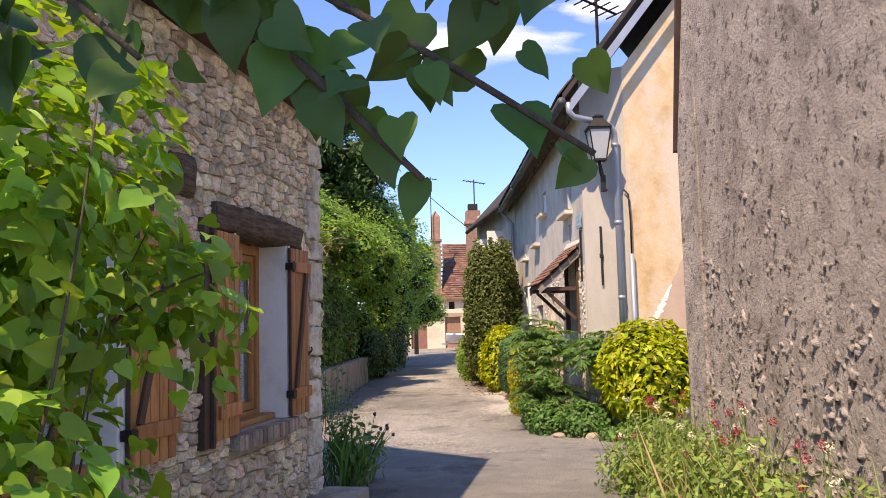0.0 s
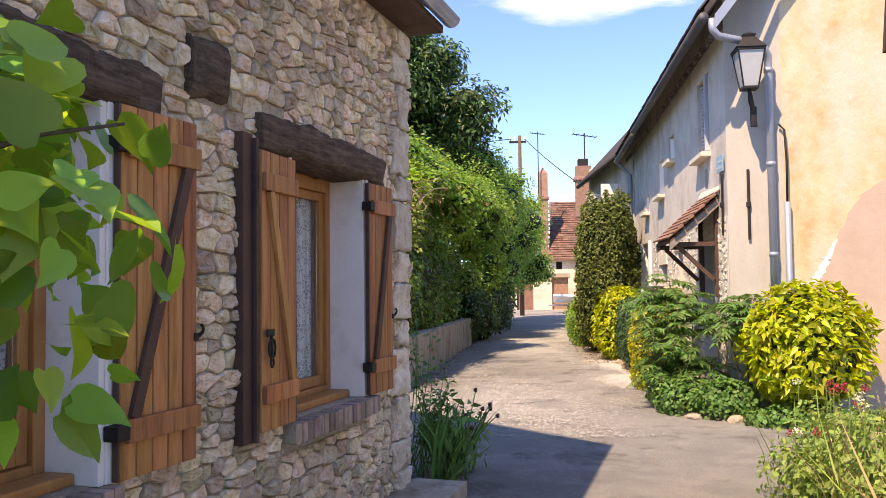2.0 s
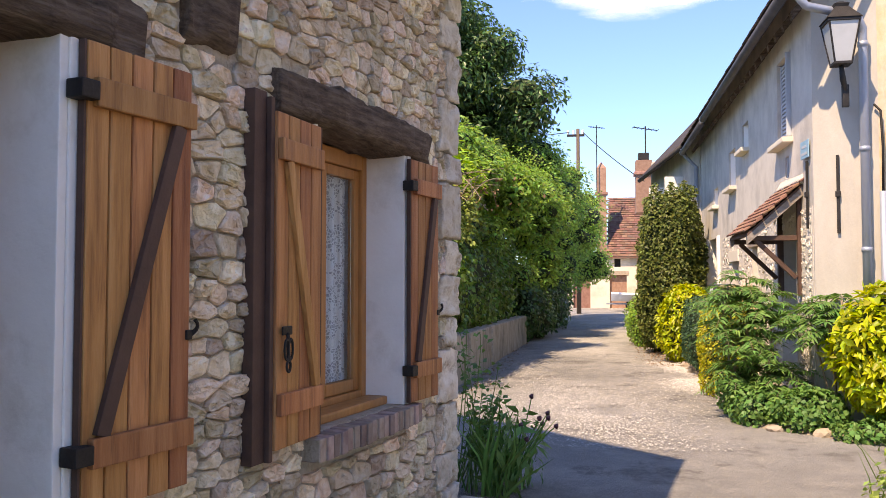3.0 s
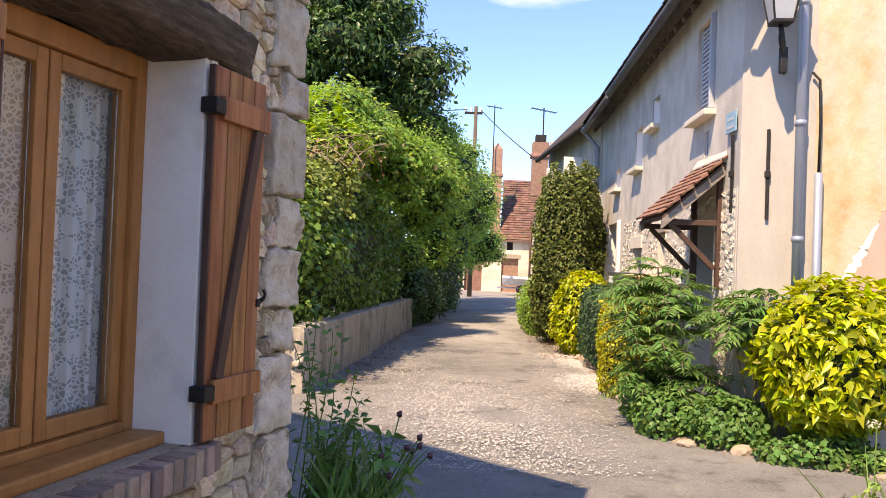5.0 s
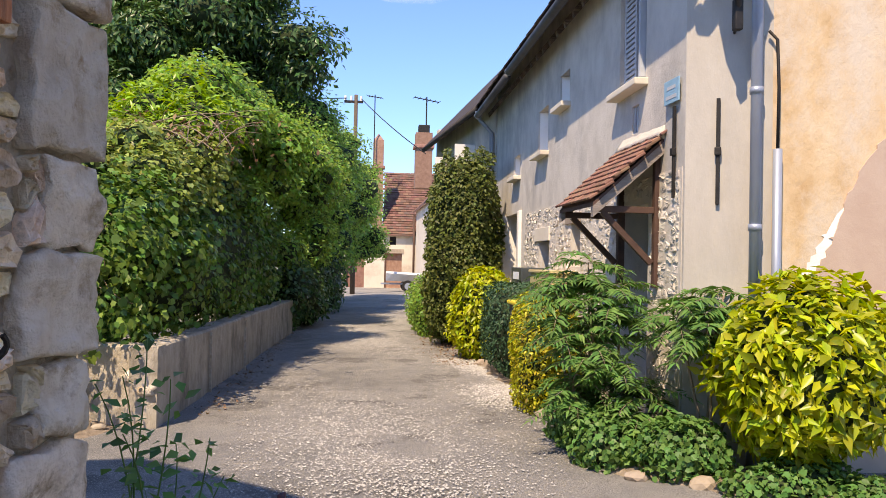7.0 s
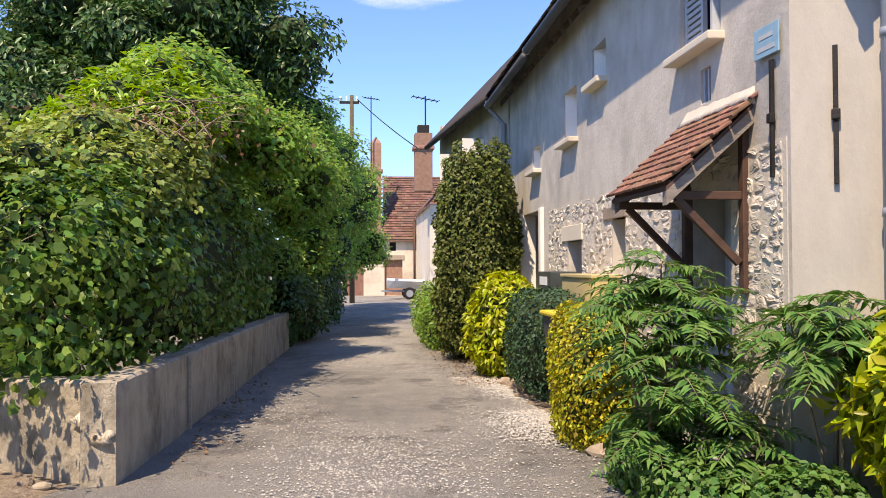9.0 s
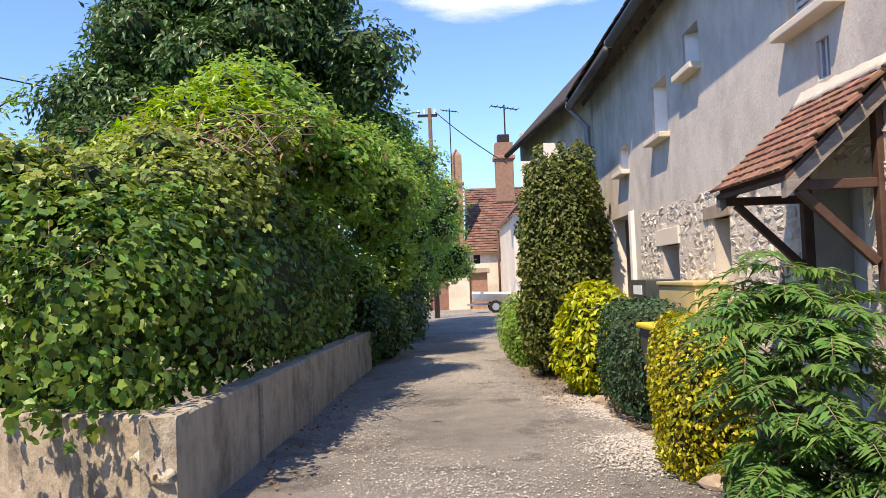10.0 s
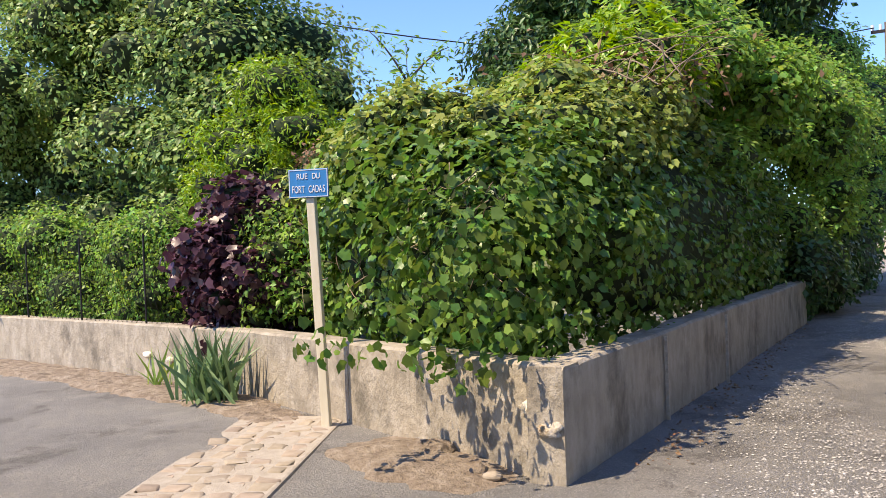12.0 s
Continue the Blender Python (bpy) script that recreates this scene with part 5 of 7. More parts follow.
def house_window(x0, x1, label):
    """A two-leaved wooden window set back in a white reveal, with a lace curtain. Local to the house wall."""
    t = thing("window", label, "window")
    t.matrix_basis = HOUSE @ pose(x0, 0, HZ0)
    t["kind"] = "structure"
    t.name = "window_1"
    w, h, d = x1 - x0, HZ1 - HZ0, 0.22
    bm = bmesh.new()
    box(bm, 0.0, 0.03, -0.035, d, 0.0, h - 0.004, 0.004)
    box(bm, w - 0.03, w, -0.035, d, 0.0, h - 0.004, 0.004)
    box(bm, w + 0.001, w + 0.045, -0.042, 0.01, 0.0, h - 0.006, 0.006)
    part("reveal", bm, M_WHITE, t, "smooth white-painted reveal")
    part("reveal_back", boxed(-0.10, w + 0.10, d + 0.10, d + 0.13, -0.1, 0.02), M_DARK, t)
    bm = bmesh.new()
    for a, b in ((0.03, 0.085), (w - 0.085, w - 0.03)):
        box(bm, a, b, d - 0.03, d + 0.05, 0.03, h - 0.02, 0.006)
    box(bm, 0.085, w - 0.085, d - 0.03, d + 0.05, h - 0.10, h - 0.02, 0.006)
    box(bm, 0.085, w - 0.085, d - 0.03, d + 0.05, 0.03, 0.075, 0.006)
    part("window_frame", bm, M_WINWOOD, t, "orange-brown varnished window frame")
    part("wooden_sill", boxed(0.03, w - 0.03, d - 0.16, d - 0.035, 0.0, 0.045, 0.012), M_WINWOOD, t)
    mid = w / 2
    for a, b in ((0.088, mid - 0.003), (mid + 0.003, w - 0.088)):
        bm = bmesh.new()
        box(bm, a, a + 0.05, d - 0.01, d + 0.035, 0.078, h - 0.103, 0.006)
        box(bm, b - 0.05, b, d - 0.01, d + 0.035, 0.078, h - 0.103, 0.006)
        box(bm, a + 0.05, b - 0.05, d - 0.01, d + 0.035, h - 0.155, h - 0.103, 0.006)
        box(bm, a + 0.05, b - 0.05, d - 0.01, d + 0.035, 0.078, 0.14, 0.006)
        sash = part("casement", bm, M_WINWOOD, t)
        pane = part("pane", boxed(a + 0.05, b - 0.05, d + 0.01, d + 0.016, 0.14, h - 0.155), M_GLASS, sash)
        pane.visible_shadow = False
    bm = bmesh.new()
    cols = []
    for k in range(60):
        x = 0.12 + (w - 0.24) * k / 59
        y = d + 0.062 + 0.012 * math.sin(k * 0.9) + 0.006 * math.sin(k * 2.3)
        cols.append((bm.verts.new((x, y, 0.10)), bm.verts.new((x, y, h - 0.14))))
    for a, b in zip(cols, cols[1:]):
        bm.faces.new((a[0], b[0], b[1], a[1]))
    part("curtain", bm, M_LACE, t, "white flower-patterned lace curtain", True)
    # dark sheet in place of the unlit room behind the curtain
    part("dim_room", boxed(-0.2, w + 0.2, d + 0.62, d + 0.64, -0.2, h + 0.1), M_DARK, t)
    return t


house_window(WA0, WA1, "wooden casement window with a white reveal and lace curtain")
house_window(WB0, WB1, "wooden casement window with a white reveal and lace curtain")


def shutter(label, x, width, height, z, flip, swing):
    """A ledged and braced plank shutter leaf; its hinge edge stands at x on the wall and it swings off the wall by some degrees."""
    t = thing("window_shutter", label, "shutter", group="wooden window shutters")
    t.matrix_basis = HOUSE @ pose(x, -0.062, z) @ pose(0, 0, 0, 0, 0, -swing if not flip else swing)
    s = -1 if flip else 1
    n = round(width / 0.085)
    bw = width / n
    for k in range(n):
        a, b = sorted((s * (k * bw + 0.003), s * ((k + 1) * bw - 0.003)))
        part("plank", boxed(a, b, -0.012, 0.012, 0, height, 0.006), M_SHUTTER, t)
    for zz in (0.13, height - 0.19):
        a, b = sorted((s * 0.02, s * (width - 0.004)))
        part("ledge", boxed(a, b, -0.038, -0.0125, zz, zz + 0.085, 0.005), M_SHUTTER, t)
    p, q = Vector((s * 0.06, 0, 0.215)), Vector((s * (width - 0.07), 0, height - 0.19))
    L = (q - p).length
    ang = math.degrees(math.atan2((q - p).z, (q - p).x))
    br = boxed(0, L, -0.034, -0.0128, -0.025, 0.025, 0.003, Matrix.Translation(p) @ Matrix.Rotation(radians(-ang), 4, "Y"))
    part("brace", br, M_SHUTTER if flip else M_BROWN, t, "" if flip else "dark brown diagonal brace")
    # added brown sheet that makes the gaps between planks look shaded
    part("backing", boxed(*sorted((s * 0.012, s * (width - 0.012))), 0.0122, 0.016, 0.01, height - 0.01), M_BROWN, t)
    for zz in () if flip else (0.17, height - 0.15):
        a, b = sorted((-s * 0.045, s * 0.02))
        part("hinge", boxed(a, b, -0.045, 0.02, zz - 0.025, zz + 0.03, 0.006), M_IRON, t, "black iron hinge")
    part("hinge_stile", boxed(*sorted((-s * 0.008, s * 0.001)), -0.010, 0.014, 0.0, height, 0.002), M_BROWN, t)
    if flip:
        return t
    lx = s * (width - 0.01)
    zl = height * 0.37
    bm = tubed(curved((lx + s * 0.012, 0.0, zl - 0.02), (lx + s * 0.012, -0.03, zl + 0.035), (s * 0.012, -0.014, 0), 6), [0.009, 0.008, 0.007, 0.006, 0.006, 0.007], 6)
    box(bm, *sorted((lx - s * 0.012, lx + s * 0.014)), -0.02, 0.012, zl - 0.03, zl + 0.002, 0.004)
    part("latch", bm, M_IRON, t, "black iron latch")
    return t


shutter("open varnished plank shutter with a dark brace", WA1 + 0.03, 0.43, 1.335, 0.805, False, 3)
sb = shutter("open varnished plank shutter with an ornate iron bolt", WB0 - 0.005, 0.377, 1.31, 0.81, True, 3)
bm = bmesh.new()
for cx, cz, rx_, rz_ in ((-0.343, 0.385, 0.016, 0.04), (-0.312, 0.385, 0.016, 0.04), (-0.3275, 0.32, 0.014, 0.022)):
    tube(bm, [(cx + rx_ * math.cos(a), -0.04, cz + rz_ * math.sin(a)) for a in np.linspace(0, 2 * math.pi, 13)], 0.0055, 6)
tube(bm, [(-0.3275, -0.036, 0.45), (-0.3275, -0.04, 0.34)], 0.008, 6)
box(bm, -0.365, -0.29, -0.036, -0.028, 0.44, 0.475, 0.004)
part("shutter_bolt", bm, M_IRON, sb, "ornate cast iron bolt")
shutter("open varnished plank shutter with a dark brace", WB1 - 0.02, 0.348, 1.31, 0.81, False, 3)
tb = thing("shutter_board", "dark brown upright board beside the window shutter", "board")
tb.matrix_basis = HOUSE @ pose(WB0 - 0.44, -0.04, 0.77)
part("board", boxed(-0.045, 0.04, -0.02, 0.03, 0, 1.42, 0.004), M_BROWN, tb)
part("board", boxed(0.03, 0.055, -0.045, -0.021, 0, 1.40, 0.004), M_BROWN, tb)


def beam(label, x0, x1, z0, z1, seed, d=0.045, sag=0.0):
    t = thing("oak_lintel", label, "beam")
    t.matrix_basis = HOUSE @ pose(x0, 0, z0)
    bm = bmesh.new()
    L, H, n = x1 - x0, z1 - z0, 70
    rows = []
    for i in range(n + 1):
        x = L * i / n
        bend = sag * math.sin(math.pi * i / n)
        ring = []
        for k in range(12):
            a = 2 * math.pi * (k + 0.5) / 12
            ca, sa = math.cos(a), math.sin(a)
            pw = lambda v: math.copysign(abs(v) ** 0.4, v)
            p = Vector((x, (0.24 - d) / 2 + pw(ca) * (0.24 + d) / 2, H / 2 + bend + pw(sa) * H / 2))
            j = noise.noise(Vector((x * 3, k * 0.7, seed))) * 0.018 + noise.noise(Vector((x * 9, k * 2.3, seed))) * 0.016 + noise.noise(Vector((x * 30, k * 3.1, seed))) * 0.007
            p.y += j * ca * 1.5 if ca < 0 else 0
            p.z += j * sa * 1.2
            ring.append(bm.verts.new(p))
        rows.append(ring)
    for a, b in zip(rows, rows[1:]):
        for k in range(12):
            bm.faces.new((a[k], a[(k + 1) % 12], b[(k + 1) % 12], b[k]))
    bm.faces.new(rows[0][::-1])
    bm.faces.new(rows[-1])
    bmesh.ops.recalc_face_normals(bm, faces=bm.faces)
    part("timber", bm, M_DARKWOOD, t, "", True)


beam("rough dark oak lintel beam over the window", hx(5.24), hx(6.78), 2.12, 2.32, 3, 0.07, 0.02)
beam("rough dark oak lintel beam over the window", hx(2.95), hx(4.50), 2.12, 2.33, 9, 0.06, 0.015)
beam("square dark oak beam end in the stone wall", hx(4.71), hx(4.98), 2.28, 2.55, 5, 0.05)


def brick_sill(x0, x1, z, label):
    t = thing("window_sill", label, "window sill")
    t.matrix_basis = HOUSE @ pose(x0, 0, z)
    me = None
    n = int((x1 - x0) / 0.062)
    r = np.random.default_rng(4)
    for k in range(n):
        if me is None:
            bm = boxed(0.004, 0.054, -0.10, 0.21, -0.105, -0.004, 0.006)
            ob = part("brick", bm, M_BRICKSILL, t)
            me = ob.data
        else:
            ob = piece("brick", me, t, Matrix())
        ob.matrix_basis = pose(k * 0.062, r.uniform(-0.008, 0.008), r.uniform(-0.004, 0.002), r.uniform(-1, 1), r.uniform(-2, 2), 0)
    part("mortar_bed", boxed(0, n * 0.062, -0.088, 0.2, -0.10, -0.012), M_MORTAR, t)


brick_sill(WB0 - 0.04, WB1 + 0.10, HZ0 + 0.0, "worn brick-on-edge window sill under the shutters")
brick_sill(WA0 - 0.04, WA1 + 0.10, HZ0 + 0.0, "worn brick-on-edge window sill under the shutters")


# ---- on the rendered house ----
def downpipe():
    t = thing("downpipe", "grey zinc downpipe with an elbow from the gutter", "pipe", (2.60, 10.85, 0))
    path = [(1.95, 10.62, 4.36), (1.96, 10.62, 4.24), (2.02, 10.63, 4.17), (2.2, 10.68, 4.14), (2.44, 10.74, 4.10), (2.54, 10.78, 4.06), (2.59, 10.82, 3.98), (2.60, 10.85, 3.85), (2.60, 10.85, 0.02)]
    ob = part("pipe", tubed(path, 0.042, 12), M_ZINC, t, "", True)
    ob.matrix_basis = t.matrix_basis.inverted()
    for z in (0.6, 1.75, 2.75, 3.8):
        part("pipe_collar", tubed([(0, 0, z), (0, 0, z + 0.05)], 0.050, 12), M_ZINC, t, "", True)
    c = thing("cable_conduit", "thin grey conduit with a black cable above", "pipe", (2.755, 10.83, 0))
    part("conduit", tubed([(0, 0, 0.05), (0, 0, 2.35)], 0.034, 10), M_ZINC, c, "", True)
    part("cable", tubed([(0, 0, 2.35), (0.005, 0, 2.8), (-0.01, 0.0, 3.15), (-0.06, 0.03, 3.22)], 0.012, 6), M_IRON, c, "black cable", True)


downpipe()


def lantern():
    t = thing("street_lantern", "old glazed street lantern on an iron wall bracket", "street lamp", (2.34, 10.66, 3.24))
    br = part("bracket", tubed([(0, 0, 0.34), (0.02, 0.02, 0.20), (0.06, 0.08, 0.10), (0.06, 0.09, -0.03)], [0.02, 0.03, 0.022, 0.02], 8), M_IRON, t, "", True)
    bm = tubed([(0.06, 0.09, 0.0), (0.18, 0.40, 0.0)], 0.012, 6)
    box(bm, 0.03, 0.09, 0.06, 0.12, -0.06, 0.16, 0.008)
    part("arm", bm, M_IRON, t)
    bm = bmesh.new()

    def ring(z, r):
        return [bm.verts.new((r * sx, r * sy, z)) for sx, sy in ((-1, -1), (1, -1), (1, 1), (-1, 1))]
    a, b = ring(0.36, 0.075), ring(0.74, 0.135)
    part("glass_body", _skin(bm, [a, b]), M_LAMPGLASS, t, "milky glass panes")
    bm = bmesh.new()
    for sx, sy in ((-1, -1), (1, -1), (1, 1), (-1, 1)):
        tube(bm, [(0.078 * sx, 0.078 * sy, 0.35), (0.139 * sx, 0.139 * sy, 0.745)], 0.009, 5)
    box(bm, -0.085, 0.085, -0.085, 0.085, 0.33, 0.36, 0.006)
    box(bm, -0.15, 0.15, -0.15, 0.15, 0.74, 0.77, 0.006)
    part("lantern_frame", bm, M_IRON, t)
    bm = bmesh.new()
    rings = [[bm.verts.new((r * sx, r * sy, z)) for sx, sy in ((-1, -1), (1, -1), (1, 1), (-1, 1))] for z, r in ((0.77, 0.16), (0.86, 0.09), (0.90, 0.06), (0.93, 0.07), (0.96, 0.02))]
    part("cap", _skin(bm, rings), M_IRON, t)


def _skin(bm, rings):
    for a, b in zip(rings, rings[1:]):
        for k in range(len(a)):
            bm.faces.new((a[k], a[(k + 1) % len(a)], b[(k + 1) % len(a)], b[k]))
    bm.faces.new(rings[0][::-1])
    bm.faces.new(rings[-1])
    return bm


M_LAMPGLASS = material("milky_glass", [(0.42, 0.44, 0.44), (0.50, 0.52, 0.52)], 4, 0.25, 0.0)
lantern()


def wall_tie(x, y, z0, z1, rz):
    t = thing("wall_tie", "rusty black iron wall tie bar", "wall tie", (x, y, z0), rz, "iron wall ties")
    part("bar", boxed(-0.014, 0.014, -0.022, 0.0, 0, z1 - z0, 0.003), M_IRON, t)
    part("collar", boxed(-0.024, 0.024, -0.036, 0.0, (z1 - z0) * 0.5 - 0.03, (z1 - z0) * 0.5 + 0.03, 0.006), M_IRON, t)


wall_tie(2.405, 11.055, 1.95, 2.75, -29)
wall_tie(2.192, 11.36, 2.02, 2.74, -90)

pl = thing("street_plate", "faded pale blue enamel street name plate", "sign", (2.18, 11.40, 2.77), -88)
part("plate", boxed(-0.14, 0.14, -0.012, 0.0, 0, 0.19, 0.004), M_BLUEPALE, pl)
for k, (w, z) in enumerate(((0.16, 0.125), (0.20, 0.05))):
    part("lettering_bar", boxed(-w / 2, w / 2, -0.0145, -0.0125, z - 0.014, z + 0.014), M_SHUTGREY, pl, "illegible lettering")


M_BARGE = material("weathered_grey_board", [(0.20, 0.165, 0.135), (0.34, 0.29, 0.25)], 8, 0.9, 0.6, 25, stretch=(1, 4, 4))


def canopy():
    t = thing("door_canopy", "small clay-tiled timber canopy over the door", "canopy", (2.24, 12.2, 0))
    y0, y1 = -0.56, 0.56
    hi, lo = Vector((0.02, 0, 2.58)), Vector((-0.62, 0, 1.99))
    sl = lo - hi
    part("roof_deck", solid([(hi.x, y0, hi.z), (hi.x, y1, hi.z), (lo.x, y1, lo.z), (lo.x, y0, lo.z), (hi.x, y0, hi.z - 0.03), (hi.x, y1, hi.z - 0.03), (lo.x, y1, lo.z - 0.03), (lo.x, y0, lo.z - 0.03)],
                            [(0, 1, 2, 3), (7, 6, 5, 4), (0, 4, 5, 1), (1, 5, 6, 2), (2, 6, 7, 3), (3, 7, 4, 0)]), M_BROWN, t)
    for y in (y0 + 0.03, y1 - 0.03):
        bm = solid([(hi.x, y - 0.035, hi.z - 0.03), (hi.x, y + 0.035, hi.z - 0.03), (lo.x, y + 0.035, lo.z - 0.03), (lo.x, y - 0.035, lo.z - 0.03),
                    (hi.x, y - 0.035, hi.z - 0.13), (hi.x, y + 0.035, hi.z - 0.13), (lo.x, y + 0.035, lo.z - 0.12), (lo.x, y - 0.035, lo.z - 0.12)],
                   [(0, 1, 2, 3), (7, 6, 5, 4), (0, 4, 5, 1), (1, 5, 6, 2), (2, 6, 7, 3), (3, 7, 4, 0)])
        part("rafter", bm, M_BARGE, t, "weathered pale grey barge board")
    for y in (-0.45, 0.50):
        part("wall_post", boxed(-0.075, -0.01, y - 0.035, y + 0.035, 1.30, 2.44, 0.008), M_BROWN, t)
        part("arm", boxed(-0.58, -0.076, y - 0.026, y + 0.026, 1.915, 1.97, 0.006), M_BROWN, t)
        d = Vector((-0.42, 0, 0.42))
        part("strut", boxed(0, d.length, -0.023, 0.023, -0.025, 0.025, 0.005, Matrix.Translation((-0.09, y, 1.50)) @ Matrix.Rotation(radians(-135), 4, "Y")), M_BROWN, t)
    part("eave_beam", boxed(-0.60, -0.50, y0 + 0.01, y1 - 0.01, 1.985, 2.03, 0.006), M_BROWN, t)
    r = np.random.default_rng(9)
    me = None
    ang = math.degrees(math.atan2(-sl.z, -sl.x))
    rows, cols = 10, 12
    for row in range(rows):
        for k in range(cols + 1):
            yy = y0 - 0.02 + (k - 0.5 * (row % 2)) * (y1 - y0 + 0.04) / cols
            if yy + 0.14 > y1 + 0.1:
                continue
            p = lo + (hi - lo) * (row / rows)
            m = Matrix.Translation((p.x - 0.03, yy, p.z + 0.022)) @ Matrix.Rotation(radians(-ang + 9 + r.uniform(-2, 2)), 4, "Y") @ Matrix.Rotation(radians(r.uniform(-2.5, 2.5)), 4, "Z")
            if me is None:
                ob = part("roof_tile", boxed(0, 0.15, 0.003, 0.092, 0, 0.020, 0.006), M_TILE, t)
                me = ob.data
                ob.matrix_basis = m
            else:
                piece("roof_tile", me, t, m)
    bm = bmesh.new()
    rows_ = []
    for k in range(25):
        y = y0 - 0.02 + (y1 - y0 + 0.04) * k / 24
        e = 0.008 * noise.noise(Vector((y * 9, 1.0, 0)))
        rows_.append([bm.verts.new(q) for q in ((0.0, y, 2.50), (-0.085 + e, y, 2.555 + e), (-0.055, y, 2.60 + e), (-0.02, y, 2.66 + 2 * e), (0.0, y, 2.70 + 2 * e))])
    for a, b in zip(rows_, rows_[1:]):
        for k in range(4):
            bm.faces.new((a[k], b[k], b[k + 1], a[k + 1]))
    bm.faces.new(rows_[0])
    bm.faces.new(rows_[-1][::-1])
    bmesh.ops.recalc_face_normals(bm, faces=bm.faces)
    part("mortar_fillet", bm, M_PALEMORTAR, t, "pale mortar fillet along the wall", True)


canopy()

# ---- boxes, bin, sign post ----
mb = thing("meter_box", "dark grey letter box on a post", "letter box", (2.05, 16.25, 0))
part("post", boxed(-0.04, 0.04, -0.04, 0.04, 0, 1.12), M_PLASTIC, mb)
part("box", boxed(-0.16, 0.16, -0.35, 0.35, 1.12, 1.42, 0.01), M_PLASTIC, mb)
part("slot_label", boxed(-0.165, -0.158, -0.18, 0.2, 1.26, 1.36), M_LETTER, mb, "pale label with a slot")
mc = thing("meter_box", "beige plastic meter cabinet beside the letter box", "meter cabinet", (2.10, 15.05, 0))
part("cabinet", boxed(-0.14, 0.14, -0.60, 0.60, 0.02, 1.36, 0.015), M_BEIGEBOX, mc)
part("lid", boxed(-0.16, 0.16, -0.62, 0.62, 1.362, 1.40, 0.01), M_BEIGEBOX, mc)
bn = thing("wheelie_bin", "dark wheelie bin with a yellow lid behind the hedge", "bin", (1.78, 14.36, 0))
bm = bmesh.new()
rings = [[bm.verts.new((sx * a, sy * b, z)) for sx, sy in ((-1, -1), (1, -1), (1, 1), (-1, 1))] for z, a, b in ((0.06, 0.2, 0.22), (1.0, 0.27, 0.30))]
part("body", _skin(bm, rings), M_PLASTIC, bn)
part("lid", boxed(-0.30, 0.30, -0.33, 0.33, 1.003, 1.05, 0.02), M_YELLOW, bn, "yellow plastic lid")
for s in (-1, 1):
    part("wheel", tubed([(0.2, s * 0.24, 0.09), (0.2, s * 0.28, 0.09)], 0.09, 14), M_IRON, bn)


def text_mesh(body, size, mat, parent, m, depth=0.002):
    cu = bpy.data.curves.new("lettering", "FONT")
    cu.body, cu.size, cu.extrude, cu.align_x, cu.align_y = body, size, depth, "CENTER", "CENTER"
    tmp = bpy.data.objects.new("lettering", cu)
    scene.collection.objects.link(tmp)
    me = bpy.data.meshes.new_from_object(tmp.evaluated_get(bpy.context.evaluated_depsgraph_get()))
    bpy.data.objects.remove(tmp)
    me.materials.append(mat)
    return piece("lettering", me, parent, m)


sp = thing("street_sign", "blue street sign on a cream wooden post by the garden wall", "street sign", (-4.31, 13.22, 0), 16)
part("post", boxed(-0.035, 0.035, -0.03, 0.03, -0.02, 1.88, 0.006, Matrix.Rotation(radians(-1.8), 4, "Y")), M_POST, sp)
plate = part("plate", boxed(-0.17, 0.17, -0.048, -0.034, 1.86, 2.09, 0.005), M_BLUE, sp, "bright blue enamel plate with white lettering")
plate.matrix_basis = pose(-0.06, 0, 0, 0, 0, 0)
bm = bmesh.new()
for x0, x1, z0, z1 in ((-0.165, 0.165, 1.865, 1.870), (-0.165, 0.165, 2.08, 2.085), (-0.165, -0.16, 1.87, 2.08), (0.16, 0.165, 1.87, 2.08)):
    box(bm, x0, x1, -0.0505, -0.0485, z0, z1)
part("border", bm, M_LETTER, plate)
for word, z, sx, sz, step in (("RUE DU", 2.03, 0.8, 1.0, 0.034), ("FORT CADAS", 1.925, 0.66, 1.25, 0.0295)):
    for k, ch in enumerate(word):
        if ch != " ":
            text_mesh(ch, 0.066, M_LETTER, plate, pose((k - (len(word) - 1) / 2) * step, -0.05, z, 90, 0, 0) @ Matrix.Diagonal((sx, sz, 1, 1)))

# ---- end of the lane: chimneys, pole, aerials, trailer ----
def chimney(x, y, z0, z1, w, label, pot):
    t = thing("chimney", label, "chimney", (x, y, z0))
    part("shaft", boxed(-w / 2, w / 2, -w / 2, w / 2, 0, z1 - z0, 0.02), M_BRICK, t)
    part("cornice", boxed(-w / 2 - 0.08, w / 2 + 0.08, -w / 2 - 0.08, w / 2 + 0.08, (z1 - z0) * 0.72, (z1 - z0) * 0.72 + 0.15, 0.02), M_BRICK, t)
    if pot == "point":
        part("capstone", solid([(-w / 2, -w / 2, 0), (w / 2, -w / 2, 0), (w / 2, w / 2, 0), (-w / 2, w / 2, 0), (0, 0, 0.4)], [(3, 2, 1, 0), (0, 1, 4), (1, 2, 4), (2, 3, 4), (3, 0, 4)]), M_BRICK, t).matrix_basis = pose(0, 0, z1 - z0)
    else:
        part("pot", boxed(-w / 3, w / 3, -w / 3, w / 3, z1 - z0, z1 - z0 + 0.35, 0.03), M_IRON, t)


chimney(0.70, 49.5, 2.5, 7.9, 0.56, "tall brick chimney with a pointed cap", "point")
chimney(2.45, 40.6, 4.6, 7.0, 0.72, "brick chimney stack with a flat cap", "flat")


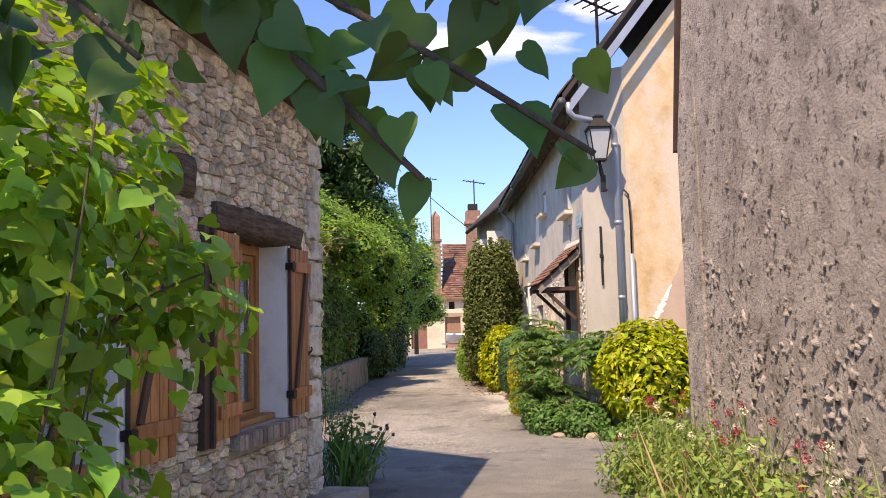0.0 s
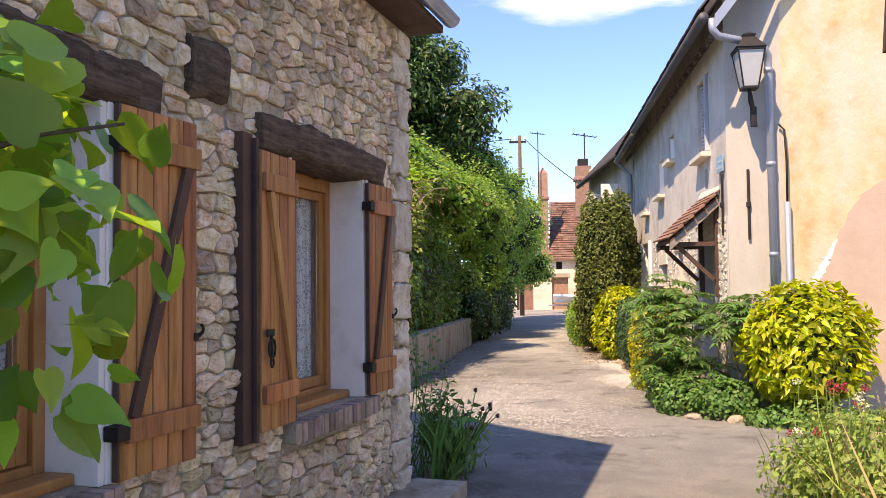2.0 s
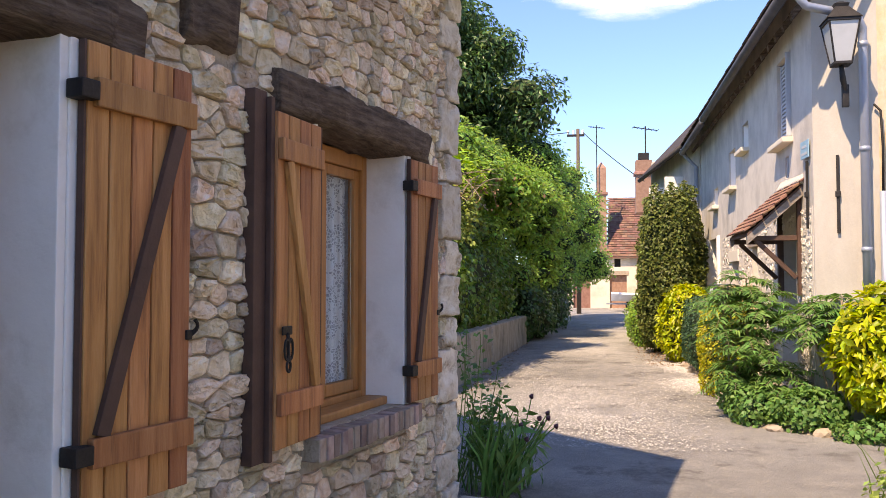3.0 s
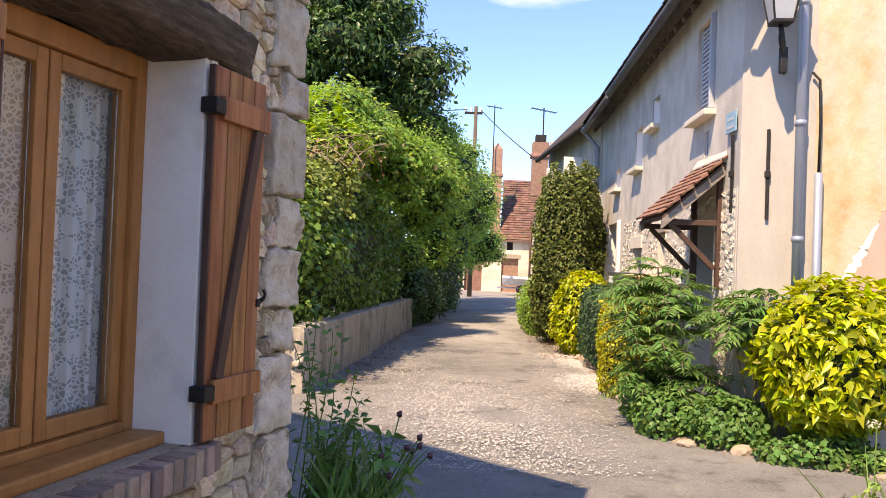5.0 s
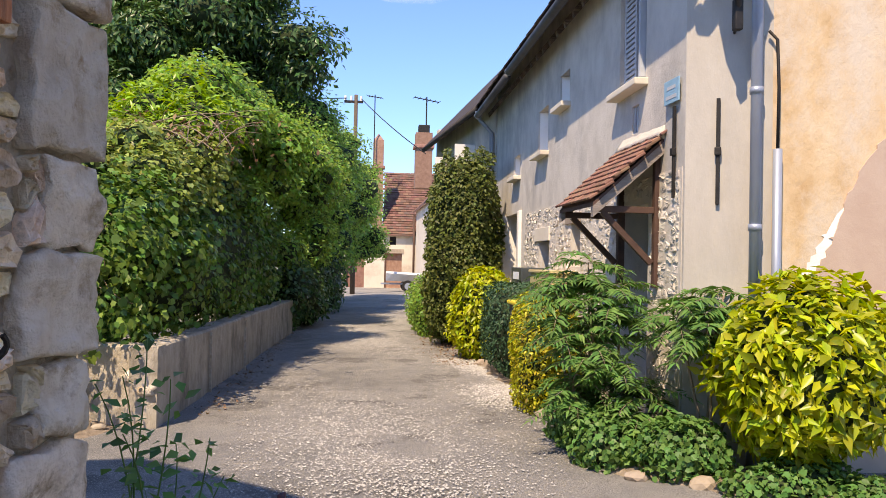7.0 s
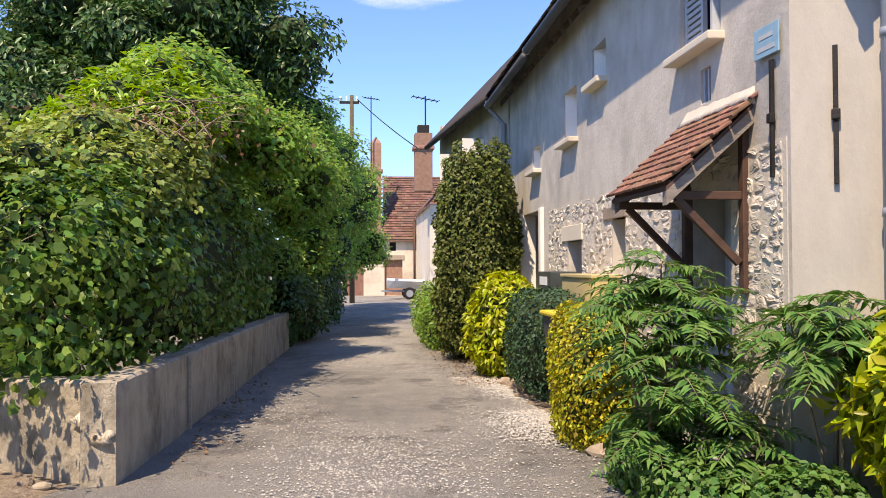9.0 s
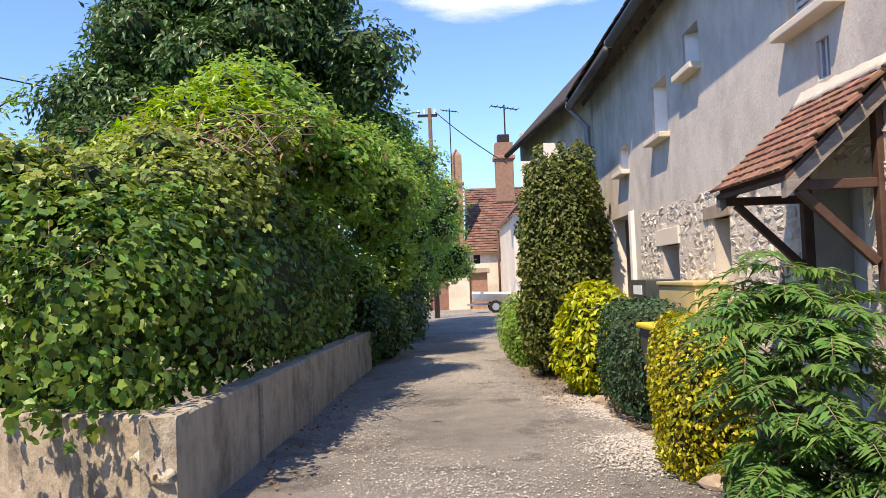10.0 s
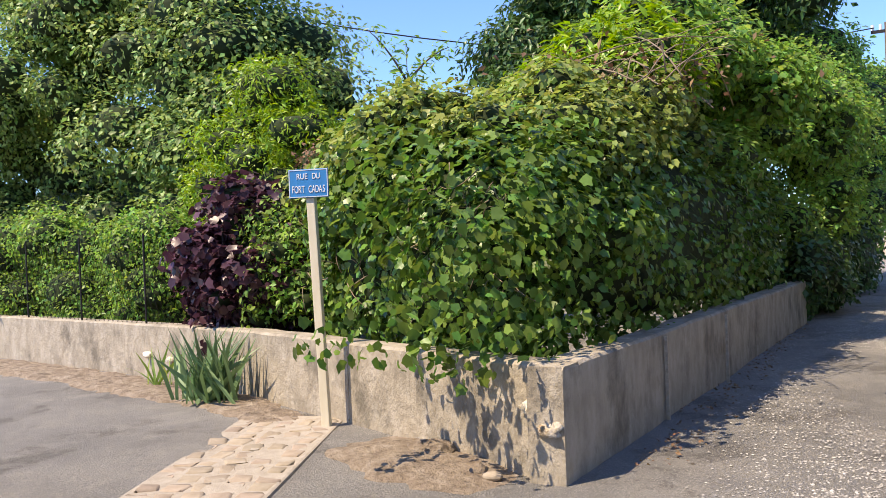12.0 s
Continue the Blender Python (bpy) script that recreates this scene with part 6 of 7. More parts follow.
def aerial(x, y, z0, z1, length, rz):
    t = thing("tv_aerial", "thin rooftop television aerial", "aerial", (x, y, z0), rz)
    part("mast", tubed([(0, 0, 0), (0, 0, z1 - z0)], 0.03, 6), M_IRON, t)
    part("boom", tubed([(-length / 2, 0, z1 - z0 - 0.05), (length / 2, 0, z1 - z0 - 0.2)], 0.022, 6), M_IRON, t)
    for k in range(6):
        x0 = -length / 2 + length * k / 5
        part("element", tubed([(x0, -0.25, z1 - z0 - 0.05 - 0.15 * k / 5), (x0, 0.25, z1 - z0 - 0.05 - 0.15 * k / 5)], 0.014, 5), M_IRON, t)


aerial(2.55, 40.6, 7.2, 8.6, 1.1, 10)
aerial(0.45, 49, 6.5, 10.3, 0.8, -20)
aerial(3.0, 13.4, 5.2, 6.9, 0.9, 30)
po = thing("utility_pole", "weathered grey wooden utility pole with insulators", "utility pole", (-0.50, 40.5, 0))
part("pole", tubed([(0, 0, 0), (0, 0, 8.55)], [0.11, 0.08], 10), M_BARK, po, "", True)
part("crossarm", boxed(-0.5, 0.3, -0.05, 0.05, 8.2, 8.3), M_IRON, po)
for x in (-0.45, -0.2, 0.22):
    part("insulator", tubed([(x, 0, 8.3), (x, 0, 8.5)], 0.05, 8), M_WHITE, po)
for label, a, b, sag in (("thin black overhead cable", (-0.9, 40.5, 8.4), (-14, 26, 7.6), 0.8), ("thin black overhead cable", (-0.28, 40.5, 8.4), (2.1, 35.0, 5.4), 0.1)):
    t = thing("overhead_cable", label, "cable", a)
    pts = [Vector(b) * float(f) + Vector(a) * float(1 - f) - Vector(a) - Vector((0, 0, float(sag * 4 * f * (1 - f)))) for f in np.linspace(0, 1, 14)]
    part("cable", tubed(pts, 0.02, 5), M_IRON, t)


def trailer():
    t = thing("boat_trailer", "small white boat on a trailer parked at the lane's end", "boat trailer", (2.0, 44.0, 0))
    bm = bmesh.new()
    rings = []
    for k in range(9):
        f = k / 8
        x = -0.95 + 2.6 * f
        w = 0.55 * math.sin(math.pi * min(1, 0.12 + f * 0.75)) ** 0.6
        rings.append([bm.verts.new((x, w * sx, 0.42 + 0.42 * (sz if sz else 0.0) + (0.12 * (1 - f) if sz else 0.1 * (1 - f)))) for sx, sz in ((-0.3, 0), (-1, 0.8), (-0.92, 1), (0.92, 1), (1, 0.8), (0.3, 0))])
    part("hull", _skin(bm, rings), M_BOAT, t)
    part("frame_rail", boxed(-1.2, 1.5, -0.04, 0.04, 0.34, 0.42), M_ZINC, t)
    for s in (-1, 1):
        w = part("wheel", tubed([(0.05, s * 0.62, 0.28), (0.05, s * 0.76, 0.28)], 0.28, 18), M_IRON, t)
        part("rim", tubed([(0.05, s * 0.775 - 0.02, 0.28), (0.05, s * 0.775, 0.28)], 0.16, 14), M_ZINC, w)


trailer()


def distant_house():
    h = thing("distant_house", "distant cream house with an orange tiled roof beyond the garden", "house", (-22, 46, 0))
    part("wall", boxed(-4, 4, 0, 7, 0, 6.6), M_CREAM, h)
    part("roof", solid([(-4.4, -0.4, 6.5), (4.4, -0.4, 6.5), (4.4, 7.4, 6.5), (-4.4, 7.4, 6.5), (-3.6, 3.5, 8.9), (3.6, 3.5, 8.9)], [(3, 2, 1, 0), (0, 1, 5, 4), (2, 3, 4, 5), (1, 2, 5), (3, 0, 4)]), M_BRICK, h, "orange clay tile roof")
    for x in (-2.2, 1.4):
        part("window", boxed(x, x + 0.9, -0.03, -0.003, 4.2, 5.5), M_DARK, h)


distant_house()



# ---- near shrubs, climbers and flowers ----
def twigs(parent, lines, mat=None, name="branch", r0=0.012, r1=0.003):
    for a in lines:
        ob = part(name, tubed(a, list(np.linspace(r0, r1, len(a))), 6), mat or M_TWIG, parent, "", True)
        ob.matrix_basis = parent.matrix_basis.inverted()


lil = plant("lilac_bush", "leafy green lilac bush leaning over the lane", "shrub", (-1.2, 2.0, 0), mat=L_LILAC, shape=HEART, size=0.074, seed=31, core=0.0, scatter=0.6, upward=0.6, droop=0.6,
            blobs=[dict(n=3000, centre=(-1.12, 1.92, 0.72), radii=(0.50, 0.54, 0.90), lump=0.25, shell=0.9), dict(n=2600, centre=(-1.14, 2.12, 1.80), radii=(0.52, 0.64, 0.62), lump=0.3, shell=0.9),
                   dict(n=120, centre=(-0.68, 2.36, 1.58), radii=(0.18, 0.22, 0.24), lump=0.3, shell=0.9)])
twigs(lil, [curved((-1.25, 1.95, 0), (-1.0 + 0.3 * math.sin(k * 2.4), 2.1 + 0.4 * math.cos(k * 1.7), 1.4 + 0.12 * k), (0.1 * math.cos(k), 0.08 * math.sin(k * 3), 0)) for k in range(7)] + [curved((-1.05, 2.15, 1.3), (-0.55, 2.42, 1.68), (0, 0, 0.08))], M_BARK, "branch", 0.009, 0.002)


def hanging_branch():
    t = thing("overhanging_branch", "dark leafy branch hanging over the lane", "branch", (-0.9, 0.62, 2.0))
    main = curved((-0.75, 0.70, 2.05), (0.105, 0.49, 1.60), (0.0, 0, 0.05), 12)
    forks = [curved((-0.42, 0.62, 1.93), (0.05, 0.50, 1.70), (0.0, 0, 0.03), 8), curved((-0.2, 0.57, 1.80), (0.0, 0.48, 1.585), (-0.02, 0, 0.02), 8), curved((-0.6, 0.68, 1.97), (-0.2, 0.6, 1.76), (0, 0, 0.05), 8), curved((-0.6, 0.6, 1.92), (-0.16, 0.46, 1.655), (0, 0, 0.04), 9), curved((-0.5, 0.55, 1.86), (-0.24, 0.46, 1.64), (0, 0, 0.03), 8)]
    twigs(t, [main] + forks, M_BARK, "branch", 0.007, 0.002)
    twigs(t, [curved((-1.25, 0.3, 0), (-0.75, 0.70, 2.05), (-0.1, 0, 0.15)), curved((-1.2, 0.32, 0.9), (-0.55, -0.15, 2.75), (0, 0, 0.1))], M_BARK, "stem", 0.03, 0.007)
    r = np.random.default_rng(3)
    P, W = [], []
    for line in [main] + forks:
        for k in range(2, len(line)):
            for _ in range(4):
                P.append(line[k - 1].lerp(line[k], float(r.random())) + Vector([float(q) for q in r.normal(0, 0.012, 3)]))
                W.append((r.normal(0, 0.6), r.normal(0, 0.35), -0.9 + r.normal(0, 0.5)))
    P, W = np.array([p[:] for p in P]), np.array(W)
    P = np.concatenate([P, np.stack([r.uniform(-0.42, -0.16, 26), r.uniform(0.5, 0.6, 26), r.uniform(1.70, 1.80, 26)], 1), np.stack([r.uniform(-0.14, 0.12, 9), r.uniform(0.46, 0.52, 9), r.uniform(1.66, 1.74, 9)], 1)])
    W = np.concatenate([W, np.stack([r.normal(0, 0.7, 35), r.normal(0, 0.3, 35), -0.6 + r.normal(0, 0.4, 35)], 1)])
    N = np.array((0.0, -1.0, 0.25)) + r.normal(0, 0.4, P.shape)
    V, F_ = leaf_arrays(HEART, P, N, W, 0.038 * r.uniform(0.7, 1.25, len(P)))
    piece("foliage", quick_mesh("foliage", V, F_, L_BRANCH), t, t.matrix_basis.inverted())
    # unseen leaf mass overhead, added to keep the sun off the branch
    foliage(t, L_BRANCH, HEART, 0.07, [dict(n=900, centre=(-0.55, -0.15, 2.75), radii=(0.95, 0.6, 0.45), lump=0.3, shell=0.9)], seed=35, core=0.0)


# lilac leaf in darker greens: the branch's shade is put into its colour
L_BRANCH = leaf_material("shaded_lilac_leaf", (0.05, 0.11, 0.018), (0.08, 0.16, 0.028), 0.3, 0.45, 0.25)
hanging_branch()


def frond_arrays(base, way, length, pairs, leaf, r):
    """A feathered leaf: leaflets in pairs along a drooping rib."""
    base, way = np.array(base, float), np.array(way, float)
    way /= np.linalg.norm(way)
    side = np.cross(way, (0, 0, 1.0))
    side /= max(1e-6, np.linalg.norm(side))
    P, N, W, S = [], [], [], []
    for k in range(pairs):
        f = (k + 1) / pairs
        p = base + way * length * f + np.array((0, 0, -0.45 * length * f * f))
        d = way + np.array((0, 0, -0.9 * f))
        for s in (-1, 1):
            P.append(p)
            W.append(side * s + d * 0.55 + np.array((0, 0, -0.35)))
            N.append(np.array((0, 0, 1.0)) + d * 0.3 + r.normal(0, 0.18, 3))
            S.append(leaf * (0.65 + 0.5 * math.sin(math.pi * min(1, f * 0.9 + 0.1))))
    P.append(p)
    W.append(d)
    N.append(np.array((0, 0, 1.0)) + way * 0.3)
    S.append(leaf)
    rib = [tuple(base + way * length * f + np.array((0, 0, -0.45 * length * f * f))) for f in (0, 0.35, 0.7, 1)]
    return P, N, W, S, rib


def sumac(label, at, crowns, seed, length=0.36, leaf=0.105, count=21):
    t = thing("sumac_shrub", label, "shrub", at)
    r = np.random.default_rng(seed)
    P, N, W, S = [], [], [], []
    bm = bmesh.new()
    for c in crowns:
        c = np.array(c, float)
        root = np.array((at[0] + r.normal(0, 0.05), at[1] + r.normal(0, 0.05), 0.0))
        tube(bm, curved(root, c, r.normal(0, 0.05, 3)), list(np.linspace(0.016, 0.007, 7)), 6)
        for k in range(count):
            a = k * 2.4 + r.uniform(0, 0.5)
            h = r.uniform(-0.25, 0.03)
            up = r.uniform(-0.1, 0.75)
            p, n_, w, s, rib = frond_arrays(c + np.array((0, 0, h)), (math.cos(a), math.sin(a), up), length * r.uniform(0.7, 1.15), 12, leaf * 1.12, r)
            P += p
            N += n_
            W += w
            S += s
            tube(bm, rib, [0.004, 0.003, 0.003, 0.002], 4)
    V, F_ = leaf_arrays(SLIM, np.array(P), np.array(N), np.array(W), np.array(S) * r.uniform(0.85, 1.15, len(S)))
    ob = piece("foliage", quick_mesh("foliage", V, F_, L_SUMAC), t, t.matrix_basis.inverted())
    ob["kind"] = "stuff"
    st = part("stem_growth", bm, M_TWIG, t, "", True)
    st.matrix_basis = t.matrix_basis.inverted()


sumac("tall feathery green sumac shrub beside the door", (1.62, 11.75, 0), [(1.45, 11.9, 1.42), (1.62, 11.75, 1.50), (1.75, 11.5, 1.3), (1.35, 11.6, 1.2), (1.55, 11.4, 0.98), (1.85, 11.7, 1.1), (1.75, 11.3, 0.7), (1.45, 11.45, 0.62), (1.9, 11.2, 0.5), (1.6, 11.95, 0.9)], 41)
sumac("feathery green sumac shrub at the house corner", (2.28, 10.92, 0), [(2.05, 10.95, 1.22), (2.35, 10.8, 1.28), (2.55, 10.75, 1.22), (2.2, 10.75, 1.1)], 42, 0.34, 0.115, 15)
plant("ivy_groundcover", "low ivy and herbs spilling over the bed edge", "ground cover", (1.9, 11.0, 0), mat=L_SUMAC, shape=LOBED, size=0.046, seed=43, core=0.7,
      blobs=[dict(n=2200, centre=(1.62, 11.25, 0.16), radii=(0.3, 0.45, 0.28)), dict(n=2200, centre=(2.05, 10.75, 0.17), radii=(0.35, 0.3, 0.27)), dict(n=1500, centre=(2.6, 10.25, 0.08), radii=(0.5, 0.25, 0.16)), dict(n=1500, centre=(3.2, 9.95, 0.06), radii=(0.5, 0.2, 0.14)),
             dict(n=1500, centre=(1.55, 11.9, 0.2), radii=(0.22, 0.4, 0.3))])


def blades(n, centre, spread, height, seed, lean=0.35):
    r = np.random.default_rng(seed)
    P = np.stack([r.normal(centre[0], spread[0], n), r.normal(centre[1], spread[1], n), np.full(n, centre[2])], 1)
    W = np.stack([r.normal(0, lean, n), r.normal(0, lean, n), np.ones(n)], 1)
    N = np.stack([r.normal(0, 1, n), r.normal(0, 1, n), np.full(n, 0.3)], 1)
    return P, N, W, height * r.uniform(0.5, 1.15, n)


def flower_bed():
    spots = [(1.85, 3.4, 0.9), (1.88, 4.1, 0.85), (1.84, 4.8, 0.95), (1.86, 5.5, 0.9), (1.9, 6.2, 0.95), (1.98, 6.9, 0.85), (2.0, 7.6, 0.75), (1.75, 5.9, 0.55), (1.75, 7.2, 0.5), (1.7, 4.4, 0.5)]
    for k, (x, y, h) in enumerate(spots):
        r = np.random.default_rng(70 + k)
        t = thing("valerian_plant", "flowering valerian and wild herbs at the wall's foot", "flowering plant", (x, y, 0), group="wall foot flowers")
        foliage(t, L_GRASS, OVAL, 0.058, [dict(n=900, centre=(x, y, h * 0.40), radii=(0.26, 0.42, h * 0.44), lump=0.4, shell=0.9)], seed=70 + k, core=0.0, upward=0.6)
        P, N, W, S = blades(70, (x, y, 0.03), (0.11, 0.2), h * 0.95, 170 + k)
        V, F_ = leaf_arrays((BLADE[0] * (0.22, 1, 1), BLADE[1]), P, N, W, S)
        ob = piece("grass", quick_mesh("grass", V, F_, L_STRAW if k % 2 else L_GRASS), t, t.matrix_basis.inverted())
        ob["kind"] = "stuff"
        for j in range(5):
            fx_, fy, fz = x + r.normal(0, 0.13), y + r.normal(0, 0.22), h * r.uniform(0.75, 1.05)
            st = part("flower_stem", tubed([(fx_ - x, fy - y, 0.02), (fx_ - x + r.normal(0, 0.03), fy - y, fz)], [0.004, 0.003], 5), L_GRASS, t)
            q, o = blob_points(34, (fx_ - x, fy - y, fz), (0.032, 0.032, 0.028), 500 + k * 9 + j)
            V, F_ = leaf_arrays(OVAL, q, o, o + r.normal(0, 0.5, o.shape), np.full(len(q), 0.018))
            piece("flower_head", quick_mesh("flower_head", V, F_, L_RED if (j + k) % 3 else L_WHITEFL), st, Matrix())


flower_bed()


def corner_plant():
    t = thing("corner_plant", "leafy wild plant with dark seed heads at the house corner", "plant", (-0.66, 7.95, 0))
    foliage(t, L_SUMAC, LONG, 0.13, [dict(n=300, centre=(-0.68, 7.95, 0.28), radii=(0.24, 0.34, 0.34), lump=0.3, shell=0.9)], seed=81, core=0.0, upward=0.3)
    P, N, W, S = blades(110, (-0.74, 7.8, 0.02), (0.09, 0.12), 0.62, 82, 0.35)
    V, F_ = leaf_arrays((BLADE[0] * (0.5, 1, 1), BLADE[1]), P, N, W, S)
    ob = piece("grass", quick_mesh("grass", V, F_, L_SUMAC), t, t.matrix_basis.inverted())
    ob["kind"] = "stuff"
    r = np.random.default_rng(5)
    for k in range(9):
        top = (r.uniform(0.0, 0.32), r.uniform(-0.2, 0.2), r.uniform(0.38, 0.66))
        st = part("stalk", tubed(curved((0, 0, 0.05), top, (0.02, 0, 0.06)), 0.004, 5), L_SUMAC, t)
        bm = bmesh.new()
        bmesh.ops.create_icosphere(bm, subdivisions=2, radius=0.018)
        for v in bm.verts:
            v.co = v.co * (1 + 0.5 * noise.noise(v.co * 90)) + Vector(top)
        part("seed_head", bm, L_PURPLE, st, "dark crimson seed head")
    w = thing("briar_shoots", "thin leafy shoots at the house corner behind the wall", "plant", (-0.9, 7.7, 0))
    r = np.random.default_rng(15)
    P, N, W = [], [], []
    for k in range(12):
        line = curved((-0.98 + r.uniform(-0.1, 0.1), 7.72 + r.uniform(-0.1, 0.2), 0.0), (-0.93 + r.uniform(-0.15, 0.22), 7.8 + r.uniform(-0.15, 0.35), r.uniform(0.5, 1.3)), (0.05, 0, 0.12), 9)
        twigs(w, [line], L_SUMAC, "shoot", 0.005, 0.002)
        for p in line[2:]:
            for _ in range(4):
                P.append((p + Vector([float(q) for q in r.normal(0, 0.03, 3)]))[:])
                N.append((r.normal(0, 0.6), r.normal(0, 0.6), 1))
                W.append((r.normal(0, 1), r.normal(0, 1), -0.2))
    V, F_ = leaf_arrays(OVAL, np.array(P), np.array(N), np.array(W), np.full(len(P), 0.06) * r.uniform(0.6, 1.2, len(P)))
    ob = piece("foliage", quick_mesh("foliage", V, F_, L_SUMAC), w, w.matrix_basis.inverted())


corner_plant()

ir = thing("iris_clump", "clump of green sword-shaped iris leaves by the wall", "plant", (-6.1, 13.68, 0.02))
P, N, W, S = blades(130, (-6.1, 13.68, 0.03), (0.17, 0.09), 0.72, 91, 0.42)
V, F_ = leaf_arrays((BLADE[0] * (0.95, 1, 1), BLADE[1]), P, N, W, S)
piece("blade", quick_mesh("blade", V, F_, L_BLUEGREEN), ir, ir.matrix_basis.inverted())["kind"] = "stuff"
ir2 = thing("iris_clump", "small dry clump of iris leaves by the wall", "plant", (-7.2, 14.1, 0.02))
P, N, W, S = blades(16, (-7.2, 14.1, 0.03), (0.07, 0.05), 0.5, 92, 0.4)
V, F_ = leaf_arrays((BLADE[0] * (0.8, 1, 1), BLADE[1]), P, N, W, S)
piece("blade", quick_mesh("blade", V, F_, L_GRASS), ir2, ir2.matrix_basis.inverted())["kind"] = "stuff"

# young tree and dead twigs over the hedge
yt = thing("young_tree", "thin young tree with sparse feathery leaves", "tree", (-6.2, 17.6, 0))
main = curved((-6.2, 17.6, 0), (-6.1, 17.6, 4.2), (0.05, 0, 0), 9)
lines = [main] + [curved(main[4 + k % 4], Vector(main[4 + k % 4]) + Vector((0.75 * math.cos(k * 2.4), 0.5 * math.sin(k * 2.4), 0.35 + 0.05 * k)), (0, 0, 0.08), 6) for k in range(10)]
twigs(yt, lines, M_BARK, "branch", 0.02, 0.004)
r_ = np.random.default_rng(22)
P = np.array([p[:] for ln in lines[1:] + [main[5:]] for p in ln for _ in range(16)]) + r_.normal(0, 0.09, (sum(len(ln) for ln in lines[1:] + [main[5:]]) * 16, 3))
V, F_ = leaf_arrays(LONG, P, r_.normal(0, 0.6, P.shape) + (0, 0, 0.8), r_.normal(0, 1, P.shape), 0.13 * r_.uniform(0.6, 1.2, len(P)))
piece("foliage", quick_mesh("foliage", V, F_, L_HEDGE), yt, yt.matrix_basis.inverted())["kind"] = "stuff"
dt = thing("dead_twigs", "tangle of dry brown twigs on top of the hedge", "twigs", (-2.7, 15.8, 2.7))
twigs(dt, [curved((-3.3 + 1.6 * r_.random(), 14.6 + 2.4 * r_.random(), 2.7 + 0.2 * r_.random()), (-3.4 + 2.0 * r_.random(), 14.6 + 2.8 * r_.random(), 2.95 + 0.35 * r_.random()), (0, 0, 0.15)) for k in range(38)], M_TWIG, "twig", 0.008, 0.003)
P = np.stack([r_.normal(-2.6, 0.5, 420), r_.normal(16.0, 0.8, 420), r_.normal(2.95, 0.14, 420)], 1)
V, F_ = leaf_arrays(OVAL, P, r_.normal(0, 0.6, P.shape) + (0, 0, 0.8), r_.normal(0, 1, P.shape), 0.08 * r_.uniform(0.6, 1.2, len(P)))
piece("foliage", quick_mesh("foliage", V, F_, L_DRY), dt, dt.matrix_basis.inverted())["kind"] = "stuff"

vs = thing("twig_tangle", "thin dry vine stems tangled over the hedge front", "twigs", (-3.6, 13.6, 1.4))
lines = []
for k in range(70):
    u, z = r_.uniform(-1.6, 1.5), r_.uniform(1.05, 2.1)
    du, dz = r_.normal(0, 0.28), r_.normal(-0.05, 0.22)
    ends = [(-3.75 + 0.92 * q - 0.39 * w, 14.15 - 0.39 * q - 0.92 * w, h) for q, w, h in ((u, r_.uniform(0.40, 0.52), z), (u + du, r_.uniform(0.42, 0.58), z + dz))]
    lines.append(curved(*ends, r_.normal(0, 0.05, 3)))
twigs(vs, lines, M_TWIG, "stem", 0.005, 0.002)

# wire fence in front of the shrubs
fn = thing("wire_fence", "thin dark wire mesh fence on the garden wall", "fence", (-6.0, 14.3, 0.6))
for k in range(5):
    a = Vector((-6.5 - 1.55 * k, 14.38 + 0.29 * k, 0.55))
    ob = part("fence_post", tubed([a, a + Vector((0, 0, 1.15))], 0.012, 6), M_IRON, fn)
    ob.matrix_basis = fn.matrix_basis.inverted()
bm = bmesh.new()
for k in range(60):
    x = -6.2 - 0.11 * k
    y = 14.34 + (-6.2 - x) * 0.187
    for s in (-1, 1):
        tube(bm, [(x, y, 0.62), (x + s * 0.5, y - s * 0.094, 1.65)], 0.0025, 3, False)
wi = part("wire_mesh", bm, M_IRON, fn)
wi.matrix_basis = fn.matrix_basis.inverted()
wi["kind"] = "stuff"

# ---- cobbled gutter and stones ----
cb = tagged(new("pavement_cobbles"), "worn tan cobble strip crossing the pavement", "cobbles", kind="structure")
cb.matrix_basis = pose(-3.82, 11.2, 0, 0, 0, 114)
part("bed", boxed(-0.5, 2.45, -0.46, 0.46, -0.06, 0.016, 0.02), material("sandy_joint", [(0.33, 0.285, 0.23), (0.46, 0.405, 0.335)], 9, 0.96, 0.9, 40), cb)
meshes = []
r_ = np.random.default_rng(31)
for k in range(6):
    bm = boxed(-0.085, 0.085, -0.072, 0.072, 0, 0.03, 0.02)
    for v in bm.verts:
        v.co += Vector(r_.normal(0, 0.006, 3))
    me = bpy.data.meshes.new("cobble")
    bm.to_mesh(me)
    bm.free()
    me.materials.append(M_COBBLE)
    me.polygons.foreach_set("use_smooth", [True] * len(me.polygons))
    meshes.append(me)
for i in range(15):
    for j in range(5):
        piece("cobble", meshes[(i * 3 + j * 5) % 6], cb, pose(-0.4 + i * 0.195 + r_.normal(0, 0.008), -0.35 + j * 0.175 + r_.normal(0, 0.008), -0.010 + r_.normal(0, 0.003), r_.normal(0, 2.5), r_.normal(0, 2.5), r_.normal(0, 9)) @ Matrix.Diagonal((r_.uniform(0.75, 1.15), r_.uniform(0.75, 1.15), 1, 1)))
r_ = np.random.default_rng(33)
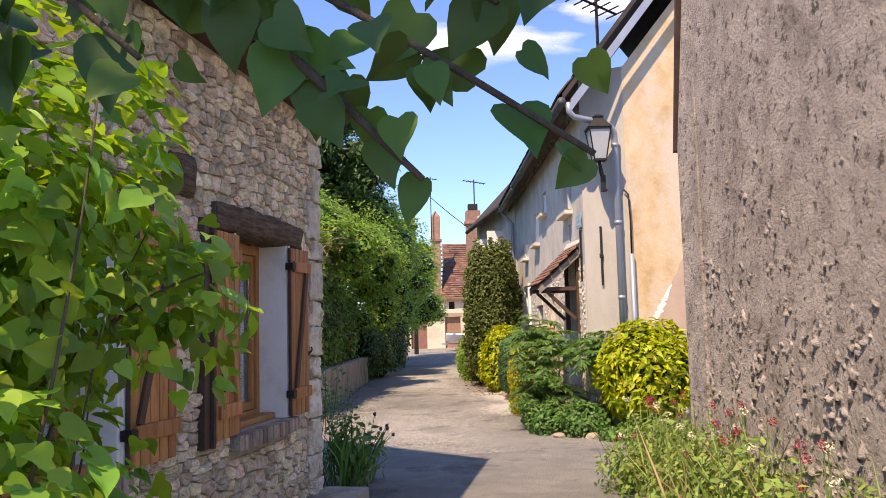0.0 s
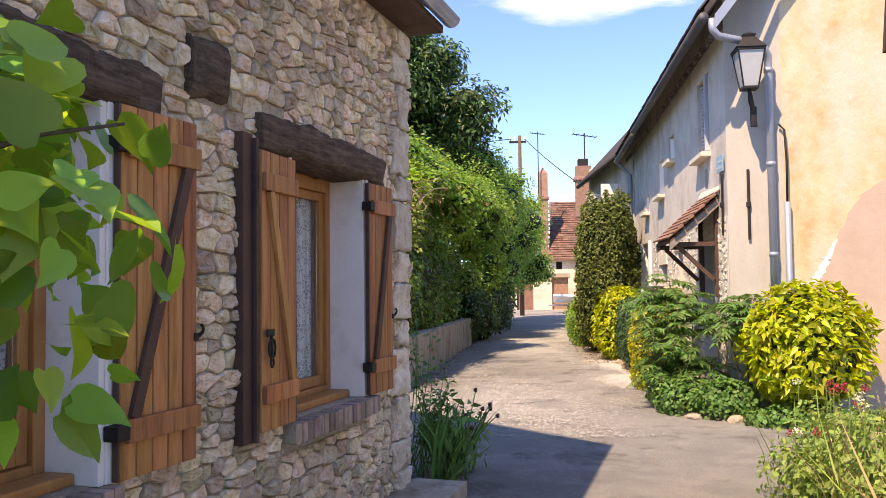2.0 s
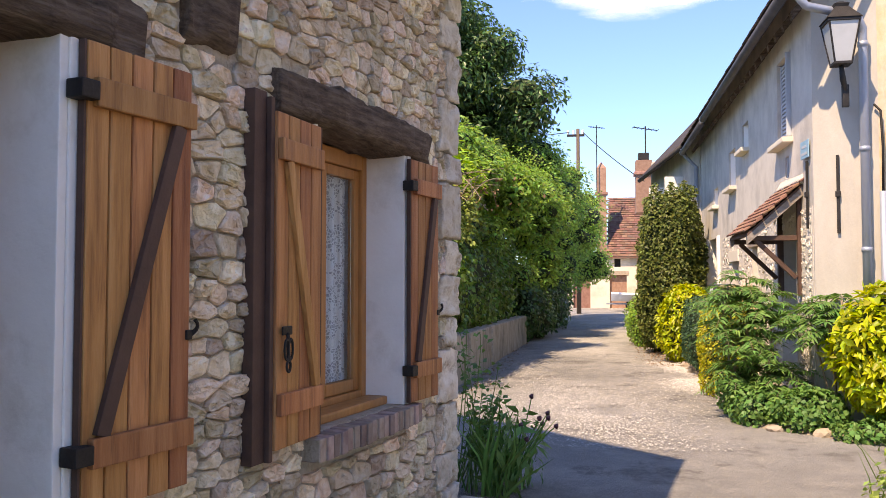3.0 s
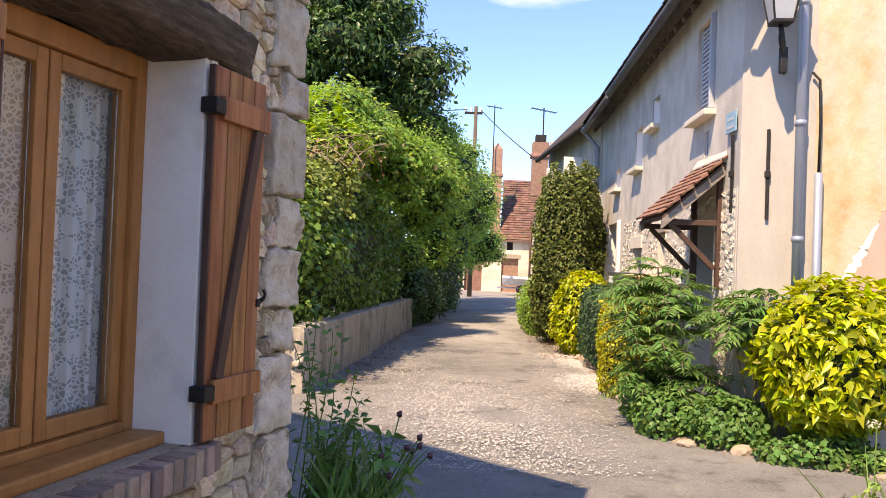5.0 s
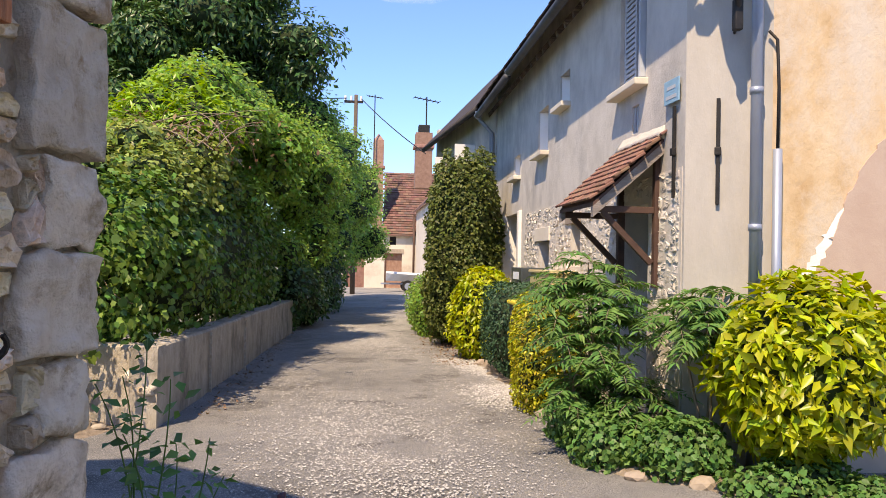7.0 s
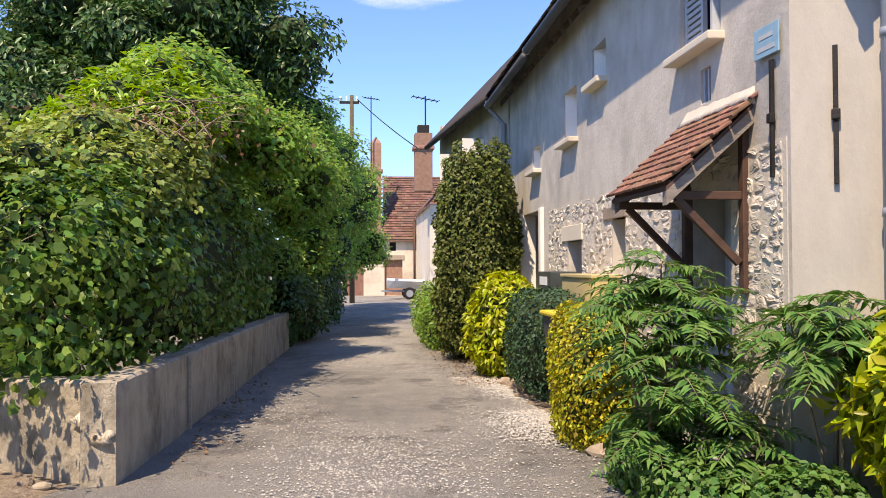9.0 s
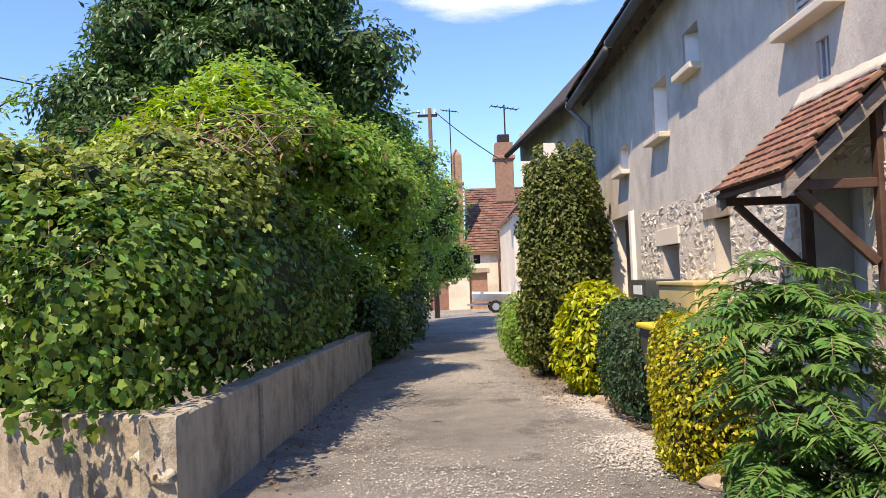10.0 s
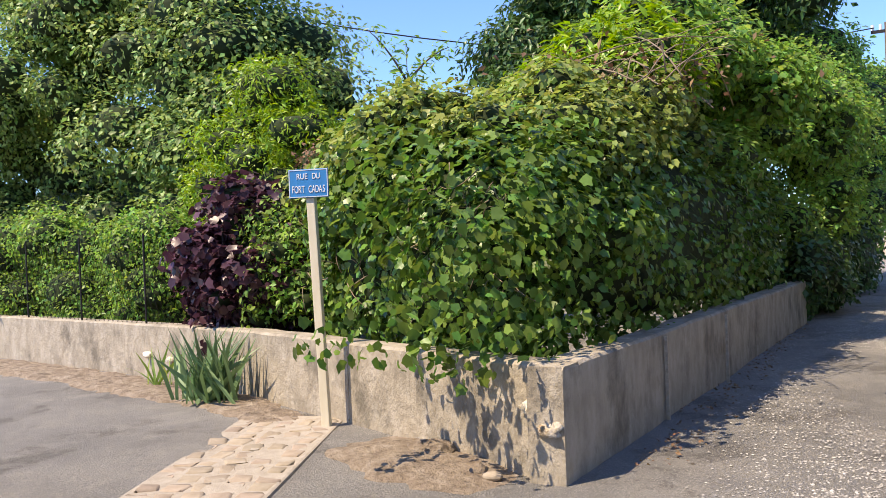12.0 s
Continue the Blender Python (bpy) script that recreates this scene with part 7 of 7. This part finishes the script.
for k, (x, y, s) in enumerate([(-3.05, 12.75, 0.13), (-2.85, 12.62, 0.09), (-2.6, 12.5, 0.06), (1.5, 11.15, 0.06), (1.7, 10.7, 0.07), (2.05, 10.45, 0.08), (2.45, 10.15, 0.07), (2.9, 9.85, 0.08), (3.2, 9.7, 0.07), (1.55, 16.9, 0.09), (1.75, 16.7, 0.07), (-2.45, 12.42, 0.05), (1.62, 12.9, 0.12)]):
    t = thing("loose_stone", "rough pale stone lying at the bed's edge", "stone", (x, y, 0), group="loose stones")
    bm = bmesh.new()
    bmesh.ops.create_icosphere(bm, subdivisions=2, radius=s)
    for v in bm.verts:
        v.co = Vector((v.co.x * 1.3, v.co.y, v.co.z * 0.6 + s * 0.3)) * (1 + 0.5 * noise.noise(v.co * 9 + Vector((k, 0, 0))))
    part("stone", bm, M_SOIL if x < -2.5 else M_COBBLE, t)


# ---- dry leaves along the bed, and a far cloud ----
r_ = np.random.default_rng(55)
P = np.stack([r_.normal(1.25, 0.22, 900), r_.uniform(16.6, 21.5, 900), r_.uniform(0.015, 0.04, 900)], 1)
P = np.concatenate([P, np.stack([r_.normal(-1.62, 0.1, 500) + 0.0, r_.uniform(13, 21.5, 500), r_.uniform(0.012, 0.03, 500)], 1)])
V, F_ = leaf_arrays(OVAL, P, r_.normal(0, 0.35, P.shape) + (0, 0, 1), r_.normal(0, 1, P.shape) * (1, 1, 0.2), 0.04 * r_.uniform(0.5, 1.3, len(P)))
tagged(new("leaf_litter", quick_mesh("leaf_litter", V, F_, L_DRY)), "dry brown leaves strewn along the lane's edges", "leaf litter", kind="stuff")


def cloud_material():
    m = bpy.data.materials.new("cloud")
    m.use_nodes = True
    n, l = m.node_tree.nodes, m.node_tree.links
    n["Principled BSDF"].inputs["Base Color"].default_value = (0.9, 0.9, 0.92, 1)
    n["Principled BSDF"].inputs["Roughness"].default_value = 1.0
    co = n.new("ShaderNodeTexCoord")
    ln = n.new("ShaderNodeVectorMath")
    ln.operation = "LENGTH"
    l.new(co.outputs["Object"], ln.inputs[0])
    no = n.new("ShaderNodeTexNoise")
    no.inputs["Scale"].default_value, no.inputs["Detail"].default_value = 2.2, 7
    l.new(co.outputs["Object"], no.inputs["Vector"])
    su = n.new("ShaderNodeMath")
    su.operation = "SUBTRACT"
    l.new(no.outputs["Fac"], su.inputs[0])
    l.new(ln.outputs["Value"], su.inputs[1])
    mr = n.new("ShaderNodeMapRange")
    mr.inputs["From Min"].default_value, mr.inputs["From Max"].default_value, mr.inputs["To Max"].default_value = -0.35, 0.3, 0.7
    l.new(su.outputs[0], mr.inputs["Value"])
    tr = n.new("ShaderNodeBsdfTransparent")
    mx = n.new("ShaderNodeMixShader")
    l.new(mr.outputs[0], mx.inputs[0])
    l.new(tr.outputs[0], mx.inputs[1])
    l.new(n["Principled BSDF"].outputs[0], mx.inputs[2])
    l.new(mx.outputs[0], n["Material Output"].inputs["Surface"])
    return m


M_CLOUD = cloud_material()
for k, (x, z, w, h) in enumerate(((70, 352, 150, 42), (235, 395, 80, 26), (-420, 560, 220, 60))):
    g = np.linspace(-1, 1, 13)
    X, Z = np.meshgrid(g, g)
    V = np.stack([X, 0.15 * (X ** 2 + Z ** 2), Z], -1).reshape(-1, 3)
    I = (np.arange(12)[:, None] * 13 + np.arange(12)[None]).ravel()
    ob = new("backdrop_cloud", quick_mesh("backdrop_cloud", V, np.stack([I, I + 1, I + 14, I + 13], 1), M_CLOUD, True))
    ob.matrix_basis = pose(x, 1000, z, -18, 0, 0) @ Matrix.Diagonal((w, 40, h, 1))
    ob.visible_shadow = False
    tagged(ob, "small soft white summer cloud far away", "cloud", kind="structure")
